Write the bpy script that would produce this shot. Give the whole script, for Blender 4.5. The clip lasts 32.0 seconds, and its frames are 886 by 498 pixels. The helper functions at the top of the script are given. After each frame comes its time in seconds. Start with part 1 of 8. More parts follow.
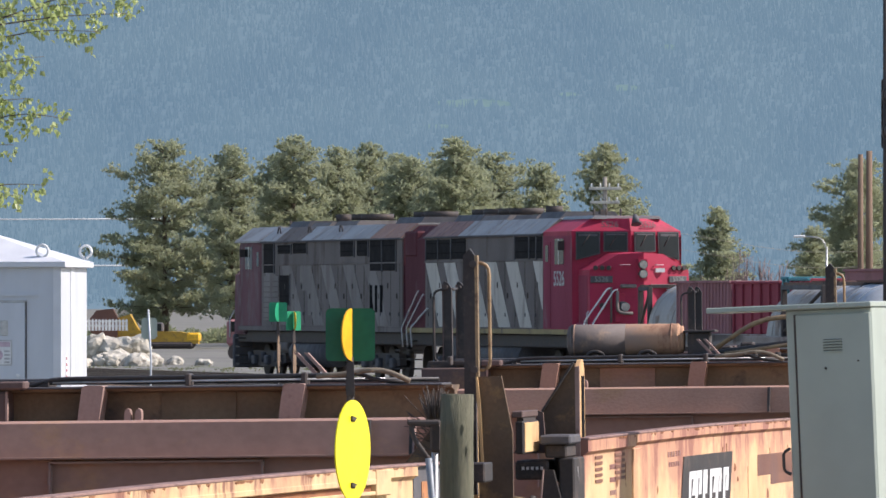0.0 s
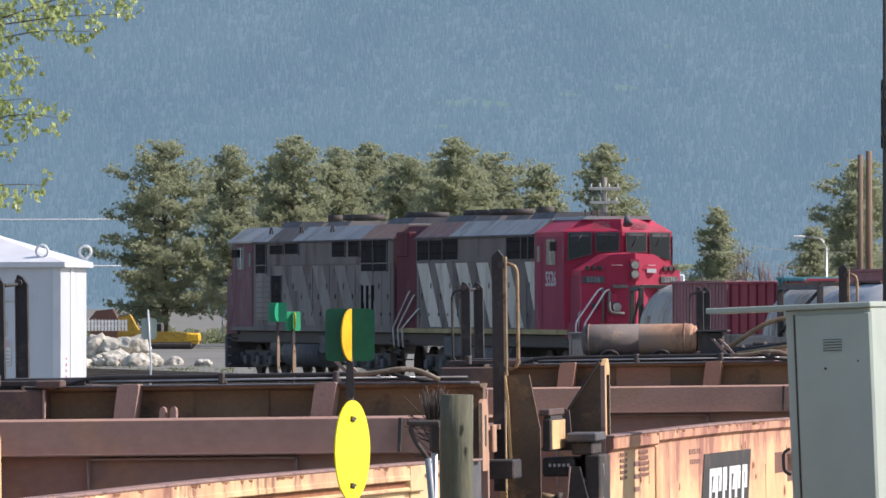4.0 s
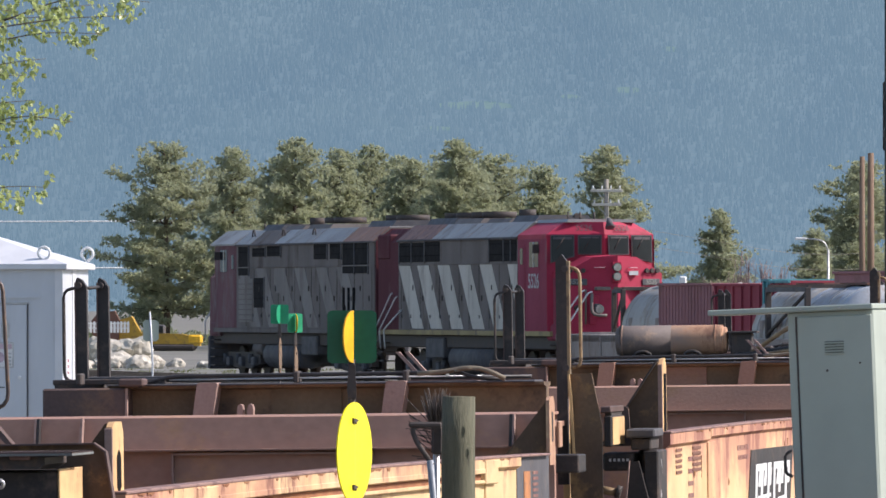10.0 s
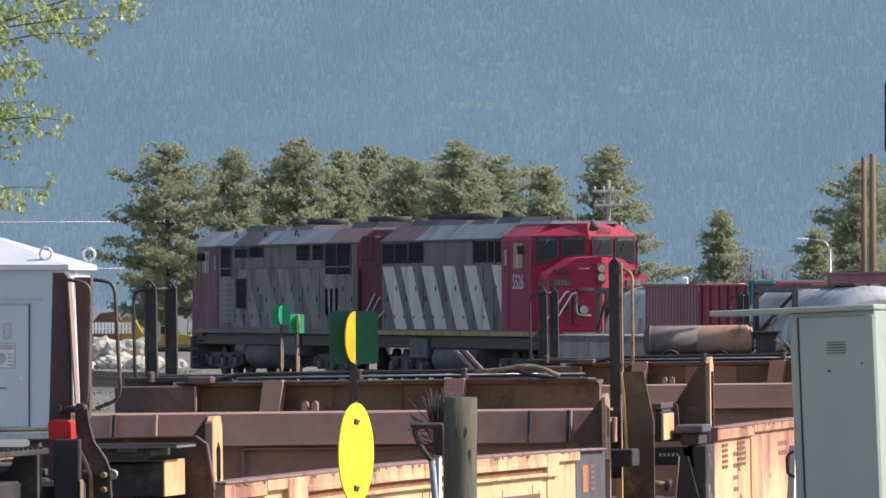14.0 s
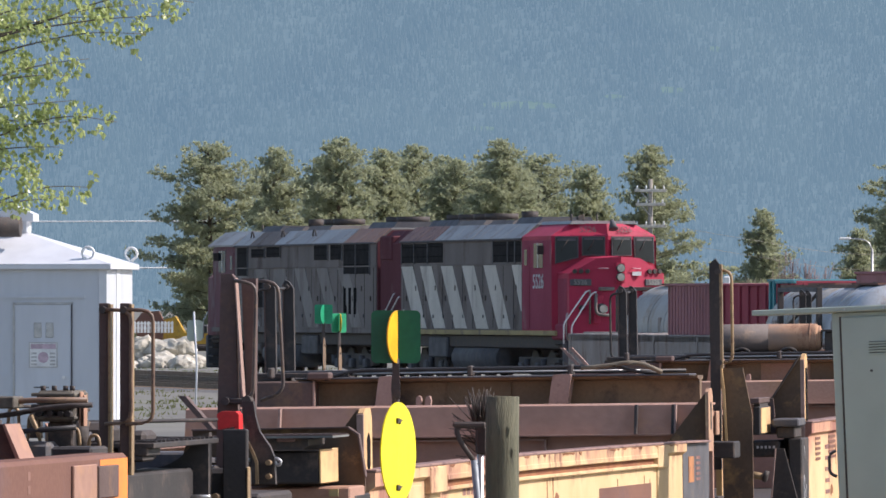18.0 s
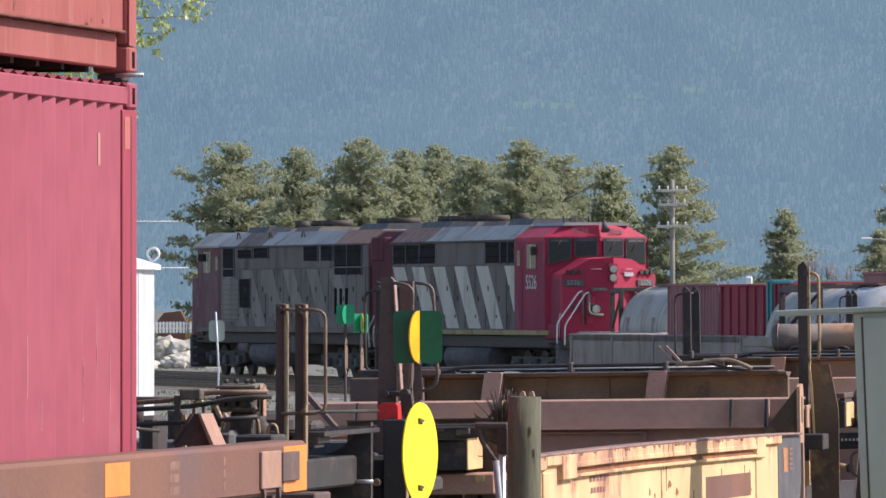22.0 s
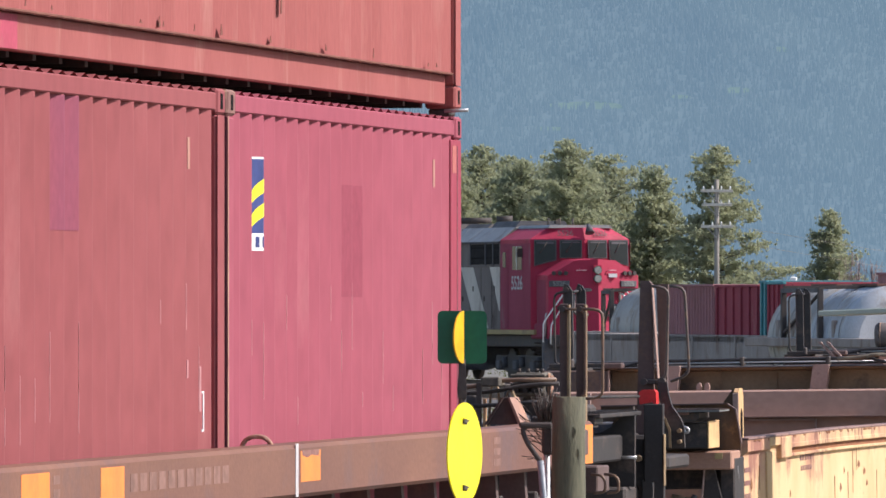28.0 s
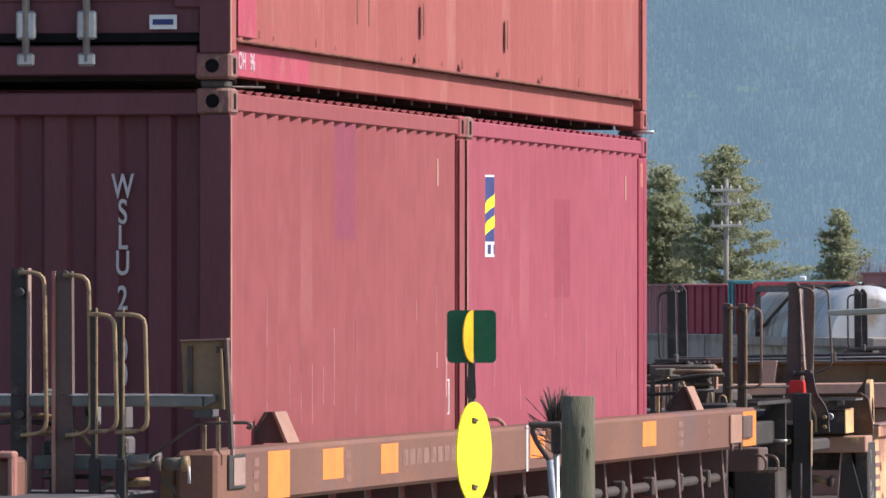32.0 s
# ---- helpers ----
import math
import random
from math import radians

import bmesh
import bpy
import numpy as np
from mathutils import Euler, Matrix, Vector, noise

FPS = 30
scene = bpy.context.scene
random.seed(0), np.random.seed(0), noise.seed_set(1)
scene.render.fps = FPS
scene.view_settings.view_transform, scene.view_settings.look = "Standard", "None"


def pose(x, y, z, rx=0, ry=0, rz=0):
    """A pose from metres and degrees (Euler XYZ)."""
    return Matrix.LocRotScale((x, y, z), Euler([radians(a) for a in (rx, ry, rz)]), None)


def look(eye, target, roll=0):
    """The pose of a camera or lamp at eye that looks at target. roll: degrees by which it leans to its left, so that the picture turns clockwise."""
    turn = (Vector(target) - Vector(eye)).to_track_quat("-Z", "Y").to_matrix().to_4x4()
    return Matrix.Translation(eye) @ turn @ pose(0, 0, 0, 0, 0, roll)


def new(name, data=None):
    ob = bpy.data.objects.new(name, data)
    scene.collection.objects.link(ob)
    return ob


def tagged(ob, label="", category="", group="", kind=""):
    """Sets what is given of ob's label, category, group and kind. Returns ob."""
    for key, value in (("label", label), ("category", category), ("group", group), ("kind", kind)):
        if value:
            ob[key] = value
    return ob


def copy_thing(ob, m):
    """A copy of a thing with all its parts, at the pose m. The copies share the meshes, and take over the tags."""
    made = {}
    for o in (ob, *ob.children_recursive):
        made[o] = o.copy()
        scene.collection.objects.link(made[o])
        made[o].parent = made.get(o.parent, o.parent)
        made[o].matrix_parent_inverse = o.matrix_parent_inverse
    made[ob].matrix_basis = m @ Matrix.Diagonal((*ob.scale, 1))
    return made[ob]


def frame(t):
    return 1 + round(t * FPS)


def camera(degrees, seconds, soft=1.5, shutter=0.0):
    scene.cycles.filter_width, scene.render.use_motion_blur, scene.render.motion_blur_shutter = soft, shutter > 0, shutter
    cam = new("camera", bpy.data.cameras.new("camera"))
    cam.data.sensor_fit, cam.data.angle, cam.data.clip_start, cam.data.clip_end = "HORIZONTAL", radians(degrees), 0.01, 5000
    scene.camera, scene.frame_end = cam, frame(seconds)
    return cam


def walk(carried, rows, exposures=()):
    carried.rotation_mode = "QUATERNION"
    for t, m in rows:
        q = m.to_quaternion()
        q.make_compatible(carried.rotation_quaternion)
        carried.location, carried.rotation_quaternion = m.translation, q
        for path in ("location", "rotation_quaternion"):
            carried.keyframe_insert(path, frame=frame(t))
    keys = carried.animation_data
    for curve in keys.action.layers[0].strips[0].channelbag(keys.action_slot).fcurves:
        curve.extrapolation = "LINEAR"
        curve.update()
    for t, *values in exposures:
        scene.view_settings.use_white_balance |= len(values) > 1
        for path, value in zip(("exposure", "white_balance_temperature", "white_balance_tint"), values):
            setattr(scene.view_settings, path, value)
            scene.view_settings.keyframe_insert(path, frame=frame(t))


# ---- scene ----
cam = camera(5.717, 32.0, soft=1.6)
EYE = 1.95
PAN = [(0, 0, 0), (1, -0.5, 0), (2, -1, 0.4), (3.5, 0, 0.2), (5.5, -3.6, 3.2), (6, -0.6, 3.9), (7, 1, 2.8), (8, 1.2, 3.1), (9, 2.4, 3.8),
       (10, 2.8, 3.9), (11, 1.7, 4.7), (12, 3, 4.8), (13, 3.7, 6.0), (14, 6, 5.1), (14.5, 11.2, 5.2), (15.5, 37, 4.4), (16.5, 59.4, 3.8),
       (17, 68.6, 3.7), (18, 80.6, 3.8), (19, 92.6, 4.5), (20, 103.6, 4.8), (21, 111.5, 4.8), (22, 119.3, 4.2), (23, 130.6, 3.7),
       (24, 141.6, 3.6), (25, 154.2, 3.8), (25.5, 162, 4.2), (26.5, 175.5, 4.2), (27.5, 189.9, 4.3), (28, 198, 4.5), (29, 209.3, 4.4),
       (30, 219, 3.8), (30.5, 222, 4.0), (31, 223.2, 4.0), (31.5, 219.4, 3.9), (32, 214.6, 3.3)]
# tripod head: small turns, in 1/15700 of a radian
walk(cam, [(t, look((0, 0, EYE), (-1000 * a / 15700, 1000, EYE + 1000 * (94 + b) / 15700))) for t, a, b in PAN],
     exposures=[(0, 0.45, 6500, 14), (32, 0.45, 6500, 14)])

# ---- light ----
SUN_AZ, SUN_EL = 3.0, 40.0
world = bpy.data.worlds.new("sky")
scene.world = world
world.use_nodes = True
wn = world.node_tree
sky = wn.nodes.new("ShaderNodeTexSky")
sky.sky_type, sky.sun_disc = "NISHITA", False
sky.sun_elevation, sky.sun_rotation = radians(SUN_EL), radians(90 - SUN_AZ)
wn.links.new(sky.outputs[0], wn.nodes["Background"].inputs[0])
wn.nodes["Background"].inputs[1].default_value = 0.128
sun = new("sun", bpy.data.lights.new("sun", "SUN"))
sun.data.energy, sun.data.angle, sun.data.color = 4.6, radians(0.6), (1.0, 0.93, 0.88)
sd = Vector((math.cos(radians(SUN_AZ)) * math.cos(radians(SUN_EL)), math.sin(radians(SUN_AZ)) * math.cos(radians(SUN_EL)), math.sin(radians(SUN_EL))))
sun.matrix_world = look(sd * 100, (0, 0, 0))


# ---- materials ----
def mat(name, c1, c2=None, rough=0.7, metal=0.0, scale=3.0, fine=40.0, stretch=(1, 1, 1), bump=0.15, c3=None, dirt=0.5, spec=0.4, island=0.0, emit=None):
    """Two colours mixed at two scales, a third as stains, fine relief."""
    m = bpy.data.materials.new(name)
    m.use_nodes = True
    nt = m.node_tree
    N, L = nt.nodes, nt.links
    p = N["Principled BSDF"]
    c2 = c2 or tuple(v * 0.7 for v in c1)
    co = N.new("ShaderNodeTexCoord")
    mp = N.new("ShaderNodeMapping")
    mp.inputs["Scale"].default_value = stretch
    L.new(co.outputs["Object"], mp.inputs[0])
    n1, n2 = N.new("ShaderNodeTexNoise"), N.new("ShaderNodeTexNoise")
    n1.inputs["Scale"].default_value, n1.inputs["Detail"].default_value = scale, 6
    n2.inputs["Scale"].default_value, n2.inputs["Detail"].default_value = fine, 4
    L.new(mp.outputs[0], n1.inputs["Vector"])
    L.new(mp.outputs[0], n2.inputs["Vector"])
    r1 = N.new("ShaderNodeMapRange")
    r1.inputs[1].default_value, r1.inputs[2].default_value = 0.35, 0.65
    L.new(n1.outputs[0], r1.inputs[0])
    mx = N.new("ShaderNodeMix")
    mx.data_type = "RGBA"
    mx.inputs[6].default_value, mx.inputs[7].default_value = (*c1, 1), (*c2, 1)
    L.new(r1.outputs[0], mx.inputs[0])
    last = mx.outputs[2]
    if c3:
        n3 = N.new("ShaderNodeTexNoise")
        n3.inputs["Scale"].default_value, n3.inputs["Detail"].default_value, n3.inputs["Roughness"].default_value = scale * 1.7, 8, 0.7
        L.new(mp.outputs[0], n3.inputs["Vector"])
        r3 = N.new("ShaderNodeMapRange")
        r3.inputs[1].default_value, r3.inputs[2].default_value = 0.62 - 0.2 * dirt, 0.72 - 0.1 * dirt
        L.new(n3.outputs[0], r3.inputs[0])
        m3 = N.new("ShaderNodeMix")
        m3.data_type = "RGBA"
        m3.inputs[7].default_value = (*c3, 1)
        L.new(r3.outputs[0], m3.inputs[0])
        L.new(last, m3.inputs[6])
        last = m3.outputs[2]
    hv = N.new("ShaderNodeHueSaturation")
    r2 = N.new("ShaderNodeMapRange")
    r2.inputs[3].default_value, r2.inputs[4].default_value = 0.8, 1.2
    L.new(n2.outputs[0], r2.inputs[0])
    val = r2.outputs[0]
    if island:
        ge = N.new("ShaderNodeNewGeometry")
        ri = N.new("ShaderNodeMapRange")
        ri.inputs[3].default_value, ri.inputs[4].default_value = 1 - island, 1 + island
        L.new(ge.outputs["Random Per Island"], ri.inputs[0])
        mu = N.new("ShaderNodeMath")
        mu.operation = "MULTIPLY"
        L.new(val, mu.inputs[0])
        L.new(ri.outputs[0], mu.inputs[1])
        val = mu.outputs[0]
    L.new(val, hv.inputs["Value"])
    L.new(last, hv.inputs["Color"])
    L.new(hv.outputs[0], p.inputs["Base Color"])
    rr = N.new("ShaderNodeMapRange")
    rr.inputs[3].default_value, rr.inputs[4].default_value = max(0.05, rough - 0.12), min(1, rough + 0.12)
    L.new(n1.outputs[0], rr.inputs[0])
    L.new(rr.outputs[0], p.inputs["Roughness"])
    p.inputs["Metallic"].default_value = metal
    p.inputs["Specular IOR Level"].default_value = spec
    if bump:
        b = N.new("ShaderNodeBump")
        b.inputs["Strength"].default_value, b.inputs["Distance"].default_value = bump, 0.01
        L.new(n2.outputs[0], b.inputs["Height"])
        L.new(b.outputs[0], p.inputs["Normal"])
    if emit:
        p.inputs["Emission Color"].default_value = (*emit[:3], 1)
        p.inputs["Emission Strength"].default_value = emit[3]
    return m


M = {}
M["cont_pink"] = mat("maroon_container_paint", (0.305, 0.081, 0.109), (0.292, 0.077, 0.102), 0.8, scale=0.5, fine=9, stretch=(1, 1, 0.5), c3=(0.33, 0.105, 0.125), dirt=0.1, bump=0.05, spec=0.12)
M["cont_red"] = mat("faded_red_container_paint", (0.325, 0.105, 0.097), (0.285, 0.09, 0.083), 0.8, scale=0.8, stretch=(2, 2, 0.3), c3=(0.37, 0.16, 0.14), dirt=0.35, bump=0.05, spec=0.12)
M["cont_mid"] = mat("faded_maroon_container_paint", (0.262, 0.079, 0.082), (0.246, 0.073, 0.076), 0.8, scale=0.5, fine=9, stretch=(1, 1, 0.5), c3=(0.285, 0.10, 0.10), dirt=0.12, bump=0.05, spec=0.12)
M["crimson"] = mat("crimson_touch_up_paint", (0.31, 0.058, 0.085), (0.28, 0.05, 0.075), 0.7, scale=2, stretch=(2, 2, 0.3), bump=0.05, spec=0.15)
M["primer"] = mat("orange_primer_paint", (0.42, 0.15, 0.13), (0.37, 0.12, 0.11), 0.8, scale=4, bump=0.05, spec=0.12)
# maroon of the container ends, darkened to carry the shade on them
M["cont_end"] = mat("maroon_paint_darkened_as_shade", (0.135, 0.040, 0.050), (0.108, 0.033, 0.041), 0.6, scale=2, stretch=(2, 2, 0.3), bump=0.05)
M["patch_mauve"] = mat("mauve_touch_up_patch", (0.215, 0.062, 0.096), (0.24, 0.066, 0.09), 0.8, scale=3, stretch=(1, 1, 0.4), bump=0.05, spec=0.12)
M["patch"] = mat("repainted_maroon_patch", (0.25, 0.058, 0.083), (0.262, 0.066, 0.09), 0.8, scale=3, stretch=(1, 1, 0.4), bump=0.05, spec=0.12)
M["scratch"] = mat("pale_scratch", (0.50, 0.23, 0.235), None, 0.7, scale=9, bump=0.02)
M["casting"] = mat("worn_casting_steel", (0.225, 0.10, 0.085), (0.17, 0.08, 0.07), 0.7, scale=9, c3=(0.33, 0.21, 0.14), bump=0.3)
M["rust_top"] = mat("rusty_dark_steel", (0.23, 0.15, 0.14), (0.30, 0.19, 0.155), 0.75, scale=2.2, c3=(0.13, 0.08, 0.075), dirt=0.6, bump=0.3, spec=0.15)
M["brown"] = mat("red_brown_primer_steel", (0.355, 0.212, 0.163), (0.31, 0.182, 0.138), 0.65, scale=0.9, fine=14, stretch=(1, 1, 1.3), c3=(0.43, 0.245, 0.14), dirt=0.4, bump=0.1, spec=0.15)
M["olive"] = mat("sooty_olive_steel", (0.265, 0.18, 0.11), (0.18, 0.125, 0.085), 0.7, scale=1.3, c3=(0.075, 0.06, 0.054), dirt=0.5, bump=0.2, spec=0.12)
M["sill"] = mat("weathered_brown_sill_paint", (0.212, 0.109, 0.077), (0.162, 0.086, 0.068), 0.75, scale=0.7, c3=(0.15, 0.094, 0.088), dirt=0.5, bump=0.15, spec=0.15)
M["black"] = mat("grimy_black_steel", (0.065, 0.058, 0.056), (0.085, 0.072, 0.066), 0.65, scale=5, c3=(0.13, 0.09, 0.065), dirt=0.35, bump=0.3, spec=0.15)
M["darkgrey"] = mat("dark_grey_painted_steel", (0.115, 0.113, 0.12), (0.085, 0.083, 0.09), 0.65, scale=3, c3=(0.15, 0.125, 0.105), dirt=0.35, bump=0.2, spec=0.15)
M["tube"] = mat("worn_handrail_and_lit_edge", (0.36, 0.25, 0.135), (0.25, 0.17, 0.10), 0.5, 0.2, scale=9, c3=(0.12, 0.07, 0.045), dirt=0.45, bump=0.2)
M["hose"] = mat("black_rubber_hose", (0.035, 0.032, 0.032), None, 0.55, scale=9, bump=0.1)
M["orange"] = mat("orange_reflector", (0.85, 0.26, 0.04), (0.7, 0.22, 0.05), 0.45, scale=5, bump=0.05)
M["white"] = mat("white_paint", (0.78, 0.78, 0.76), (0.66, 0.66, 0.66), 0.5, scale=4, bump=0.05)
M["letter"] = mat("pale_letter_paint", (0.55, 0.53, 0.53), (0.45, 0.43, 0.43), 0.6, scale=12, bump=0.05)
M["faint"] = mat("faded_lettering", (0.25, 0.135, 0.105), None, 0.75, scale=12, bump=0.05)
M["shovel_metal"] = mat("dull_blue_grey_shaft", (0.30, 0.33, 0.36), (0.2, 0.22, 0.24), 0.5, 0.2, scale=9, bump=0.1)
M["stain"] = mat("rust_stain_and_shade", (0.22, 0.095, 0.06), (0.30, 0.15, 0.08), 0.9, scale=4, stretch=(1, 1, 0.3), bump=0.2, spec=0.08)
M["edge_rust"] = mat("tan_worn_and_lit_edge", (0.44, 0.27, 0.20), (0.34, 0.15, 0.13), 0.8, scale=5, stretch=(2, 2, 0.3), c3=(0.28, 0.09, 0.085), dirt=0.45, bump=0.1, spec=0.12)
M["blue"] = mat("blue_decal", (0.03, 0.05, 0.2), None, 0.4, scale=6, bump=0)
M["yellow"] = mat("yellow_enamel", (0.92, 0.80, 0.02), (0.86, 0.74, 0.02), 0.35, scale=4, bump=0.03)
M["amber"] = mat("orange_yellow_enamel", (0.9, 0.5, 0.03), None, 0.35, scale=6, bump=0.03)
M["green"] = mat("green_enamel", (0.008, 0.13, 0.06), (0.006, 0.11, 0.055), 0.35, scale=4, bump=0.03)
M["green2"] = mat("bright_green_enamel", (0.02, 0.33, 0.16), (0.018, 0.28, 0.14), 0.35, scale=4, bump=0.03)
M["wood"] = mat("weathered_post_wood", (0.15, 0.145, 0.095), (0.10, 0.098, 0.065), 0.9, scale=5, fine=60, stretch=(6, 6, 0.5), c3=(0.055, 0.055, 0.04), dirt=0.35, bump=0.6)
M["cab_green"] = mat("grey_green_cabinet_paint", (0.36, 0.405, 0.35), (0.34, 0.385, 0.335), 0.5, scale=1.5, fine=3, bump=0.02)
M["shed"] = mat("pale_aluminium_siding", (0.58, 0.605, 0.645), (0.51, 0.535, 0.57), 0.4, 0.1, scale=1.2, stretch=(1, 1, 0.3), fine=2.5, bump=0.02)
M["shed_roof"] = mat("white_sheet_roof", (0.68, 0.69, 0.71), (0.62, 0.63, 0.66), 0.4, 0.1, scale=1.2, fine=2.5, bump=0.02)
M["pinkish"] = mat("sun_bleached_red_print", (0.55, 0.32, 0.36), None, 0.6, scale=9, bump=0)
M["steel"] = mat("galvanised_steel", (0.5, 0.5, 0.5), (0.4, 0.4, 0.4), 0.4, 0.6, scale=8, bump=0.1)
M["red"] = mat("locomotive_red", (0.41, 0.032, 0.074), (0.35, 0.028, 0.062), 0.6, scale=0.7, c3=(0.26, 0.03, 0.045), dirt=0.35, bump=0.05, spec=0.25)
M["red_old"] = mat("faded_locomotive_red", (0.135, 0.048, 0.058), (0.11, 0.04, 0.047), 0.85, scale=0.7, stretch=(1, 1, 0.4), c3=(0.16, 0.09, 0.09), dirt=0.35, bump=0.05, spec=0.08)
M["loco_grey"] = mat("grimy_grey_loco_paint", (0.225, 0.20, 0.185), (0.172, 0.152, 0.14), 0.85, scale=0.6, stretch=(1, 1, 0.4), c3=(0.12, 0.10, 0.09), dirt=0.45, bump=0.1, spec=0.06)
M["stripe"] = mat("dirty_white_stripe", (0.62, 0.585, 0.52), (0.52, 0.49, 0.43), 0.85, scale=0.8, stretch=(1, 1, 0.3), c3=(0.36, 0.325, 0.285), dirt=0.45, bump=0.05, spec=0.06)
M["roofgrey"] = mat("pale_grey_roof_sheet", (0.36, 0.36, 0.355), (0.28, 0.275, 0.27), 0.6, 0.1, scale=0.5, c3=(0.2, 0.18, 0.16), dirt=0.45, bump=0.1)
M["stripe_dim"] = mat("grimy_faded_stripe", (0.30, 0.278, 0.255), (0.235, 0.216, 0.20), 0.85, scale=0.8, stretch=(1, 1, 0.3), c3=(0.20, 0.17, 0.155), dirt=0.55, bump=0.05, spec=0.06)
M["red_dusty"] = mat("dusty_locomotive_red", (0.31, 0.075, 0.11), (0.26, 0.06, 0.088), 0.85, scale=0.9, stretch=(1, 1, 0.4), c3=(0.28, 0.13, 0.145), dirt=0.4, bump=0.05, spec=0.08)
M["red_pale"] = mat("bleached_locomotive_red", (0.215, 0.118, 0.128), (0.17, 0.088, 0.098), 0.9, scale=0.9, stretch=(1, 1, 0.4), c3=(0.22, 0.18, 0.175), dirt=0.55, bump=0.05, spec=0.06)
M["faint_pale"] = mat("dim_board_digits", (0.30, 0.30, 0.28), None, 0.7, scale=12, bump=0.05)
M["sideblack"] = mat("sooty_black_side_paint", (0.04, 0.037, 0.037), (0.055, 0.049, 0.047), 0.6, scale=2.5, c3=(0.12, 0.09, 0.075), dirt=0.4, bump=0.15, spec=0.2)
M["handle_red"] = mat("bright_red_handle_paint", (0.62, 0.03, 0.03), (0.5, 0.03, 0.03), 0.5, scale=9, bump=0.05)
M["rail_dark"] = mat("dark_worn_rail", (0.115, 0.085, 0.07), (0.08, 0.06, 0.055), 0.5, scale=9, c3=(0.2, 0.13, 0.08), dirt=0.4, bump=0.1)
M["rail_brown"] = mat("brown_worn_rail", (0.23, 0.145, 0.09), (0.16, 0.10, 0.07), 0.5, scale=9, c3=(0.08, 0.055, 0.045), dirt=0.4, bump=0.1)
M["dull_orange"] = mat("dull_orange_stencil", (0.50, 0.20, 0.07), (0.36, 0.16, 0.07), 0.7, scale=7, c3=(0.12, 0.08, 0.06), dirt=0.4, bump=0.05)
M["brown_light"] = mat("light_brown_steel", (0.38, 0.225, 0.165), (0.31, 0.185, 0.14), 0.65, scale=0.9, stretch=(1, 1, 1.6), c3=(0.33, 0.20, 0.12), dirt=0.45, bump=0.15, spec=0.12)
M["seam_dark"] = mat("dark_rust_and_shadow_seam", (0.15, 0.06, 0.05), (0.22, 0.10, 0.075), 0.85, scale=5, bump=0.1, spec=0.1)
M["dead_twig"] = mat("purple_brown_twigs", (0.24, 0.175, 0.165), None, 0.9, scale=8, bump=0.1)
M["patch_pink"] = mat("magenta_touch_up_paint", (0.40, 0.075, 0.115), (0.34, 0.07, 0.10), 0.75, scale=4, c3=(0.36, 0.12, 0.12), dirt=0.4, bump=0.05, spec=0.12)
M["tank_blue"] = mat("pale_blue_tank_shell", (0.44, 0.47, 0.50), (0.34, 0.36, 0.385), 0.6, 0.1, scale=0.9, stretch=(1, 1, 0.4), c3=(0.30, 0.24, 0.18), dirt=0.45, bump=0.05)
M["bracket"] = mat("mauve_brown_bracket_paint", (0.36, 0.25, 0.215), (0.30, 0.205, 0.175), 0.75, scale=2.5, c3=(0.17, 0.105, 0.085), dirt=0.3, bump=0.15, spec=0.12)
M["beam_plate"] = mat("sooty_olive_brown_plate", (0.20, 0.145, 0.095), (0.15, 0.105, 0.07), 0.75, scale=2, c3=(0.09, 0.065, 0.05), dirt=0.4, bump=0.15, spec=0.12)
M["guard"] = mat("grimy_dark_brown_plate", (0.145, 0.095, 0.058), (0.085, 0.06, 0.046), 0.7, scale=1.8, c3=(0.27, 0.165, 0.075), dirt=0.4, bump=0.2, spec=0.15)
M["old_hose"] = mat("dusty_tan_hose", (0.20, 0.165, 0.115), (0.14, 0.115, 0.085), 0.7, scale=9, bump=0.1)
M["valve_tan"] = mat("grimy_tan_casting", (0.15, 0.13, 0.10), (0.09, 0.08, 0.065), 0.7, scale=12, c3=(0.06, 0.05, 0.045), dirt=0.5, bump=0.3)
M["bristle"] = mat("dark_brown_bristles", (0.10, 0.082, 0.07), (0.07, 0.058, 0.05), 0.85, scale=9, bump=0)
M["notice_pink"] = mat("bleached_pink_print", (0.58, 0.44, 0.50), None, 0.6, scale=9, bump=0)
M["cab_shade"] = mat("louvre_gap_shade_green", (0.09, 0.105, 0.09), None, 0.7, scale=9, bump=0)
M["glass"] = mat("dark_window_glass", (0.015, 0.02, 0.024), None, 0.08, scale=2, bump=0, spec=0.28)
M["grille"] = mat("dark_intake_grille", (0.014, 0.013, 0.014), None, 0.9, scale=6, bump=0.2, spec=0.04)
M["intake"] = mat("sooty_intake_screen", (0.035, 0.033, 0.033), (0.025, 0.024, 0.024), 0.9, scale=3, bump=0.2, spec=0.04)
M["sillyellow"] = mat("dirty_yellow_sill", (0.40, 0.32, 0.16), (0.30, 0.24, 0.13), 0.7, scale=0.8, c3=(0.2, 0.165, 0.12), dirt=0.6, bump=0.05, spec=0.1)
M["lamp"] = mat("headlight_lens", (0.36, 0.37, 0.38), None, 0.1, 0.5, scale=20, bump=0.1)
M["silver"] = mat("pale_tank_shell", (0.43, 0.415, 0.385), (0.34, 0.325, 0.30), 0.65, 0.05, scale=0.9, stretch=(1, 1, 0.4), c3=(0.28, 0.215, 0.15), dirt=0.5, bump=0.05)
M["teal"] = mat("teal_paint", (0.06, 0.25, 0.28), (0.05, 0.2, 0.23), 0.6, scale=2, bump=0.05)
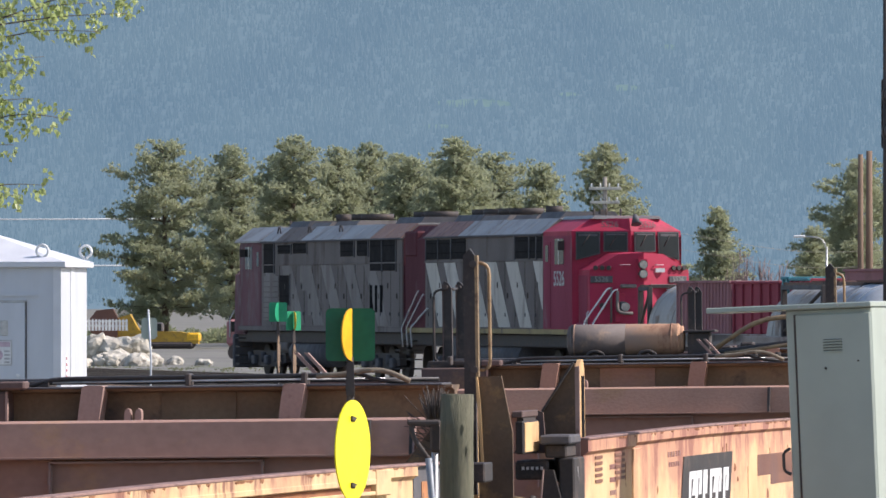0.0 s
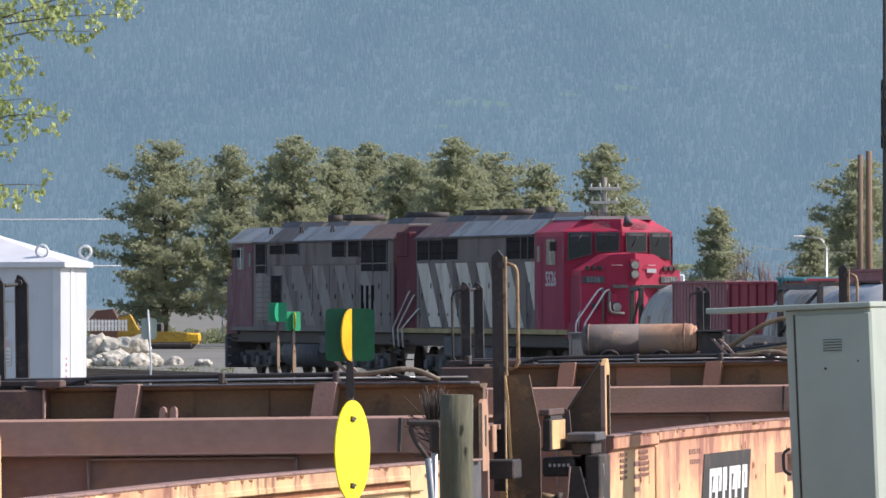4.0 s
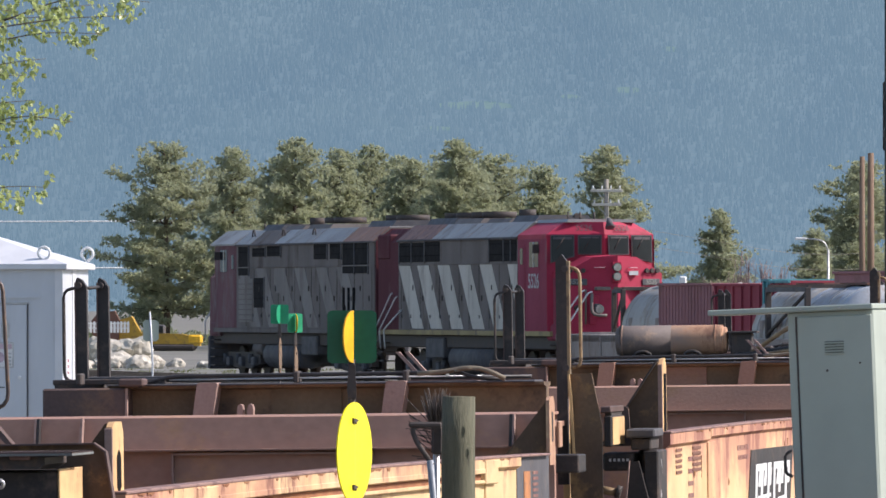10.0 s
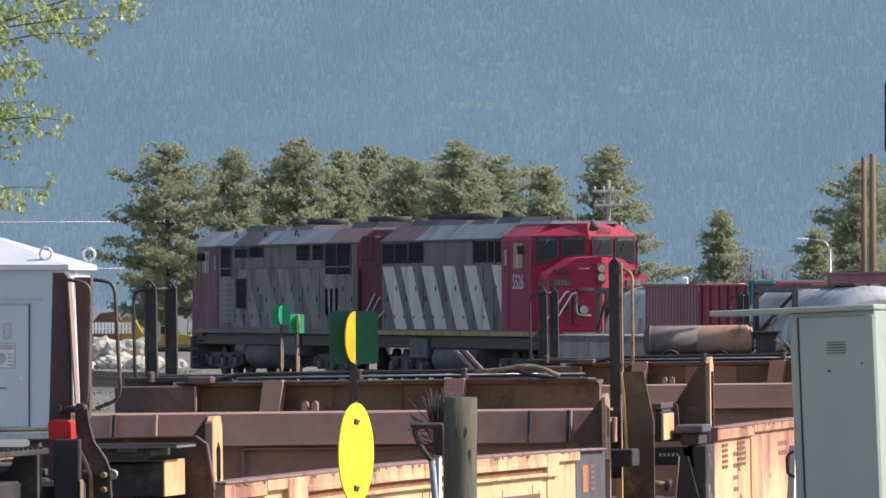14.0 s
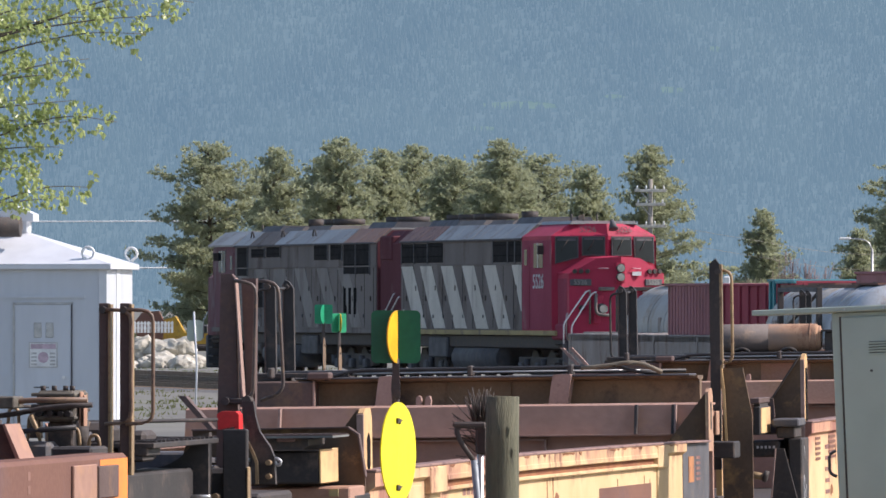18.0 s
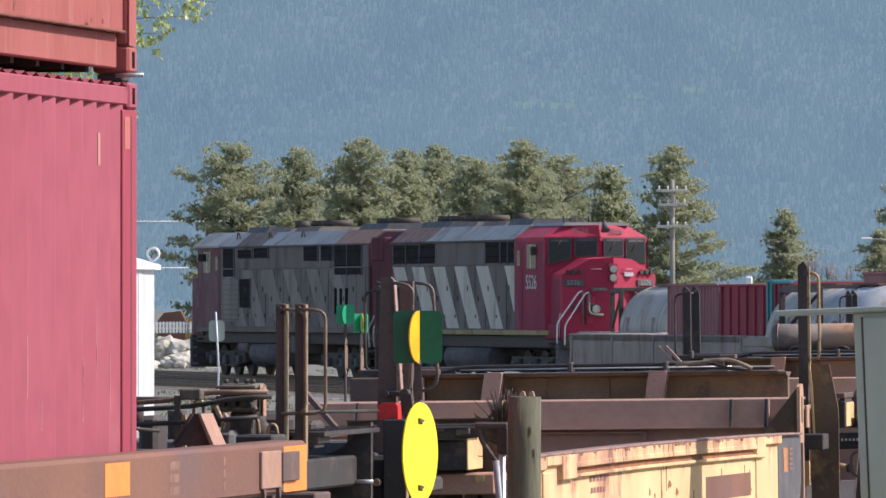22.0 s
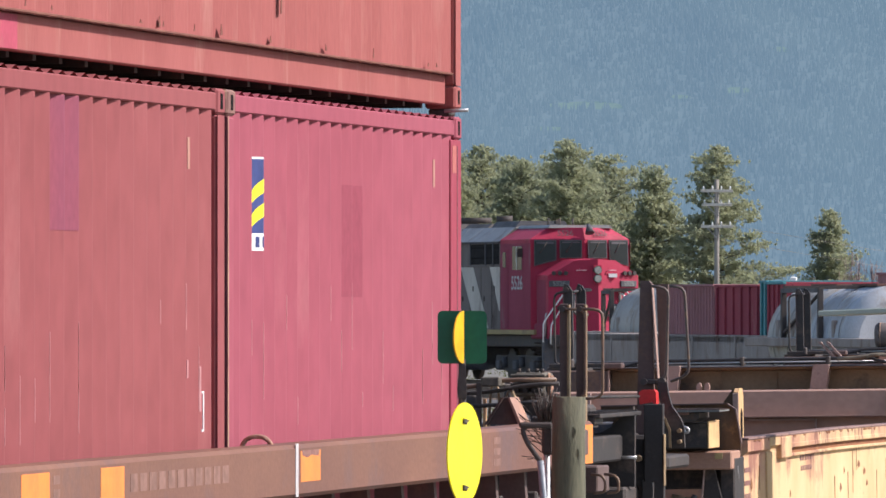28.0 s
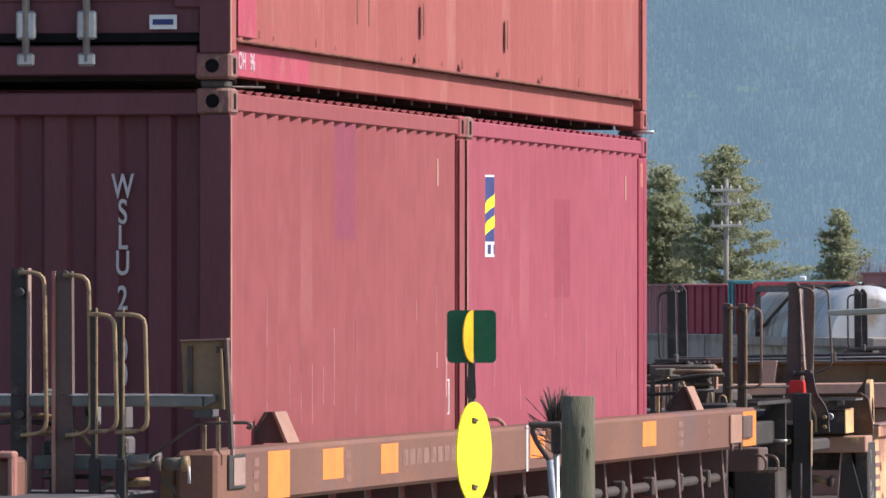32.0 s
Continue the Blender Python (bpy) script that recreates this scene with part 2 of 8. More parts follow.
M["maroon"] = mat("dull_maroon_paint", (0.38, 0.19, 0.195), (0.33, 0.16, 0.165), 0.85, scale=1, stretch=(1, 1, 0.4), c3=(0.25, 0.14, 0.125), dirt=0.3, bump=0.05, spec=0.06)
M["bright_red"] = mat("weathered_red_paint", (0.34, 0.068, 0.09), (0.28, 0.058, 0.078), 0.75, scale=1.2, stretch=(1, 1, 0.4), c3=(0.33, 0.13, 0.13), dirt=0.3, bump=0.05, spec=0.12)
M["concrete"] = mat("stained_grey_car_side", (0.36, 0.315, 0.285), (0.28, 0.24, 0.215), 0.9, scale=1.6, stretch=(1, 1, 0.3), c3=(0.22, 0.15, 0.12), dirt=0.5, bump=0.1, spec=0.06)
M["ground"] = mat("gravel_and_dirt", (0.125, 0.12, 0.108), (0.18, 0.172, 0.15), 0.95, scale=0.12, fine=6, c3=(0.10, 0.125, 0.045), dirt=0.35, bump=0.6)
M["ballast"] = mat("ballast_stone", (0.17, 0.16, 0.15), (0.11, 0.105, 0.10), 0.95, scale=6, fine=25, bump=0.8)
M["rail"] = mat("rusty_rail_steel", (0.13, 0.08, 0.055), None, 0.5, 0.4, scale=6, bump=0.2)
M["rock"] = mat("pale_limestone", (0.52, 0.49, 0.42), (0.38, 0.35, 0.29), 0.9, scale=2.0, fine=12, c3=(0.25, 0.22, 0.18), dirt=0.3, bump=0.6)
M["machine"] = mat("yellow_machine_paint", (0.50, 0.30, 0.035), (0.38, 0.22, 0.03), 0.6, scale=2, c3=(0.2, 0.13, 0.05), dirt=0.5, bump=0.05)
M["bark"] = mat("pine_bark", (0.14, 0.10, 0.07), (0.09, 0.065, 0.05), 0.95, scale=3, stretch=(4, 4, 0.6), bump=0.8)
M["pole"] = mat("grey_pole_timber", (0.30, 0.28, 0.25), (0.22, 0.2, 0.17), 0.9, scale=2, stretch=(4, 4, 0.3), bump=0.3)
M["polebrown"] = mat("brown_pole_timber", (0.22, 0.15, 0.10), (0.16, 0.11, 0.08), 0.9, scale=2, stretch=(4, 4, 0.3), bump=0.3)
M["twig"] = mat("grey_brown_bark", (0.16, 0.13, 0.10), None, 0.9, scale=8, bump=0.3)


def leaf_mat(name, c1, c2, trans, rough=0.5, island=0.35):
    m = mat(name, c1, c2, rough, scale=0.6, fine=5, bump=0, island=island)
    p = m.node_tree.nodes["Principled BSDF"]
    t = m.node_tree.nodes.new("ShaderNodeBsdfTranslucent")
    t.inputs[0].default_value = (*trans, 1)
    a = m.node_tree.nodes.new("ShaderNodeMixShader")
    a.inputs[0].default_value = 0.5
    m.node_tree.links.new(p.outputs[0], a.inputs[1])
    m.node_tree.links.new(t.outputs[0], a.inputs[2])
    m.node_tree.links.new(a.outputs[0], m.node_tree.nodes["Material Output"].inputs[0])
    return m


M["grass"] = leaf_mat("dry_spring_grass", (0.13, 0.15, 0.05), (0.19, 0.18, 0.08), (0.18, 0.2, 0.07), 0.8, 0.4)
M["brush"] = leaf_mat("grey_green_brush", (0.20, 0.225, 0.14), (0.26, 0.25, 0.165), (0.27, 0.30, 0.16), 0.85, 0.35)
M["needles"] = leaf_mat("pine_needles", (0.32, 0.34, 0.23), (0.37, 0.385, 0.268), (0.50, 0.525, 0.335), 0.9, 0.15)
M["leaf"] = leaf_mat("young_poplar_leaf", (0.30, 0.345, 0.14), (0.40, 0.44, 0.21), (0.46, 0.54, 0.2), 0.25, 0.4)


def rust_wall(name, cream, orange, dark, amount, z0, z1):
    """Old cream paint: broad orange rust, dark drips running down from the top edge, fine chips."""
    m = bpy.data.materials.new(name)
    m.use_nodes = True
    N, L = m.node_tree.nodes, m.node_tree.links
    p = N["Principled BSDF"]
    co = N.new("ShaderNodeTexCoord")

    def tex(scale, detail, stretch, rough=0.6):
        mp, n = N.new("ShaderNodeMapping"), N.new("ShaderNodeTexNoise")
        mp.inputs["Scale"].default_value = stretch
        n.inputs["Scale"].default_value, n.inputs["Detail"].default_value, n.inputs["Roughness"].default_value = scale, detail, rough
        L.new(co.outputs["Object"], mp.inputs[0])
        L.new(mp.outputs[0], n.inputs["Vector"])
        return n.outputs[0]

    def ramp(v, a, b, lo=0.0, hi=1.0):
        r = N.new("ShaderNodeMapRange")
        for i, q in zip((1, 2, 3, 4), (a, b, lo, hi)):
            r.inputs[i].default_value = q
        L.new(v, r.inputs[0])
        return r.outputs[0]

    def op(kind, a, b):
        q = N.new("ShaderNodeMath")
        q.operation = kind
        for i, v in enumerate((a, b)):
            if isinstance(v, float):
                q.inputs[i].default_value = v
            else:
                L.new(v, q.inputs[i])
        return q.outputs[0]

    def mix(f, a, b):
        q = N.new("ShaderNodeMix")
        q.data_type = "RGBA"
        L.new(f, q.inputs[0])
        for i, v in ((6, a), (7, b)):
            if isinstance(v, tuple):
                q.inputs[i].default_value = (*v, 1)
            else:
                L.new(v, q.inputs[i])
        return q.outputs[2]

    sep = N.new("ShaderNodeSeparateXYZ")
    L.new(co.outputs["Object"], sep.inputs[0])
    top = ramp(sep.outputs[2], z0, z1)
    streak = tex(1.0, 8, (3, 2.6, 0.7), 0.72)
    broad = tex(1.0, 6, (1, 0.9, 1.6), 0.65)
    wash = tex(1.0, 6, (1, 1.3, 1.1), 0.65)
    chips = tex(9.0, 8, (1, 1, 1), 0.75)
    col = mix(ramp(wash, 0.35, 0.7), cream, tuple(c * k for c, k in zip(cream, (0.86, 0.76, 0.7))))
    f1 = ramp(op("ADD", op("ADD", broad, op("MULTIPLY", streak, 0.5)), op("MULTIPLY", top, 0.22)), 0.98 - amount, 1.16 - amount, 0, 0.9)
    col = mix(f1, col, orange)
    f2 = ramp(op("ADD", op("ADD", streak, op("MULTIPLY", top, 0.16)), op("MULTIPLY", chips, 0.35)), 0.90 - 0.4 * amount, 1.0 - 0.4 * amount, 0, 0.85)
    col = mix(f2, col, dark)
    f3 = ramp(op("ADD", chips, op("MULTIPLY", broad, 0.3)), 0.80, 0.86, 0, 0.7)
    col = mix(f3, col, tuple(0.6 * c for c in dark))
    L.new(col, p.inputs["Base Color"])
    p.inputs["Roughness"].default_value = 0.8
    p.inputs["Specular IOR Level"].default_value = 0.12
    b = N.new("ShaderNodeBump")
    b.inputs["Strength"].default_value, b.inputs["Distance"].default_value = 0.25, 0.01
    L.new(chips, b.inputs["Height"])
    L.new(b.outputs[0], p.inputs["Normal"])
    return m


M["cream"] = rust_wall("faded_cream_paint_with_rust", (0.65, 0.49, 0.28), (0.42, 0.225, 0.15), (0.19, 0.085, 0.07), 0.10, 0.75, 1.06)
M["cream_rusty"] = rust_wall("rust_streaked_cream_paint", (0.68, 0.49, 0.28), (0.47, 0.25, 0.17), (0.27, 0.125, 0.10), 0.24, 0.6, 1.06)
M["post_paint"] = rust_wall("chipped_post_paint", (0.63, 0.435, 0.22), (0.40, 0.225, 0.13), (0.15, 0.085, 0.065), 0.14, 0.4, 1.9)
M["worn_post"] = mat("rusty_cream_post", (0.43, 0.27, 0.18), (0.35, 0.205, 0.145), 0.8, scale=4, stretch=(2, 2, 0.6), c3=(0.60, 0.44, 0.25), dirt=0.45, bump=0.2, spec=0.12)
M["dark_brown"] = mat("sooty_mauve_brown_steel", (0.135, 0.095, 0.088), (0.11, 0.078, 0.07), 0.7, scale=1.6, c3=(0.19, 0.12, 0.085), dirt=0.35, bump=0.15, spec=0.12)
M["step_grey"] = mat("grey_green_step_paint", (0.185, 0.19, 0.18), (0.15, 0.155, 0.147), 0.7, scale=3, c3=(0.23, 0.22, 0.20), dirt=0.35, bump=0.15, spec=0.15)
M["tank_paint"] = rust_wall("half_rusted_tank_paint", (0.30, 0.225, 0.185), (0.44, 0.26, 0.165), (0.24, 0.13, 0.09), 0.16, 1.2, 1.9)
M["res_grey"] = mat("grey_brown_tank_paint", (0.15, 0.122, 0.112), (0.125, 0.10, 0.09), 0.7, scale=3, c3=(0.26, 0.18, 0.13), dirt=0.3, bump=0.1)


# ---- mesh helpers ----
def part(name, bm, material, parent=None, label=""):
    me = bpy.data.meshes.new(name)
    bm.to_mesh(me)
    bm.free()
    me.materials.append(material)
    ob = new(name, me)
    if parent:
        ob.parent = parent
    if label:
        ob["label"] = label
    return ob


def raw(name, verts, faces, material, parent=None, label=""):
    me = bpy.data.meshes.new(name)
    me.from_pydata(verts, [], faces)
    me.materials.append(material)
    ob = new(name, me)
    if parent:
        ob.parent = parent
    if label:
        ob["label"] = label
    return ob


def thing(name, m, label, category, group=""):
    ob = new(name)
    ob.matrix_basis = m
    ob.empty_display_size = 0.2
    return tagged(ob, label, category, group)


def bx(bm, x0, x1, y0, y1, z0, z1, bev=0.0, rot=None):
    """A box between two corners, with its edges broken."""
    m = Matrix.Translation(((x0 + x1) / 2, (y0 + y1) / 2, (z0 + z1) / 2))
    if rot:
        m = m @ Euler([radians(a) for a in rot]).to_matrix().to_4x4()
    vs = bmesh.ops.create_cube(bm, size=1, matrix=m @ Matrix.Diagonal((x1 - x0, y1 - y0, z1 - z0, 1)))["verts"]
    if bev:
        es = {e for v in vs for e in v.link_edges}
        bmesh.ops.bevel(bm, geom=list(es), offset=bev, segments=1, affect="EDGES")
    return bm


def B(*a, **k):
    return bx(bmesh.new(), *a, **k)


def cy(bm, p, q, r, n=10, r2=None):
    """A rod from p to q."""
    p, q = Vector(p), Vector(q)
    d = q - p
    m = Matrix.Translation((p + q) / 2) @ d.to_track_quat("Z", "Y").to_matrix().to_4x4()
    bmesh.ops.create_cone(bm, cap_ends=True, segments=n, radius1=r, radius2=r if r2 is None else r2, depth=d.length, matrix=m)
    for f in bm.faces:
        if len(f.verts) == 4:
            f.smooth = True
    return bm


def C(*a, **k):
    return cy(bmesh.new(), *a, **k)


def tb(bm, pts, r, n=8, bend=0.05):
    """A bent tube through points, corners rounded."""
    P = [Vector(p) for p in pts]
    Q = [P[0]]
    for a, b, c in zip(P, P[1:], P[2:]):
        ra, rc = min(bend, (a - b).length / 2), min(bend, (c - b).length / 2)
        s, e = b + (a - b).normalized() * ra, b + (c - b).normalized() * rc
        for k in range(4):
            t = k / 3
            Q.append(s * (1 - t) ** 2 + b * 2 * t * (1 - t) + e * t * t)
    Q.append(P[-1])
    rings = []
    up = Vector((0.13, 0.21, 0.97))
    for i, c in enumerate(Q):
        d = (Q[min(i + 1, len(Q) - 1)] - Q[max(i - 1, 0)])
        d = d.normalized() if d.length > 1e-6 else Vector((0, 0, 1))
        if abs(d.dot(up)) > 0.95:
            up = Vector((0.97, 0.13, 0.2))
        s = d.cross(up).normalized()
        t = d.cross(s)
        rr = r(i / (len(Q) - 1)) if callable(r) else r
        rings.append([bm.verts.new(c + (s * math.cos(2 * math.pi * k / n) + t * math.sin(2 * math.pi * k / n)) * rr) for k in range(n)])
    for a, b in zip(rings, rings[1:]):
        for k in range(n):
            f = bm.faces.new((a[k], a[(k + 1) % n], b[(k + 1) % n], b[k]))
            f.smooth = True
    bm.faces.new(rings[0][::-1])
    bm.faces.new(rings[-1])
    return bm


def T(*a, **k):
    return tb(bmesh.new(), *a, **k)


def pz(bm, poly, axis, a, b):
    """A prism: the outline poly (two coordinates) pushed along axis from a to b."""
    def at(u, v, w):
        return {"x": (w, u, v), "y": (u, w, v), "z": (u, v, w)}[axis]
    lo = [bm.verts.new(at(u, v, a)) for u, v in poly]
    hi = [bm.verts.new(at(u, v, b)) for u, v in poly]
    fs = [bm.faces.new(lo), bm.faces.new(hi[::-1])]
    for i in range(len(poly)):
        j = (i + 1) % len(poly)
        fs.append(bm.faces.new((lo[j], lo[i], hi[i], hi[j])))
    bmesh.ops.recalc_face_normals(bm, faces=fs)
    return bm


def P(*a):
    return pz(bmesh.new(), *a)


def text(name, s, size, m, material, parent, label=""):
    cu = bpy.data.curves.new(name, "FONT")
    cu.body, cu.size, cu.extrude, cu.align_x, cu.align_y = s, size, 0.002, "CENTER", "CENTER"
    cu.offset = 0.012 * size
    tmp = bpy.data.objects.new(name + "_outline", cu)
    me = bpy.data.meshes.new_from_object(tmp)
    bpy.data.objects.remove(tmp)
    me.materials.clear()
    me.materials.append(material)
    ob = new(name, me)
    ob.parent, ob.matrix_basis = parent, m
    if label:
        ob["label"] = label
    return ob


MOVING = []  # (thing, rows) for motions()
# ---- setting: ground, tracks, far slope ----
def gz(x, y):
    """Height of the yard's ground."""
    z = -0.3 - 0.25 * min(1, max(0, (y - 72) / 144))
    if y > 450:
        z += 0.5 * noise.noise((x * 0.01, y * 0.01, 3))
    return z


ys = [-300, -80, -20, 0, 10, 20, 30, 45, 60, 80, 100, 120, 150, 180, 200, 220, 250, 270, 290, 310, 340, 380, 420, 480, 600, 800, 1200, 1800, 2600, 3400, 4200, 4900]
xs = [-2500, -1200, -600, -300, -150, -80, -50] + [i * 4 for i in range(-10, 11)] + [50, 80, 150, 300, 600, 1200, 2500]
gv = [(x, y, gz(x, y) + (0.04 * noise.noise((x * 0.3, y * 0.3, 0)) if 0 < y < 420 and abs(x) < 45 else 0)) for y in ys for x in xs]
nx = len(xs)
gf = [(j * nx + i, j * nx + i + 1, (j + 1) * nx + i + 1, (j + 1) * nx + i) for j in range(len(ys) - 1) for i in range(nx - 1)]
tagged(raw("ground", gv, gf, M["ground"]), "grey gravel and dirt of a railway yard", "ground", kind="structure")

PHI = 9.506
DIR = Vector((math.sin(radians(PHI)), math.cos(radians(PHI)), 0))
TRAIN0 = Vector((-8.075, 0, 0))
LTH = 14.4
LF = Vector((math.sin(radians(LTH)), -math.cos(radians(LTH)), 0))


def track(name, centre, d, a, b, label):
    """Two rails on sleepers in a bed of ballast."""
    d = Vector(d)
    ang = math.degrees(math.atan2(-d.x, d.y))
    t = thing(name, Matrix.Translation(centre) @ pose(0, 0, 0, 0, 0, ang), label, "railway track")
    t["kind"] = "structure"
    part("ballast_bed", P([(-2.1, -0.3), (-1.5, -0.14), (1.5, -0.14), (2.1, -0.3)], "y", a, b), M["ballast"], t)
    for s in (-0.7525, 0.7525):
        part("rail", P([(s - 0.07, -0.16), (s - 0.07, -0.14), (s - 0.012, -0.12), (s - 0.012, -0.04), (s - 0.035, -0.03), (s - 0.035, 0.0), (s + 0.035, 0.0), (s + 0.035, -0.03), (s + 0.012, -0.04), (s + 0.012, -0.12), (s + 0.07, -0.14), (s + 0.07, -0.16)], "y", a, b), M["rail"], t)
    tie = None
    n = int((b - a) / 0.55)
    for i in range(min(n, 200)):
        if tie is None:
            tie = part("sleeper", B(-1.3, 1.3, -0.11, 0.11, -0.3, -0.125, 0.01), M["polebrown"], t)
            tie.location.y = a + 0.3
        else:
            o = new("sleeper", tie.data)
            o.parent, o.location.y = t, a + 0.3 + i * 0.55
    return t


RIGHT = Vector((DIR.y, -DIR.x, 0))
track("track_near", TRAIN0 - RIGHT * 1.55 + Vector((0, 0, 0)), DIR, 2, 125, "ballasted track under the well car train")
LOCO0 = Vector((5.44, 238, -0.35))  # front of the leading locomotive, on the rail
track("track_far", LOCO0, LF, -85, 65, "ballasted yard track under the locomotives")

for off, nm in ((4.2, "track_yard"), (8.0, "track_siding")):
    track(nm, LOCO0 + Vector((LF.y, -LF.x, 0)) * off, LF, -75, 55, "weedy ballasted siding in the yard")
gr = random.Random(31)
wv, wf = [], []
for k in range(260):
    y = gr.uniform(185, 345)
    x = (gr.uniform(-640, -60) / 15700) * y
    for b in range(gr.randint(5, 16)):
        px, py, h = x + gr.gauss(0, 0.18), y + gr.gauss(0, 0.25), gr.uniform(0.03, 0.1)
        o, z, dx = len(wv), gz(px, py), gr.gauss(0, 0.06)
        wv += [(px - 0.02, py, z - 0.02), (px + 0.02, py, z - 0.02), (px + dx, py + gr.gauss(0, 0.05), z + h)]
        wf.append((o, o + 1, o + 2))
tagged(raw("grass", wv, wf, M["grass"]), "sparse dry grass tufts in the yard gravel", "grass", kind="stuff")

# far slope: forest on a mountainside, its blue haze painted in as emission
M["haze_soil"] = mat("far_slope_haze_glow", (0.004, 0.008, 0.006), (0.007, 0.013, 0.010), 0.95, scale=0.01, fine=0.1, bump=0, emit=(0.106, 0.163, 0.237, 1.0))
M["haze_tree"] = mat("far_conifers_haze_glow", (0.0025, 0.005, 0.004), (0.0045, 0.008, 0.0065), 0.95, scale=0.006, fine=0.2, bump=0, island=0.08, emit=(0.106, 0.163, 0.237, 1.0))


# the painted haze glow is mottled between two blues by noise
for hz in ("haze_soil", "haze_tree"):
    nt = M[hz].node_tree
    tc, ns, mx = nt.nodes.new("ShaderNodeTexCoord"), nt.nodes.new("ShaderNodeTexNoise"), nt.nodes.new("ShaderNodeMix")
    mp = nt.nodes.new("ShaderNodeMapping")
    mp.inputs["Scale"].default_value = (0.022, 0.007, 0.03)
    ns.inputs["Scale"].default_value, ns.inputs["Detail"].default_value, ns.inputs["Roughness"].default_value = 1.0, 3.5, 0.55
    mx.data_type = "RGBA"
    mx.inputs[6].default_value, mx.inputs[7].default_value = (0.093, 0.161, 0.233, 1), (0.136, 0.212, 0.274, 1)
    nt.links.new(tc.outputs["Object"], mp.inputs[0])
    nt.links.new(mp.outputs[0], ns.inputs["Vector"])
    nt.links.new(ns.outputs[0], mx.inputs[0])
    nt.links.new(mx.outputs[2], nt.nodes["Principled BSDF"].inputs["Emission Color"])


def slope_z(x, y):
    r = max(0.0, (y - 3300) / 1500)
    return -1 + 400 * r + 16 * r * noise.noise((x * 0.006, y * 0.002, 1)) + 60 * r * noise.noise((x * 0.0015 + 4, y * 0.0008, 2))


sx = [i * 40 for i in range(-45, 46)]
sy = [3200 + i * 40 for i in range(0, 44)]
sv = [(x, y, slope_z(x, y)) for y in sy for x in sx]
n = len(sx)
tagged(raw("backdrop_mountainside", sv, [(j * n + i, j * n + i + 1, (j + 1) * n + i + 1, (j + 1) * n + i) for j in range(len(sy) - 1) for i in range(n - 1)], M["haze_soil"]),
       "forested mountainside with blue haze painted in", "mountain", kind="structure")
rng = np.random.default_rng(5)
N_FAR = 105000
fx, fy = rng.uniform(-360, 330, N_FAR), rng.uniform(3290, 4560, N_FAR)


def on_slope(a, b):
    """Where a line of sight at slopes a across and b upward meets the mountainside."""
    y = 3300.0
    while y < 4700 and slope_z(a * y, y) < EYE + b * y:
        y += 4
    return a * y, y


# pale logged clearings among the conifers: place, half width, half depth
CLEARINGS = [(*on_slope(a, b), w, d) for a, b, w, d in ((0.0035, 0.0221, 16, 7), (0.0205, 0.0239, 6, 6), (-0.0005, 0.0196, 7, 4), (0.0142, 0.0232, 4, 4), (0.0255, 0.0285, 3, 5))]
# clearings carry the same haze as a glow of their own
M["haze_clearing"] = mat("pale_green_clearing_haze_glow", (0.016, 0.030, 0.014), (0.012, 0.022, 0.012), 0.95, scale=0.2, fine=1.0, bump=0, emit=(0.112, 0.186, 0.220, 1.0))
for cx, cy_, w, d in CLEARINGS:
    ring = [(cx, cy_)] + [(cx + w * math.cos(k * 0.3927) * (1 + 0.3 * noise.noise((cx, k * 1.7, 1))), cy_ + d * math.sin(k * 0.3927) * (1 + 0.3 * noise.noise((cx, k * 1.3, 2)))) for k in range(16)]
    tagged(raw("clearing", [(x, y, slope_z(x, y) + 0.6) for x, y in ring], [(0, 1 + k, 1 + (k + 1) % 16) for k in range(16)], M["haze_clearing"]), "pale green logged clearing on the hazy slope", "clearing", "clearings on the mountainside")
fv, ff = [], []
for x, y in zip(fx, fy):
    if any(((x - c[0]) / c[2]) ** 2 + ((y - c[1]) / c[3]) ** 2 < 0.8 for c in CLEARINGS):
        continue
    d = noise.noise((x * 0.02, y * 0.008, 7))
    z = slope_z(x, y)
    h = rng.uniform(2.4, 5.6) * (1 + 0.4 * d)
    w = h * rng.uniform(0.15, 0.23)
    k = len(fv)
    a0 = rng.uniform(0, 1)
    for q in range(5):
        a = a0 + q * 1.2566
        fv.append((x + w * math.cos(a), y + w * math.sin(a), z))
    fv.append((x + rng.uniform(-0.3, 0.3), y, z + h))
    ff += [(k + q, k + (q + 1) % 5, k + 5) for q in range(5)]
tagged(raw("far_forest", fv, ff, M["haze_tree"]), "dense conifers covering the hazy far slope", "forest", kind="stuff")


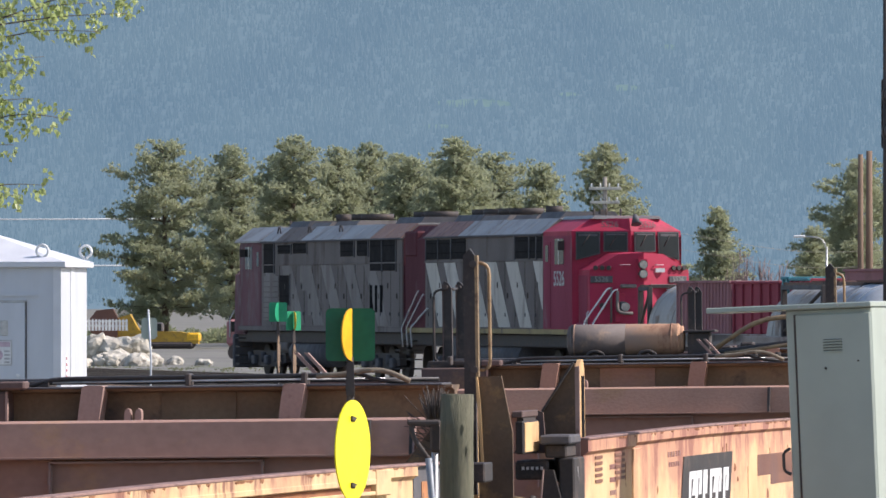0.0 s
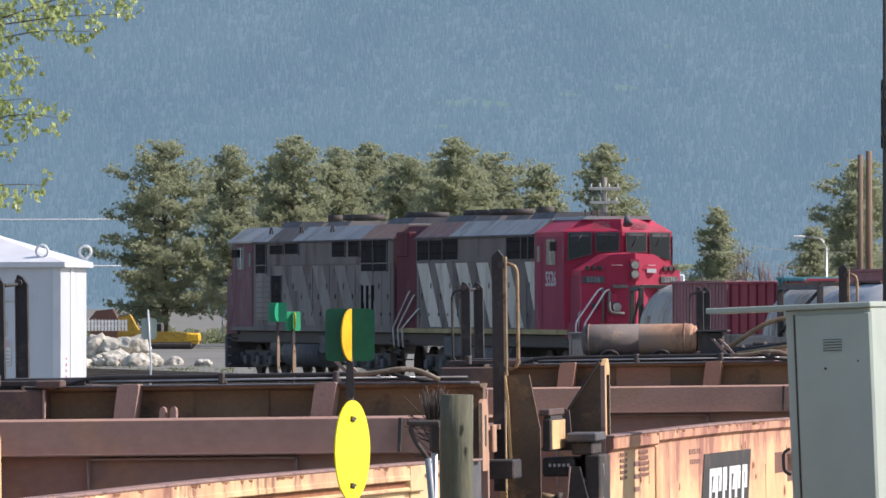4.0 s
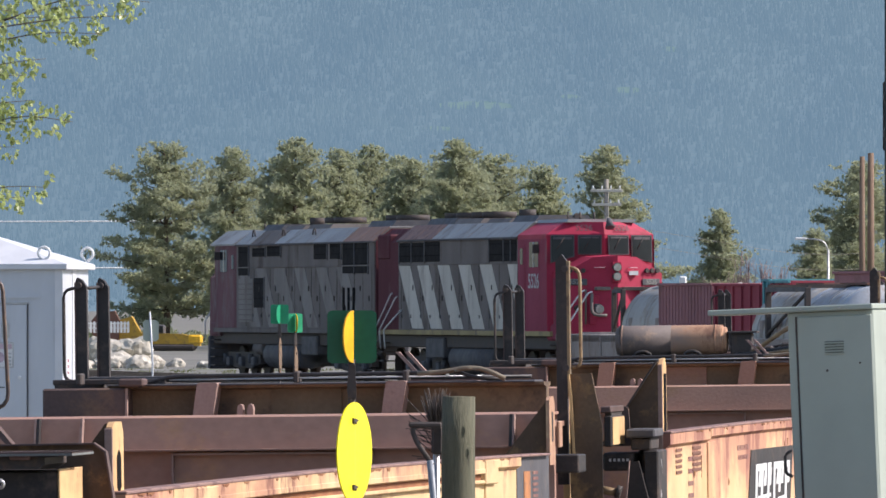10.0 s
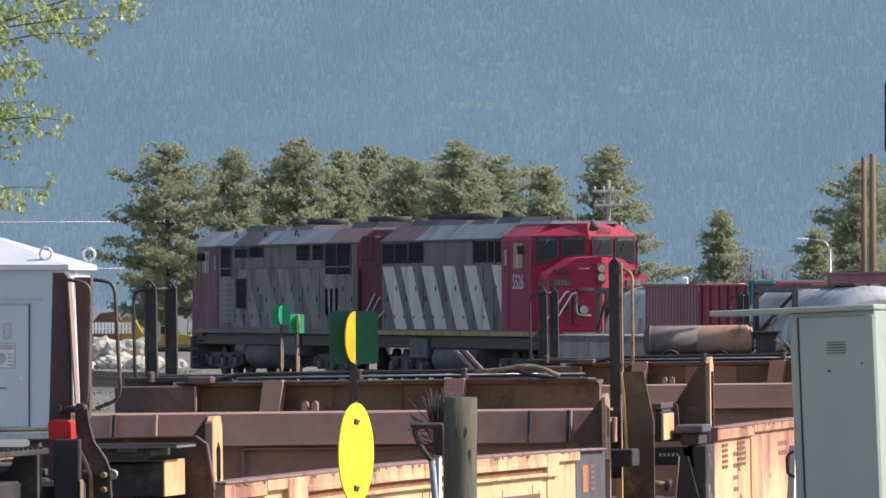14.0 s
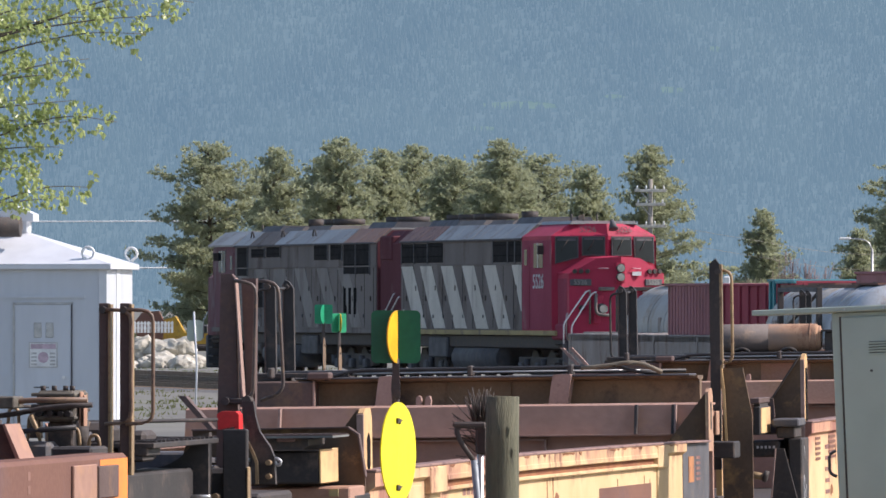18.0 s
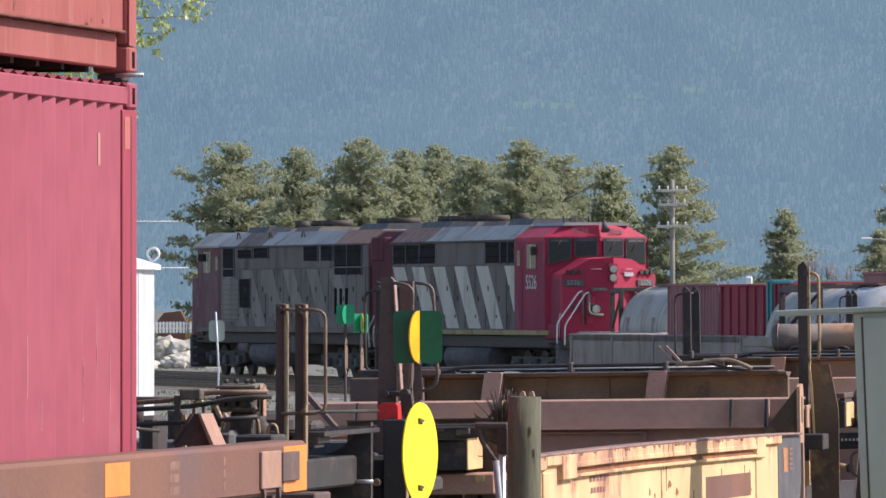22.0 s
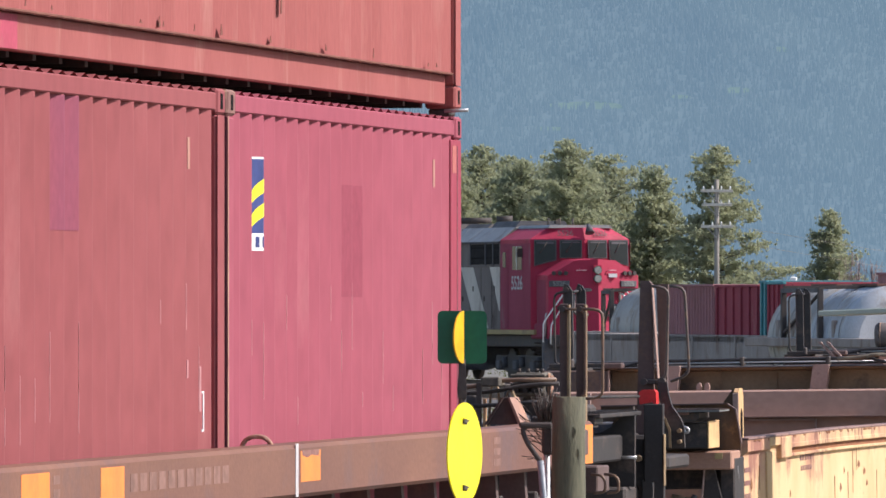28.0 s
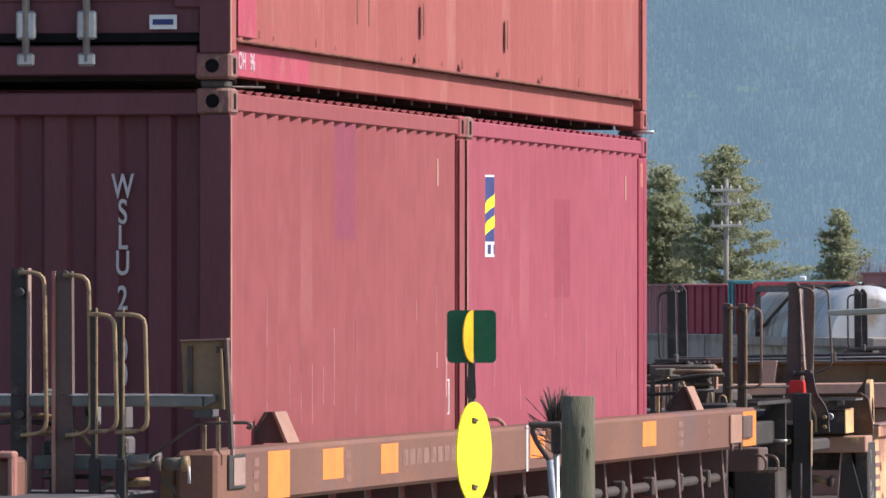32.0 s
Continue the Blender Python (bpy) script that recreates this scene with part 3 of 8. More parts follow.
# ---- pines ----
def pine(name, h, w, seed, label, m, bare=0.16, thin=1.0):
    r = np.random.default_rng(seed)
    t = thing(name, m, label, "tree", "pines behind the yard")
    lean = r.uniform(-0.02, 0.02, 2) * h
    ax = lambda z: np.array((lean[0] * (z / h) ** 2, lean[1] * (z / h) ** 2, z))
    part("trunk", T([ax(0), ax(h * 0.35), ax(h * 0.7), ax(h * 0.97)], lambda u: 0.16 * h / 11 * (1 - 0.9 * u) + 0.02, n=7), M["bark"], t)
    V, F = [], []
    lv = bmesh.new()
    z = bare * h
    tris = []
    while z < h * 0.985:
        u = (z / h - bare) / (1 - bare)
        env = w / 2 * min(1.0, 0.62 + 1.3 * u) * (1 - u ** 1.75) ** 0.8
        nb = 7 if u < 0.75 else 5
        az0 = r.uniform(0, 6.283)
        for k in range(nb):
            if r.random() > 0.9 * thin + 0.1 * u:
                continue
            az = az0 + 6.283 * k / nb + r.uniform(-0.35, 0.35)
            L = env * r.uniform(0.42, 1.2) * (0.95 + 0.7 * noise.noise((1.4 * math.cos(az) + seed, 1.4 * math.sin(az), z * 0.45)))
            L = max(0.28, L)
            rise = r.uniform(-0.1, 0.16) + 0.55 * u * u
            p0 = ax(z + r.uniform(-0.12, 0.12))
            d = np.array((math.cos(az), math.sin(az), rise))
            d = d / np.linalg.norm(d)
            lat = np.array((-d[1], d[0], 0.0))
            # the limb bends up towards its tip
            tip = p0 + d * L + np.array((0, 0, 0.1 * L))
            if L > 0.7:
                cy(lv, p0, tip * 0.9 + p0 * 0.1, 0.032, 4, 0.01)
            npad = 1 + int(2.3 * L)
            for q in range(npad):
                s = 1.0 if q == 0 else r.uniform(0.3, 1.0)
                cc = p0 + d * (L * s) + np.array((0, 0, 0.1 * L * s * s + 0.04)) + lat * r.uniform(-0.42, 0.42) * L * (1.15 - s)
                size = r.uniform(0.7, 1.2) * (0.75 + 0.3 * min(1.0, L / 2))
                nt = int(11 * size * size) + 4
                c = cc + r.normal(0, 1, (nt, 3)) * np.array((0.27, 0.27, 0.125)) * size
                nbld = 14
                dirs = r.normal(0, 1, (nt, nbld, 3)) + np.array((0, 0, 0.7)) + d * 0.5
                dirs /= np.linalg.norm(dirs, axis=2, keepdims=True)
                ln = r.uniform(0.1, 0.23, (nt, nbld, 1))
                side = np.cross(dirs, r.normal(0, 1, (nt, nbld, 3)))
                side /= np.linalg.norm(side, axis=2, keepdims=True)
                a = c[:, None, :] - side * 0.032
                b = c[:, None, :] + side * 0.032
                e = c[:, None, :] + dirs * ln
                tris.append(np.stack((a, b, e), 2).reshape(-1, 3))
        z += r.uniform(0.34, 0.56) * h / 11 * (1 - 0.3 * u)
    part("branching", lv, M["bark"], t)
    vv = np.concatenate(tris)
    me = bpy.data.meshes.new("crown")
    nv = len(vv)
    me.vertices.add(nv)
    me.vertices.foreach_set("co", vv.astype(np.float32).ravel())
    me.loops.add(nv)
    me.loops.foreach_set("vertex_index", np.arange(nv, dtype=np.int32))
    me.polygons.add(nv // 3)
    me.polygons.foreach_set("loop_start", np.arange(0, nv, 3, dtype=np.int32))
    me.update()
    me.validate()
    me.materials.append(M["needles"])
    ob = new("crown", me)
    ob.parent = t
    return t


PL = "tall lodgepole pine with uneven green crown"
p1 = pine("pine_tree", 11.3, 8.3, 11, "broad lodgepole pine with low branches beside the rocks", pose(-15.2, 486.1, -0.6), bare=0.14, thin=0.78)
p2 = pine("pine_tree", 11.2, 5.9, 12, PL, pose(-12.0, 504.1, -0.6))
p3 = pine("pine_tree", 11.5, 6.3, 13, PL, pose(-8.3, 486.1, -0.6), thin=0.9)
p4 = pine("pine_tree", 8.0, 3.3, 14, "small young pine behind the yard cars", pose(16.3, 528.1, -0.6), thin=0.85)
for src, x, y, s, rz in ((p2, -5.9, 510.1, 1.0, 100), (p3, -4.3, 528.1, 1.03, 200), (p2, -1.8, 516.1, 0.96, 30), (p3, 0.75, 504.1, 1.02, 80), (p1, 3.1, 540.1, 1.02, 150),
                         (p4, 5.6, 510.1, 1.28, 60), (p3, 9.2, 504.1, 0.99, 250), (p4, 21.6, 516.1, 0.85, 200), (p1, 26.0, 552.1, 1.0, 40), (p2, 24.5, 528.1, 0.8, 10),
                         (p2, -20.5, 624.2, 0.55, 10), (p4, 1.9, 528.1, 1.3, 320), (p4, 7.4, 564.1, 0.7, 20), (p3, -3.0, 545, 1.0, 10), (p2, -0.4, 540, 0.98, 140), (p2, -9.8, 520, 0.98, 220)):
    c = copy_thing(src, pose(x, y, -0.6, 0, 0, rz))
    c.scale = (s, s, s)

# brush along the foot of the pines
br_ = np.random.default_rng(77)
NB = 16000
bx_ = br_.uniform(-34, 4, NB)
by_ = 556 + br_.normal(0, 3, NB)
top = 0.2 + 0.5 * np.array([noise.noise((x * 0.35, 2.0, 5.0)) for x in bx_]) + 0.5 * np.array([noise.noise((x * 1.3, 7.0, 1.0)) for x in bx_])
bc = np.stack((bx_, by_, -0.7 + br_.uniform(0, 1, NB) ** 0.7 * np.maximum(0.4, top + 0.6)), 1)
bd = br_.normal(0, 1, (NB, 3)) + np.array((0, 0, 0.6))
bd /= np.linalg.norm(bd, axis=1, keepdims=True)
bs = np.cross(bd, br_.normal(0, 1, (NB, 3)))
bs /= np.linalg.norm(bs, axis=1, keepdims=True)
bv = np.stack((bc - bs * 0.09, bc + bs * 0.09, bc + bd * 0.34), 1).reshape(-1, 3)
tagged(raw("brush", bv.tolist(), [(3 * i, 3 * i + 1, 3 * i + 2) for i in range(NB)], M["brush"]), "low grey-green brush behind the yard", "brush", kind="stuff")

# bare shrubs by the utility pole
def shrub(m, h, seed):
    r = random.Random(seed)
    bm = bmesh.new()
    for k in range(26):
        a = r.uniform(0, 6.28)
        q = Vector((math.cos(a) * h * 0.35 * r.random(), math.sin(a) * 0.3, h * r.uniform(0.5, 1)))
        tb(bm, [(0.2 * math.cos(a), 0, 0), q * 0.6, q], 0.02, 4, 0.1)
        for _ in range(3):
            cy(bm, q * r.uniform(0.5, 0.9), q + Vector((r.uniform(-.5, .5), r.uniform(-.3, .3), r.uniform(0, .4))), 0.014, 4)
    o = part("bare_shrub", bm, M["dead_twig"])
    o.matrix_basis = m
    tagged(o, "leafless grey shrub at the yard's edge", "shrub", "shrubs")


for i, (x, h) in enumerate(((15.3, 4.0), (16.4, 5.3), (17.6, 4.9), (19.4, 3.4), (21.0, 3.0))):
    shrub(pose(x, 480, -0.6), h, i)


# ---- poles, lamps, wires ----
def utility_pole(name, m, h, r, arms, label, material):
    t = thing(name, m, label, "utility pole")
    part("shaft", C((0, 0, 0), (0, 0, h), r, 10, r * 0.7), material, t)
    for z, w in arms:
        part("crossarm", B(-w, w, -0.16, -0.04, z - 0.06, z + 0.06, 0.01), M["stripe"], t)
        for k in range(4):
            x = -w + 0.12 + k * (2 * w - 0.24) / 3
            part("insulator", C((x, -0.1, z + 0.06), (x, -0.1, z + 0.22), 0.05, 6, 0.03), M["white"], t)
        if w > 0.4:
            part("brace", C((-w * 0.6, -0.12, z - 0.05), (0, -0.12, z - 0.5), 0.02, 4), M["steel"], t)
    return t


utility_pole("utility_pole", pose(7.05, 386.5, -0.6), 8.0, 0.14, ((7.5, 0.7), (6.9, 0.65), (5.95, 0.7)), "grey timber utility pole with three crossarms", M["pole"])
utility_pole("utility_pole", pose(11.3, 240.1, -0.5), 6.45, 0.1, (), "brown timber pole standing beside its twin", M["polebrown"])
utility_pole("utility_pole", pose(11.55, 240.4, -0.5), 6.55, 0.12, (), "brown timber pole with bracket near the top", M["polebrown"])
lt = thing("street_lamp", pose(14.95, 345.7, -0.6), "grey street lamp with a curved arm", "street lamp")
part("shaft", C((0, 0, 0), (0, 0, 4.7), 0.06, 8, 0.04), M["steel"], lt)
part("arm", T([(0, 0, 4.6), (-0.15, 0, 5.05), (-0.9, 0, 5.12)], 0.03, 6, 0.3), M["steel"], lt)
part("lamp_head", B(-1.3, -0.85, -0.12, 0.12, 5.06, 5.16, 0.03), M["white"], lt)
for x, z in ((11.6, 3.05), (9.35, 3.3)):
    ft = thing("flood_lamp", pose(x, 348, -0.6), "white lamp head on a thin post", "lamp", "yard lamps")
    part("shaft", C((0, 0, 0), (0, 0, z), 0.04, 6), M["steel"], ft)
    part("lamp_head", B(-0.14, 0.14, -0.12, 0.12, z, z + 0.35, 0.05), M["white"], ft)
for x in (-42.0, -9.0):
    utility_pole("utility_pole", pose(x, 520, -0.6), 7.9, 0.12, ((7.4, 0.6), (4.7, 0.6)), "plain timber pole carrying two cables", M["pole"])
for z in (6.85, 4.12):
    w = part("overhead_wire", T([(-42, 520, z), (-25, 520, z - 0.06), (-9, 520, z)], 0.045, 5, 2), M["white"])
    tagged(w, "pale overhead cable slung between poles", "cable", "overhead cables")
for z in (2.2, 2.9):
    w = part("overhead_wire", T([(7, 386, z + 2.6), (16, 396, z + 1.2), (40, 420, z + 2.4)], 0.008, 4, 3), M["pole"])
    tagged(w, "dark thin overhead wire behind the yard", "cable", "overhead cables")


# ---- rock heap, digger, far clutter ----
def boulder(m, r, seed):
    bm = bmesh.new()
    bmesh.ops.create_icosphere(bm, subdivisions=3, radius=r)
    for v in bm.verts:
        n = v.co.normalized()
        v.co = n * r * (1 + 0.35 * noise.noise(n * 1.4 + Vector((seed, 0, 0))) + 0.12 * noise.noise(n * 4 + Vector((0, seed, 0))))
        v.co.z *= 0.72
    o = part("boulder", bm, M["rock"])
    o.matrix_basis = m
    tagged(o, "pale limestone boulder in a heap on the gravel", "rock", "boulders beside the yard")


rr = random.Random(4)
for i in range(30):
    x = rr.uniform(-14.6, -9.0)
    big = 0.62 if -14 < x < -11.2 else 0.35
    boulder(pose(x, 348 + rr.uniform(-2, 6), -0.55 + 0.2 * big, rr.uniform(-20, 20), 0, rr.uniform(0, 360)), big * rr.uniform(0.5, 1.1), i)
for i, x in enumerate((-13.2, -12.6, -12.2, -13.8)):
    boulder(pose(x, 352, 0.15, 0, 20 * i, 50 * i), 0.6, 40 + i)
dg = thing("excavator", pose(-15.4, 480, -0.6), "low yellow excavator parked by the big pine", "excavator")
part("body", P([(-2.15, 0.3), (2.2, 0.3), (2.2, 0.75), (1.2, 0.95), (-1.0, 1.0), (-1.5, 1.9), (-2.15, 1.7)], "y", -1.2, 1.2), M["machine"], dg)
part("cab", B(-0.7, 0.3, -1.0, 0.6, 0.9, 1.45, 0.1), M["darkgrey"], dg)
part("cab_window", B(-0.6, 0.2, -1.03, -0.99, 1.02, 1.38), M["glass"], dg)
for y in (-1.3, 0.8):
    part("track_belt", B(-2.0, 2.0, y, y + 0.5, 0, 0.5, 0.2), M["black"], dg)
part("bucket", P([(-3.6, 0.9), (-2.9, 0.4), (-2.2, 0.6), (-2.1, 1.6), (-2.4, 2.2), (-3.3, 2.1), (-3.7, 1.6)], "y", -1.4, -0.3), M["sill"], dg, "rusty brown bucket")
part("counterweight", B(1.5, 2.3, -1.22, 1.22, 0.4, 0.9, 0.1), M["amber"], dg)
sh = thing("picket_fence", pose(-14.6, 420.1, -0.6), "low white picket fence on a dirt bank beyond the rocks", "fence")
for z in (1.4, 1.62):
    part("fence_rail", B(-3.0, -0.35, -0.02, 0.02, z, z + 0.05), M["white"], sh)
for k in range(17):
    part("picket", P([(-3.0 + k * 0.16, 1.2), (-2.89 + k * 0.16, 1.2), (-2.89 + k * 0.16, 1.7), (-2.945 + k * 0.16, 1.76), (-3.0 + k * 0.16, 1.7)], "y", -0.05, -0.02), M["white"], sh)
bv_, bf_ = [], []
for j in range(9):
    for i in range(33):
        x, y = -27 + 11.6 * i / 32, 404 + 22 * j / 8
        h = 1.3 * math.sin(math.pi * j / 8) * min(1.0, 1.6 * math.sin(math.pi * i / 32)) * (1 + 0.25 * noise.noise((x * 0.7, y * 0.2, 3)))
        bv_.append((x, y, -0.7 + max(0.0, h)))
bf_ = [(j * 33 + i, j * 33 + i + 1, (j + 1) * 33 + i + 1, (j + 1) * 33 + i) for j in range(8) for i in range(32)]
tagged(raw("dirt_bank", bv_, bf_, M["rock"]), "low bank of pale dirt under the fence", "dirt bank")
tk = thing("red_truck", pose(-8.6, 390.1, -0.6), "small red truck behind the locomotives", "truck")
part("cab", B(-0.9, 0.6, -0.9, 0.9, 0.6, 1.8, 0.15), M["maroon"], tk)
part("hood", B(0.6, 1.5, -0.8, 0.8, 0.6, 1.2, 0.1), M["maroon"], tk)
part("window", B(-0.7, 0.45, -0.92, -0.88, 1.25, 1.7), M["glass"], tk)
for x in (-0.5, 1.0):
    part("wheel", C((x, -0.95, 0.35), (x, -0.7, 0.35), 0.35, 14), M["black"], tk)
hs = thing("low_building", pose(20, 576.1, -0.6), "long low tan building far across the yard", "building")
part("wall", B(-6, 14, -3, 3, 0, 2.9), M["rock"], hs)
part("roof", P([(-6.3, 2.9), (14.3, 2.9), (14.0, 3.3), (-6.0, 3.3)], "y", -3.4, 3.4), M["rock"], hs)


# ---- poplar branches beside the line ----
def poplar():
    r = random.Random(9)
    t = thing("poplar_tree", pose(-4.75, 72, -0.3), "young poplar in fresh spring leaf", "tree")
    part("trunk", T([(0, 0, 0), (0.05, 0, 2.5), (-0.05, 0.1, 5.0), (0.1, 0, 8.0)], lambda u: 0.13 * (1 - 0.75 * u), 9), M["twig"], t)
    tips = [(2.36, 4.7), (2.2, 4.58), (1.98, 4.43), (1.5, 4.25), (1.6, 4.6), (1.35, 4.1), (1.25, 4.62), (1.75, 3.72), (1.5, 3.74), (1.4, 3.9), (1.0, 4.3),
            (1.28, 3.52), (1.52, 3.2), (1.33, 3.12), (1.1, 3.35), (0.95, 3.9), (0.85, 4.6), (0.8, 3.45), (0.7, 3.35), (1.1, 4.5), (1.9, 4.68), (1.7, 4.9), (0.9, 5.2), (1.5, 5.4),
            (0.6, 3.75), (0.55, 4.2), (0.4, 4.6), (1.05, 3.7)]
    lv, lf = [], []
    for i, (x, z) in enumerate(tips):
        y = r.uniform(-0.5, 0.5)
        z0 = z - 0.14 * x - r.uniform(0, 0.2)
        pts = [Vector((0.03, 0, z0)), Vector((x * 0.4, y * 0.5, z0 + 0.5 * (z - z0) + r.uniform(-0.05, 0.1))), Vector((x * 0.75, y * 0.9, z + r.uniform(-0.05, 0.09))), Vector((x, y, z))]
        part("bough", T(pts, lambda u: 0.008 * (1 - u) + 0.0025, 6, 0.25), M["twig"], t)
        for k in range(22):
            u = 0.22 + 0.78 * (k + r.random()) / 22
            s = u * 3
            a = min(2, int(s))
            c = pts[a].lerp(pts[a + 1], min(1, s - a))
            g = c + Vector((r.gauss(0, 0.06), r.gauss(0, 0.1), r.gauss(-0.01, 0.055)))
            for q in range(r.randint(5, 11)):
                e = g + Vector((r.gauss(0, 0.03), r.gauss(0, 0.04), r.gauss(0, 0.03)))
                if e.x > x + 0.04:
                    continue
                L = r.uniform(0.036, 0.066)
                d = Vector((r.gauss(0.15, 0.5), r.gauss(0, 0.5), r.gauss(-0.8, 0.4))).normalized()
                sd = d.cross(Vector((r.gauss(0, 1), r.gauss(0, 1), r.gauss(0, 1)))).normalized()
                nn = d.cross(sd)
                o = len(lv)
                lv += [tuple(e), tuple(e + d * L * 0.35 + sd * L * 0.42 + nn * L * 0.12), tuple(e + d * L), tuple(e + d * L * 0.35 - sd * L * 0.42 + nn * L * 0.12)]
                lf += [(o, o + 1, o + 2), (o, o + 2, o + 3)]
    lo = raw("leaves", lv, lf, M["leaf"], t)
    lo["kind"] = "stuff"


poplar()
# ---- the container train ----
# forward run of the train in metres
RUN = [(0, 0.0), (2, 0.491), (4, 1.088), (6, 1.794), (8, 2.623), (10, 3.587), (12, 4.669), (14, 5.856), (16, 7.183), (18, 8.689), (20, 10.388), (22, 12.292), (24, 14.418), (26, 16.785), (28, 19.402), (30, 22.278), (32, 25.413)]
# the near track bends gently: heading in degrees at metres along it
BEND = ((0, 7.797), (25, 9.258), (45, 9.430), (65, 9.030), (90, 6.826), (140, 6.826))
LINE = [(-7.649, 0.0)]
for k in range(280):
    hd = radians(np.interp(0.5 * k + 0.25, [b[0] for b in BEND], [b[1] for b in BEND]))
    LINE.append((LINE[-1][0] + 0.5 * math.sin(hd), LINE[-1][1] + 0.5 * math.cos(hd)))


def line_at(u):
    g = [0.5 * k for k in range(len(LINE))]
    return Vector((np.interp(u, g, [p[0] for p in LINE]), np.interp(u, g, [p[1] for p in LINE]), 0))


def car_at(u, ends):
    """The frame of a stiff car whose two trucks stand on the bent line."""
    p, q = line_at(u + ends[0]), line_at(u + ends[1])
    d = (q - p).normalized()
    return Matrix.Translation(p - d * ends[0]) @ pose(0, 0, 0, 0, 0, -math.degrees(math.atan2(d.x, d.y)))


def rides(ob, u, ends, local):
    ob.matrix_basis = car_at(u, ends) @ local
    MOVING.append((ob, [(t, car_at(u + r, ends) @ local) for t, r in RUN]))


def turned(y, yaw, x=0.0, roll=-0.7):
    """A small yaw about a place y along the car, and its lean on the curve."""
    lean = Matrix.Translation((-2.2, 0, 0)) @ pose(0, 0, 0, 0, roll, 0) @ Matrix.Translation((2.2, 0, 0))
    return Matrix.Translation((x, y, 0)) @ pose(0, 0, 0, 0, 0, yaw) @ Matrix.Translation((0, -y, 0)) @ lean


def camber(ob):
    """The side wall is bowed: higher along the well, lower towards the front."""
    bm = bmesh.new()
    bm.from_mesh(ob.data)
    ys = [v.co.y for v in bm.verts]
    y = 1.0
    while y < 14.5:
        if min(ys) < y - 0.4 and max(ys) > y + 0.4:
            bmesh.ops.bisect_plane(bm, geom=bm.verts[:] + bm.edges[:] + bm.faces[:], plane_co=(0, y, 0), plane_no=(0, 1, 0))
        y += 1.5
    for v in bm.verts:
        v.co.z += float(np.interp(v.co.y, (-1, 0, 5, 8, 11, 12.5, 14, 15), (0.026, 0.026, 0.018, 0.002, -0.016, -0.028, -0.042, -0.05)))
    bm.to_mesh(ob.data)
    bm.free()


def loop_rail(t, x, y, z0, z1, dx, dy=0.0, r=0.011, name="handrail"):
    """A bent grab rail standing off its post."""
    part(name, T([(x, y, z1), (x + dx, y + dy, z1 - 0.015), (x + dx, y + dy, z0), (x, y, z0)], r, 8, 0.06), M["tube"], t)


def axle_truck(t, y, x):
    for dy in (-0.9, 0.9):
        for s in (-0.75, 0.75):
            part("wheel", C((x + s - 0.06, y + dy, 0.42), (x + s + 0.06, y + dy, 0.42), 0.42, 20), M["black"], t)
        part("axle", C((x - 0.8, y + dy, 0.42), (x + 0.8, y + dy, 0.42), 0.07, 8), M["black"], t)
    for s in (-1.0, 1.0):
        part("side_frame", P([(y - 1.2, 0.35), (y - 1.1, 0.55), (y - 0.4, 0.62), (y + 0.4, 0.62), (y + 1.1, 0.55), (y + 1.2, 0.35), (y + 0.6, 0.3), (y + 0.3, 0.18), (y - 0.3, 0.18), (y - 0.6, 0.3)], "x", x + s - 0.07, x + s + 0.07), M["black"], t)


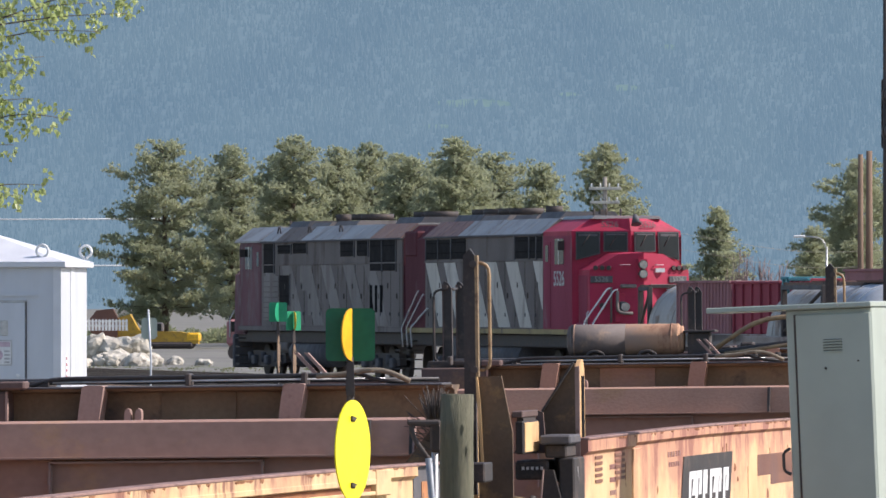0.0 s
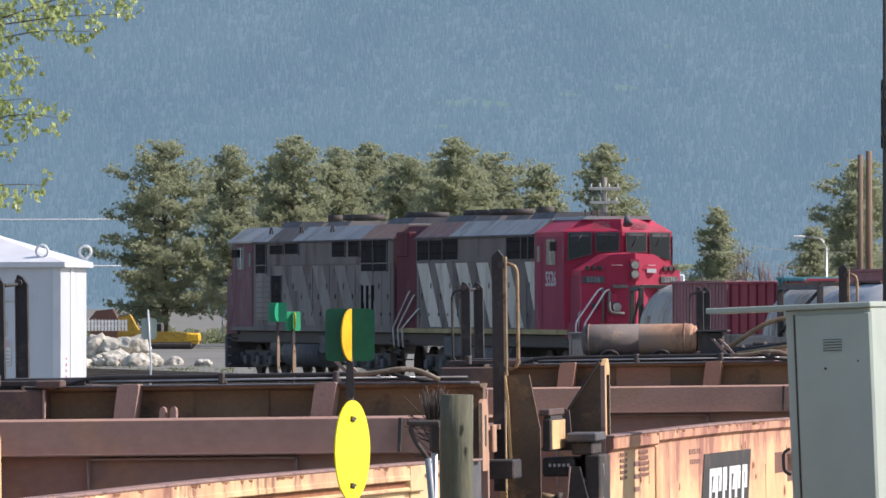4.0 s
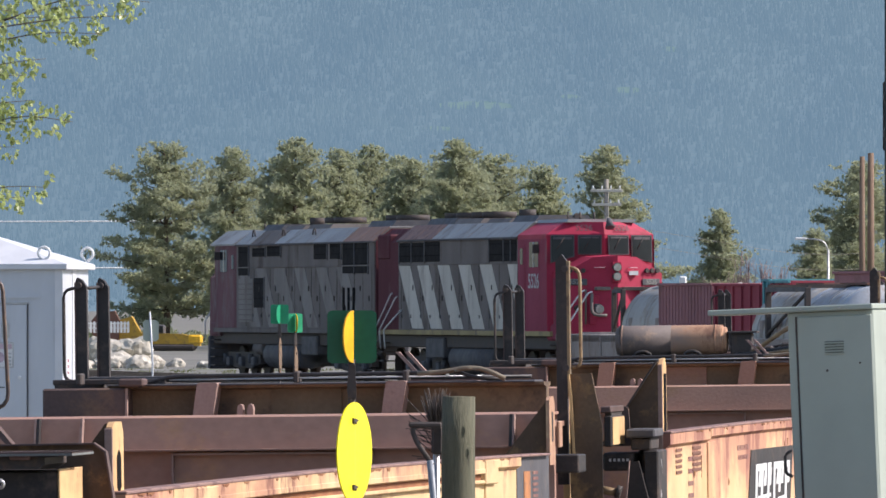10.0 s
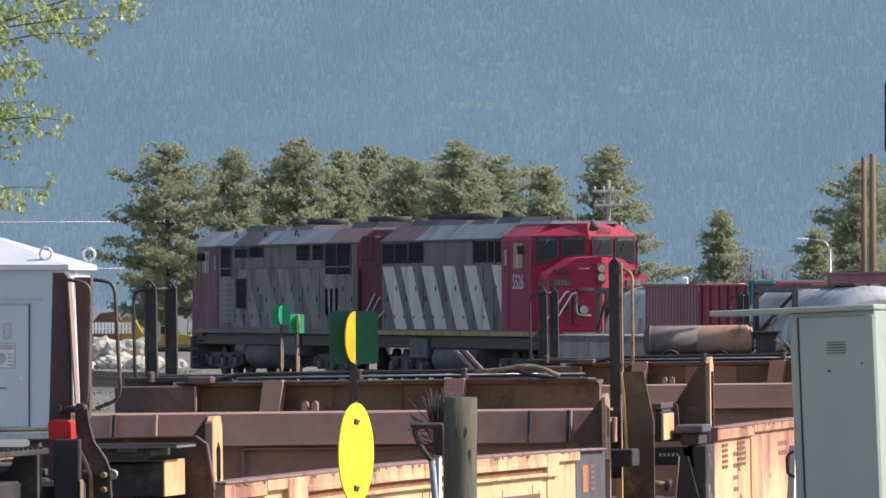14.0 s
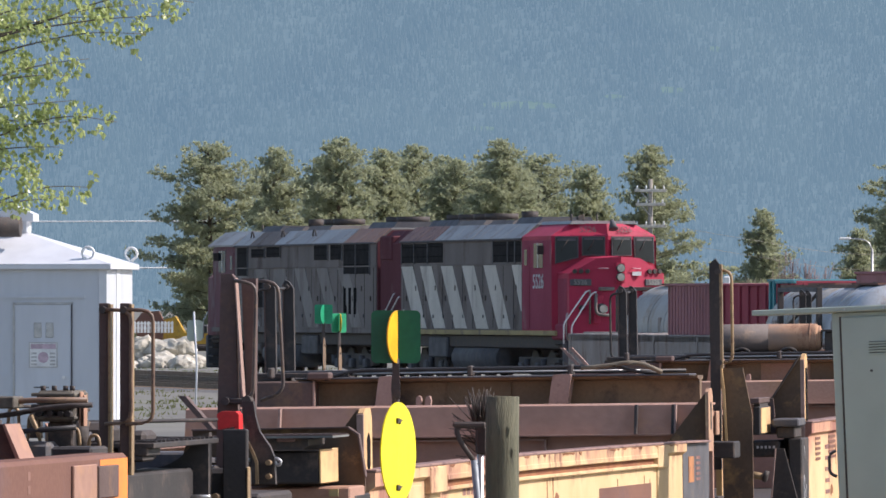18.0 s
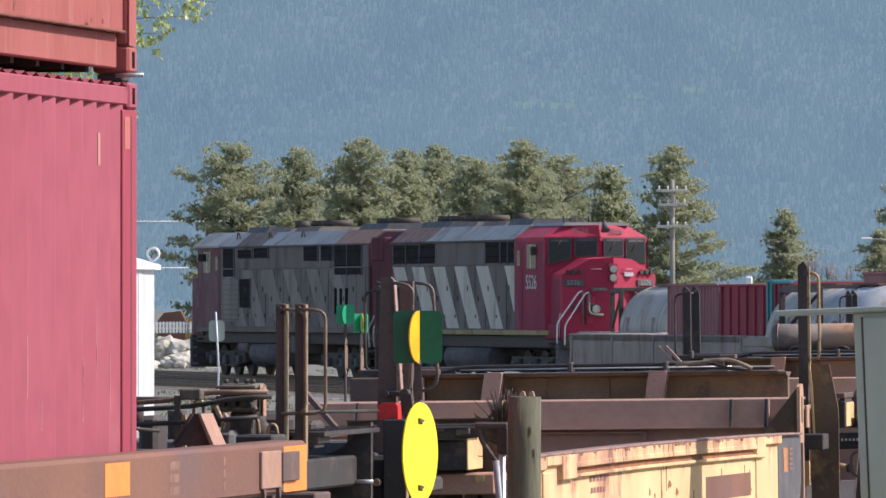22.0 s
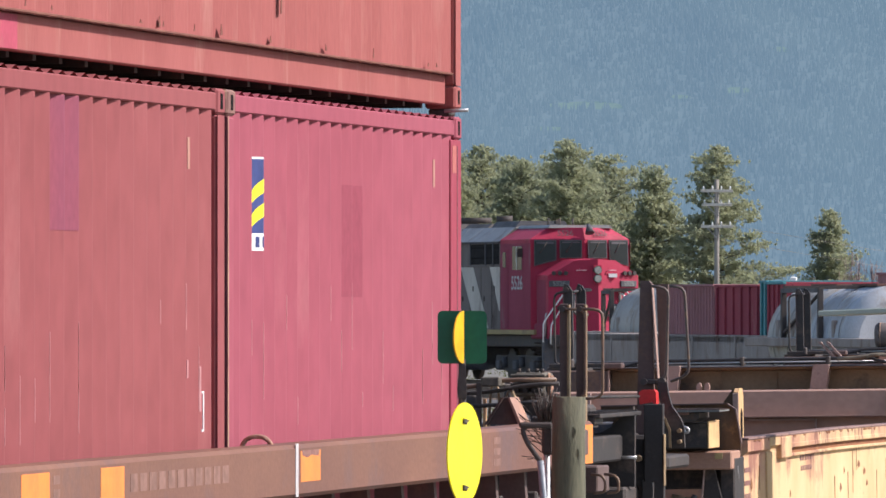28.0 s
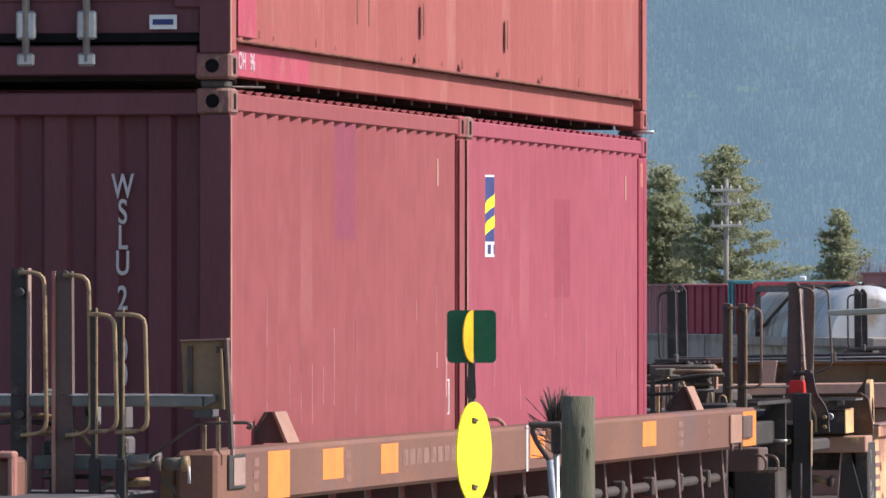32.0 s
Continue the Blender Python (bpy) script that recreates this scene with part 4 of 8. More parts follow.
def empty_well_car(label, first):
    t = thing("well_car", Matrix.Identity(4), label, "well car", "well cars of the moving train")
    # near side wall
    rear = -0.05 if first else -1.15
    part("side_wall", P([(-0.10, 0.32), (-0.05, 0.34), (-0.05, 1.0), (-0.02, 1.02), (-0.02, 1.07), (-0.09, 1.07), (-0.09, 0.36)], "y", 1.02, 11.35), M["cream"], t, "faded cream outer side plate, rust-streaked")
    part("side_wall", P([(-0.10, 0.32), (-0.053, 0.34), (-0.053, 0.98), (-0.023, 1.0), (-0.023, 1.07), (-0.09, 1.07), (-0.09, 0.36)], "y", rear, 1.02), M["cream_rusty"], t, "rust-eaten end of the side plate")
    part("top_chord", B(-0.125, -0.015, rear, 12.5, 1.07, 1.085, 0.004), M["rust_top"], t, "rusty top flange")
    part("end_panel", P([(11.35, 1.07), (12.6, 1.07), (12.6, 0.75), (12.3, 0.3), (11.35, 0.3), (11.35, 0.6)], "x", -0.10, -0.045), M["darkgrey"], t, "dark grey end section of the side")
    if first:
        part("hat_rail", B(-0.06, -0.016, 2.1, 10.0, 0.99, 1.02, 0.004), M["cream"], t)
        # rust-coloured strip that also stands in for the shade between the rails
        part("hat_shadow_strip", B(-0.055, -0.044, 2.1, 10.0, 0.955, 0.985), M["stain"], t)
        part("hat_rail", B(-0.06, -0.02, 2.1, 10.0, 0.935, 0.955, 0.004), M["cream"], t)
        for y, w in ((1.55, 0.5), (10.0, 0.44)):
            part("side_post", B(-0.06, -0.012, y, y + w, 0.93, 1.066, 0.006), M["cream"], t)
    part("side_post", B(-0.06, -0.038, 10.15, 10.45, 0.34, 1.0, 0.005), M["cream"], t)
    part("side_post", B(-0.06, -0.04, 1.02, 1.4, 0.34, 0.98, 0.005), M["cream"], t)
    part("tool_plate", B(-0.055, -0.047, 7.7, 9.9, 0.69, 0.84, 0.002), M["sill"], t)
    if not first:
        part("grab_iron", T([(-0.05, 10.2, 0.85), (0.0, 10.2, 0.83), (0.0, 10.2, 0.66), (-0.05, 10.2, 0.64)], 0.012, 6, 0.03), M["black"], t)
    rw = random.Random(17)
    for k in range(9):
        y, w = rw.uniform(0.4, 10.9), rw.uniform(0.012, 0.03)
        z = rw.uniform(0.75, 0.95)
        part("rust_run", P([(y, z), (y + w, z), (y + w * 0.7, z - rw.uniform(0.1, 0.3))], "x", -0.0495, -0.047), M["stain"], t)
    for k in range(34):
        y, w, d = rw.uniform(0.1, 10.9), rw.uniform(0.03, 0.22), rw.uniform(0.008, 0.022)
        part("chip", P([(y, 1.068), (y + w, 1.068), (y + w * 0.9, 1.068 - d * 0.5), (y + w * 0.6, 1.068 - d), (y + w * 0.35, 1.068 - d * 0.4), (y + w * 0.15, 1.068 - d * 0.8)], "x", -0.0195, -0.0175), M["stain"], t)
    for k in range(14):
        y, z, w, d = rw.uniform(0.2, 10.8), rw.uniform(0.45, 0.9), rw.uniform(0.03, 0.16), rw.uniform(0.015, 0.05)
        part("rust_blotch", P([(y, z), (y + w * 0.3, z + d), (y + w * 0.7, z + d * 0.7), (y + w, z + d * 0.1), (y + w * 0.8, z - d * 0.6), (y + w * 0.4, z - d * 0.3), (y + w * 0.15, z - d * 0.9)], "x", -0.0495, -0.0475), M["stain"], t)
    part("marking", B(-0.046, -0.041, 11.6, 11.84, 0.82, 0.985), M["dull_orange"], t, "orange stencil plate")
    for k in range(5):
        part("marking", B(-0.046, -0.042, 11.95, 12.15, 0.83 + 0.034 * k, 0.848 + 0.034 * k), M["casting"], t)
    for k in range(5):
        part("marking", B(-0.05, -0.0475, 2.75 + 0.14 * k, 2.84 + 0.14 * k, 0.895, 0.93), M["casting"], t)
        part("marking", B(-0.05, -0.0475, 2.8 + 0.12 * k, 2.88 + 0.12 * k, 0.83, 0.862), M["casting"], t)
    for k in range(5):
        part("marking", B(-0.053, -0.0505, 0.0, 0.28, 0.55 + 0.08 * k, 0.58 + 0.08 * k), M["casting"], t)
    sides = [o for o in t.children]
    # far side wall and floor
    part("side_wall", P([(-3.1, 0.32), (-3.1, 1.07), (-3.16, 1.07), (-3.16, 0.32)], "y", 0.25, 13.1), M["brown"], t)
    part("top_chord", B(-3.2, -2.95, 0.25, 13.1, 1.07, 1.085, 0.004), M["rust_top"], t)
    part("floor_plate", B(-3.1, -0.1, 0.4, 13.0, 0.28, 0.33), M["black"], t)
    # bulkhead at the well's front end: leaning brown plate over a dark framed panel
    part("bulkhead", P([(13.1, 1.075), (13.16, 1.075), (13.21, 1.265), (13.26, 1.275), (13.6, 1.275), (13.6, 1.26), (13.27, 1.26), (13.18, 1.065), (13.1, 1.065)], "x", -3.62, -0.13), M["brown"], t, "leaning brown bulkhead plate")
    for x, w, mm in ((-3.25, 0.016, "sideblack"), (-3.265, 0.013, "bracket"), (-2.985, 0.016, "bracket"), (-0.606, 0.018, "sideblack"), (-0.36, 0.018, "sideblack"), (-0.34, 0.01, "bracket")):
        part("seam", P([(13.085, 1.075), (13.145, 1.075), (13.2, 1.268), (13.14, 1.268)], "x", x, x + w), M[mm], t)
    part("brace", P([(-3.62, 1.36), (-3.57, 1.36), (-3.33, 1.08), (-3.37, 1.08)], "y", 12.95, 13.05), M["dark_brown"], t)
    part("lower_panel", B(-3.1, -0.1, 13.2, 13.26, 0.33, 1.07), M["brown"], t)
    for x0, x1, z0, z1 in ((-2.43, -1.2, 1.038, 1.05), (-1.212, -1.2, 0.85, 1.05), (-2.43, -2.418, 0.5, 1.05)):
        part("panel_frame", B(x0, x1, 13.15, 13.2, z0, z1), M["bracket"], t)
    part("gusset", P([(-0.37, 1.03), (-0.115, 1.03), (-0.115, 1.355)], "y", 13.05, 13.08), M["guard"], t)
    # slotted corner post at the front of the near wall
    part("corner_post", P([(12.98, 0.96), (13.2, 0.96), (13.2, 1.32), (13.15, 1.372), (13.02, 1.37), (12.98, 1.35)], "x", -0.115, -0.094), M["worn_post"], t, "sunlit corner post with a slot")
    part("slot", B(-0.095, -0.091, 13.07, 13.12, 1.1, 1.28), M["black"], t)
    # deck and cross beam of the front platform
    part("deck", B(-3.3, -0.3, 13.6, 15.55, 1.17, 1.2), M["brown"], t)
    part("cross_beam", P([(15.6, 1.19), (15.7, 1.19), (15.7, 1.405), (15.78, 1.42), (15.78, 1.44), (15.5, 1.44), (15.5, 1.425), (15.6, 1.41)], "x", -3.3, -0.5), M["olive"], t, "sooty olive cross beam")
    part("beam_end_box", B(-3.7, -3.16, 15.4, 15.8, 1.19, 1.43, 0.01), M["dark_brown"], t)
    part("box_seam", B(-3.165, -3.152, 15.39, 15.42, 1.2, 1.43), M["bracket"], t)
    part("cover_plate", B(-2.26, -1.81, 15.585, 15.6, 1.22, 1.412), M["beam_plate"], t, "olive-brown cover plate on the beam")
    part("beam_cap", B(-3.3, -0.55, 15.45, 15.8, 1.44, 1.452, 0.003), M["darkgrey"], t)
    for x in (-2.74, -1.53):
        part("bracket", P([(x, 1.205), (x + 0.13, 1.205), (x + 0.167, 1.45), (x + 0.155, 1.458), (x + 0.05, 1.458), (x + 0.036, 1.45)], "y", 15.40, 15.56), M["bracket"], t, "slanted pale brown bracket")
    for x in (-2.43, -2.365):
        part("lug", P([(x, 1.24), (x + 0.036, 1.24), (x + 0.04, 1.29), (x + 0.034, 1.316), (x + 0.02, 1.322), (x + 0.006, 1.312), (x, 1.29)], "y", 15.3, 15.36), M["bracket"], t)
    part("air_hose", T([(-3.1, 15.5, 1.44), (-3.0, 15.5, 1.47), (-2.9, 15.5, 1.5), (-1.25, 15.55, 1.505), (-1.05, 15.5, 1.52), (-0.95, 15.45, 1.47), (-0.75, 15.5, 1.46)], 0.0135, 8, 0.12), M["hose"], t)
    part("brake_rod", C((-2.9, 15.5, 1.478), (-0.9, 15.52, 1.482), 0.006, 6), M["steel"], t)
    part("air_hose", T([(-3.3, 15.65, 1.475), (-0.6, 15.65, 1.475)], 0.012, 8), M["hose"], t)
    part("hose_end", T([(-1.3, 15.45, 1.5), (-1.12, 15.45, 1.51), (-1.0, 15.45, 1.535), (-0.88, 15.45, 1.53), (-0.74, 15.45, 1.465)], 0.016, 8, 0.1), M["old_hose"], t, "bent tan hose end")
    for x in (-3.5, -2.1, -1.4):
        part("hose_clamp", B(x, x + 0.035, 15.48, 15.6, 1.45, 1.525, 0.008), M["black"], t)
    part("valve_box", B(-3.2, -3.04, 15.35, 15.5, 1.44, 1.49, 0.01), M["dark_brown"], t)
    part("top_plate", B(-3.68, -2.95, 15.62, 15.85, 1.452, 1.485, 0.004), M["black"], t)
    part("top_plate", B(-3.5, -2.9, 15.86, 16.0, 1.47, 1.5, 0.004), M["darkgrey"], t)
    for dx in (0, 0.06):
        part("strut", P([(-1.5 + dx, 1.64), (-1.475 + dx, 1.64), (-1.3 + dx, 1.45), (-1.325 + dx, 1.45)], "y", 15.8, 15.84), M["bracket"], t)
    part("strut_foot", B(-1.45, -0.95, 15.7, 15.9, 1.445, 1.475, 0.006), M["rust_top"], t)
    # stanchions: a pair at the far corner, one by the near corner
    for x, y in ((-3.59, 16.1), (-3.575, 16.72)):
        part("stanchion", P([(x - 0.033, 1.43), (x + 0.037, 1.43), (x + 0.035, 2.08), (x + 0.005, 2.125), (x - 0.025, 2.14), (x - 0.035, 2.12)], "y", y, y + 0.05), M["sideblack"], t, "black flat-bar stanchion")
        part("stanchion_edge", B(x - 0.042, x - 0.034, y - 0.01, y + 0.04, 1.46, 2.11), M["dark_brown"], t)
        part("stanchion_bolt", C((x - 0.012, y - 0.03, 2.09), (x - 0.012, y, 2.09), 0.02, 8), M["black"], t)
    part("handrail", T([(-3.6, 16.08, 2.075), (-3.7, 16.08, 2.06), (-3.7, 16.08, 1.48), (-3.6, 16.08, 1.46)], 0.011, 8, 0.05), M["sideblack"], t)
    part("rail_arm", T([(-3.56, 16.15, 2.07), (-3.6, 16.7, 2.08)], 0.012, 6), M["sideblack"], t)
    part("stanchion_foot", B(-3.75, -3.42, 16.0, 16.85, 1.42, 1.455, 0.006), M["black"], t)
    kept = set(t.children)
    part("stanchion", P([(-0.29, 0.8), (-0.222, 0.8), (-0.222, 2.2), (-0.25, 2.24), (-0.29, 2.2)], "y", 15.0, 15.05), M["sideblack"], t, "tall black stanchion with chamfered top")
    part("stanchion_edge", B(-0.222, -0.205, 15.0, 15.06, 1.35, 2.2), M["tube"], t)
    loop_rail(t, -0.22, 15.06, 1.53, 2.16, 0.075)
    for z in (2.15, 1.53):
        part("bolt", C((-0.23, 14.98, z), (-0.23, 15.08, z), 0.022, 8), M["black"], t)
    for o in set(t.children) - kept:
        o.location.x = -0.055
    part("guard_plate", P([(-0.25, 0.35), (-0.049, 0.35), (-0.049, 1.165), (-0.112, 1.495), (-0.25, 1.49)], "y", 14.9, 14.93), M["guard"], t, "tall grimy brown guard plate")
    part("guard_edge", P([(-0.228, 0.9), (-0.214, 0.9), (-0.232, 1.35), (-0.248, 1.49), (-0.258, 1.49), (-0.246, 1.3)], "y", 14.87, 14.9), M["post_paint"], t)
    part("guard_plate", P([(-0.34, 0.5), (-0.3, 0.5), (-0.3, 1.36), (-0.34, 1.46)], "y", 15.2, 15.24), M["post_paint"], t)
    part("push_beam", B(-0.17, 0.02, 13.4, 13.7, 0.905, 1.015, 0.008), M["sideblack"], t)
    part("step_box_face", B(-0.1, -0.08, 13.3, 13.42, 1.06, 1.22, 0.006), M["worn_post"], t)
    # near end of the car: post with gusset, step box and beams
    if first:
        part("end_post", P([(-0.05, 0.4), (0.19, 0.4), (0.19, 1.36), (0.15, 1.412), (0.0, 1.412), (-0.05, 1.39)], "x", -0.105, -0.078), M["post_paint"], t, "sunlit end post with long slot")
        part("slot", P([(0.04, 1.13), (0.08, 1.1), (0.12, 1.13), (0.12, 1.26), (0.08, 1.29), (0.04, 1.26)], "x", -0.079, -0.074), M["grille"], t)
        part("post_rim", B(-0.112, -0.076, -0.058, -0.048, 0.4, 1.385, 0.003), M["bracket"], t)
        part("gusset", P([(-0.42, 1.0), (-0.105, 1.0), (-0.105, 1.405), (-0.12, 1.405)], "y", 0.0, 0.03), M["guard"], t)
        part("hood_back", P([(-0.9, 1.0), (-0.9, 1.312), (-0.126, 1.318), (-0.077, 1.283), (-0.045, 1.08), (-0.045, 1.0)], "y", -0.21, -0.19), M["guard"], t, "grimy hooded end plate")
        part("hood_edge", P([(-0.9, 1.312), (-0.126, 1.318), (-0.077, 1.283), (-0.045, 1.08), (-0.037, 1.08), (-0.069, 1.288), (-0.122, 1.326), (-0.9, 1.32)], "y", -0.24, -0.19), M["dark_brown"], t)
        kept = set(t.children)
        part("step_box", B(-0.57, -0.232, -0.72, -0.25, 1.05, 1.205, 0.008), M["sideblack"], t)
        # cream plate paints the sunlit side of the black box
        part("step_box_face", B(-0.231, -0.221, -0.72, -0.25, 1.05, 1.215, 0.003), M["post_paint"], t, "sunlit yellow box face")
        part("step_cap", P([(-0.66, 1.215), (-0.3, 1.215), (-0.27, 1.235), (-0.27, 1.265), (-0.45, 1.275), (-0.66, 1.255)], "y", -0.8, -0.35), M["black"], t)
        part("cap_block", B(-0.42, -0.33, -0.82, -0.5, 1.255, 1.285, 0.006), M["rust_top"], t)
        part("ledge", B(-0.7, -0.1, -0.62, -0.2, 0.92, 1.03, 0.008), M["brown_light"], t)
        part("ledge_mark", B(-0.2, -0.155, -0.632, -0.62, 0.985, 1.02), M["sillyellow"], t)
        part("push_beam", B(-0.62, -0.1, -0.45, -0.1, 0.8, 0.94, 0.012), M["sideblack"], t)
        part("eye_rod", T([(-0.6, -0.7, 1.168), (-0.45, -0.7, 1.17), (-0.425, -0.7, 1.158), (-0.432, -0.7, 1.142), (-0.46, -0.7, 1.145)], 0.009, 6, 0.012), M["steel"], t)
        part("tread", B(-0.75, -0.14, -0.85, -0.4, 1.272, 1.282), M["step_grey"], t)
        for k in range(9):
            part("tread_bar", B(-0.75, -0.14, -0.84 + 0.05 * k, -0.825 + 0.05 * k, 1.282, 1.289), M["dark_brown"], t)
        for o in set(t.children) - kept:
            o.location.x, o.location.z = 0.052, 0.009
    else:
        kept = set(t.children)
        part("end_post", P([(-0.03, 0.4), (0.18, 0.4), (0.18, 1.52), (0.12, 1.58), (0.02, 1.575), (-0.03, 1.54)], "x", -0.098, -0.073), M["post_paint"], t, "sunlit end post with long slot")
        part("slot", B(-0.074, -0.068, 0.03, 0.13, 1.0, 1.48), M["grille"], t)
        part("post_rim", B(-0.104, -0.07, -0.058, -0.048, 0.7, 1.54, 0.003), M["bracket"], t)
        part("gusset", P([(-0.47, 1.02), (-0.098, 1.02), (-0.098, 1.56), (-0.115, 1.56)], "y", -0.06, -0.03), M["guard"], t)
        part("gusset_edge", P([(-0.47, 1.02), (-0.46, 1.02), (-0.098, 1.56), (-0.108, 1.565)], "y", -0.1, -0.06), M["black"], t)
        part("step_box", B(-0.336, -0.287, -0.9, -0.3, 1.03, 1.225, 0.008), M["sideblack"], t)
        # lit side of this box, likewise put in as a cream plate
        part("step_box_face", B(-0.288, -0.281, -0.87, -0.32, 1.04, 1.215, 0.003), M["post_paint"], t, "sunlit yellow box face")
        part("step_cap", B(-0.35, -0.285, -0.95, -0.32, 1.245, 1.285, 0.006), M["dark_brown"], t)
        part("step_cap_bracket", B(-0.335, -0.295, -0.85, -0.35, 1.224, 1.246), M["black"], t)
        part("step_plate", P([(-0.29, 1.03), (-0.257, 1.03), (-0.273, 1.265), (-0.317, 1.285)], "y", -0.2, -0.17), M["dark_brown"], t)
        part("push_beam", B(-0.245, -0.06, -0.55, -0.1, 1.08, 1.135, 0.01), M["darkgrey"], t)
        part("push_beam_foot", B(-0.22, -0.09, -0.5, -0.1, 1.0, 1.08, 0.01), M["black"], t)
        part("push_beam", B(-0.4, -0.2, -0.5, -0.1, 0.87, 0.985, 0.012), M["sideblack"], t)
        part("push_beam", B(-0.2, -0.09, -0.3, -0.05, 0.85, 1.0, 0.012), M["sideblack"], t)
        for k in range(5):
            part("marking", B(-0.36 + 0.028 * k, -0.345 + 0.028 * k, -0.506, -0.5, 0.93, 0.948), M["letter"], t)
        for o in set(t.children) - kept:
            o.location.y = -1.24
    sy_ = 0.0 if first else -1.1
    part("side_sheet", B(-0.14, -0.045, -0.5 + sy_, -0.06 + sy_, 0.3, 1.0, 0.01), M["sideblack"], t)
    for k in range(9):
        y, z = rw.uniform(-0.45, -0.12) + sy_, rw.uniform(0.5, 0.95)
        part("chalk_stroke", P([(y, z), (y + 0.02, z), (y + rw.uniform(-0.08, 0.1), z - 0.09)], "x", -0.0445, -0.042), M["letter"], t)
    part("brace", P([(-0.27, 0.35), (-0.02, 0.35), (-0.165, 0.93), (-0.217, 0.93)], "y", -0.55 + sy_, -0.5 + sy_), M["sideblack"], t)
    part("brace_edge", P([(-0.28, 0.35), (-0.27, 0.35), (-0.217, 0.93), (-0.225, 0.93)], "y", -0.58 + sy_, -0.5 + sy_), M["bracket"], t)
    for z, x in ((0.74, -0.5), (0.76, -0.36)):
        part("air_coupling", C((x - 0.06, -0.6 + sy_, z), (x + 0.08, -0.6 + sy_, z - 0.03), 0.026, 10), M["tube"], t)
        part("coupling_ring", C((x + 0.06, -0.62 + sy_, z - 0.015), (x + 0.09, -0.62 + sy_, z - 0.025), 0.04, 10), M["black"], t)
    part("draft_sill", B(-1.95, -1.25, -3.0, 0.4, 0.5, 0.95, 0.03), M["black"], t)
    part("draft_sill", B(-1.95, -1.25, 13.4, 15.4, 0.5, 1.0, 0.03), M["black"], t)
    for o in t.children:  # lengths along the car: a 15 m well
        o.data.transform(Matrix.Diagonal((1, 1.13, 1, 1)))
    for o in sides:
        camber(o)
    axle_truck(t, -2.4, -1.6)
    return t


car_a = empty_well_car("empty cream-sided well car with rust streaks", True)
car_b = empty_well_car("empty well car with a dark painted scrawl panel", False)
car_c = copy_thing(car_b, Matrix.Identity(4))
car_c["label"] = "empty brown well car farther along the train"
# the second and third cars: rustier sides, lighter brown bulkheads, cover plates and brackets
for car in (car_b, car_c):
    for o in car.children:
        if o.data.materials[0] == M["cream"]:
            o.data = o.data.copy()
            o.data.materials.clear()
            o.data.materials.append(M["cream_rusty"])
        elif o.name.split(".")[0] in ("bulkhead", "cover_plate", "bracket"):
            o.data = o.data.copy()
            o.data.materials.clear()
            o.data.materials.append(M["brown_light"])
# dark panel with white strokes on the second car
kept = set(car_b.children)
gp = part("scrawl_panel", P([(3.6, 0.25), (6.6, 0.25), (7.0, 0.885), (4.0, 0.885)], "x", -0.05, -0.043), M["sideblack"], car_b, "dark panel with white painted strokes")
for k, (tall, arm) in enumerate(((1, 0.36), (0, 0.3), (1, 0.22), (1, 0.4), (0, 0.26), (1, 0.3))):
    y = 4.25 + 0.42 * k
    z0 = 0.42 if tall else 0.56
    part("paint_stroke", P([(y - 0.08, z0), (y + 0.06, z0), (y + 0.16, 0.77), (y + 0.04, 0.77)], "x", -0.044, -0.0405), M["white"], gp)
    part("paint_stroke", P([(y + 0.02, 0.73), (y + 0.04 + arm, 0.73), (y + 0.06 + arm, 0.78), (y + 0.04, 0.78)], "x", -0.0435, -0.04), M["white"], gp)
    part("paint_stroke", P([(y + arm * 0.5, 0.62), (y + 0.02 + arm, 0.62), (y + 0.1 + arm * 0.9, 0.74), (y + arm * 0.8, 0.74)], "x", -0.0445, -0.041), M["white"], gp)
for z, y0, y1 in ((0.53, 4.4, 5.3), (0.46, 4.25, 5.0), (0.5, 5.8, 6.4)):
    part("paint_stroke", P([(y0, z), (y1, z + 0.01), (y1, z + 0.035), (y0, z + 0.025)], "x", -0.0425, -0.0395), M["white"], gp)
part("patch", B(-0.051, -0.047, 9.6, 11.6, 0.62, 0.82), M["sill"], car_b)
for j in range(2):
    for k in range(5):
        part("marking", B(-0.051, -0.047, -0.75 + 1.0 * j, -0.4 + 1.15 * j, 0.8 + 0.036 * k, 0.82 + 0.036 * k), M["sill"], car_b)
for o in list(gp.children) + list(set(car_b.children) - kept):
    camber(o)
# brake reservoir and its piping on the third car's platform
part("reservoir_half", T([(-3.02, -0.6, 1.62), (-2.99, -0.6, 1.62), (-2.95, -0.6, 1.62), (-2.5, -0.6, 1.62)], lambda u: 0.141 if u > 0.3 else (0.08 if u < 0.01 else 0.125), 24, 0.02), M["res_grey"], car_c, "grey-painted end of the reservoir")
part("reservoir", T([(-3.02, -0.6, 1.62), (-2.99, -0.6, 1.62), (-2.95, -0.6, 1.62), (-2.05, -0.6, 1.62), (-2.01, -0.6, 1.62), (-1.98, -0.6, 1.62)], lambda u: 0.14 if 0.2 < u < 0.8 else (0.07 if u < 0.01 or u > 0.99 else 0.12), 24, 0.02), M["tank_paint"], car_c, "half-rusted tan brake reservoir")
for x in (-2.96, -2.1):
    part("weld_ring", C((x, -0.6, 1.62), (x + 0.012, -0.6, 1.62), 0.144, 24), M["tank_paint"], car_c)
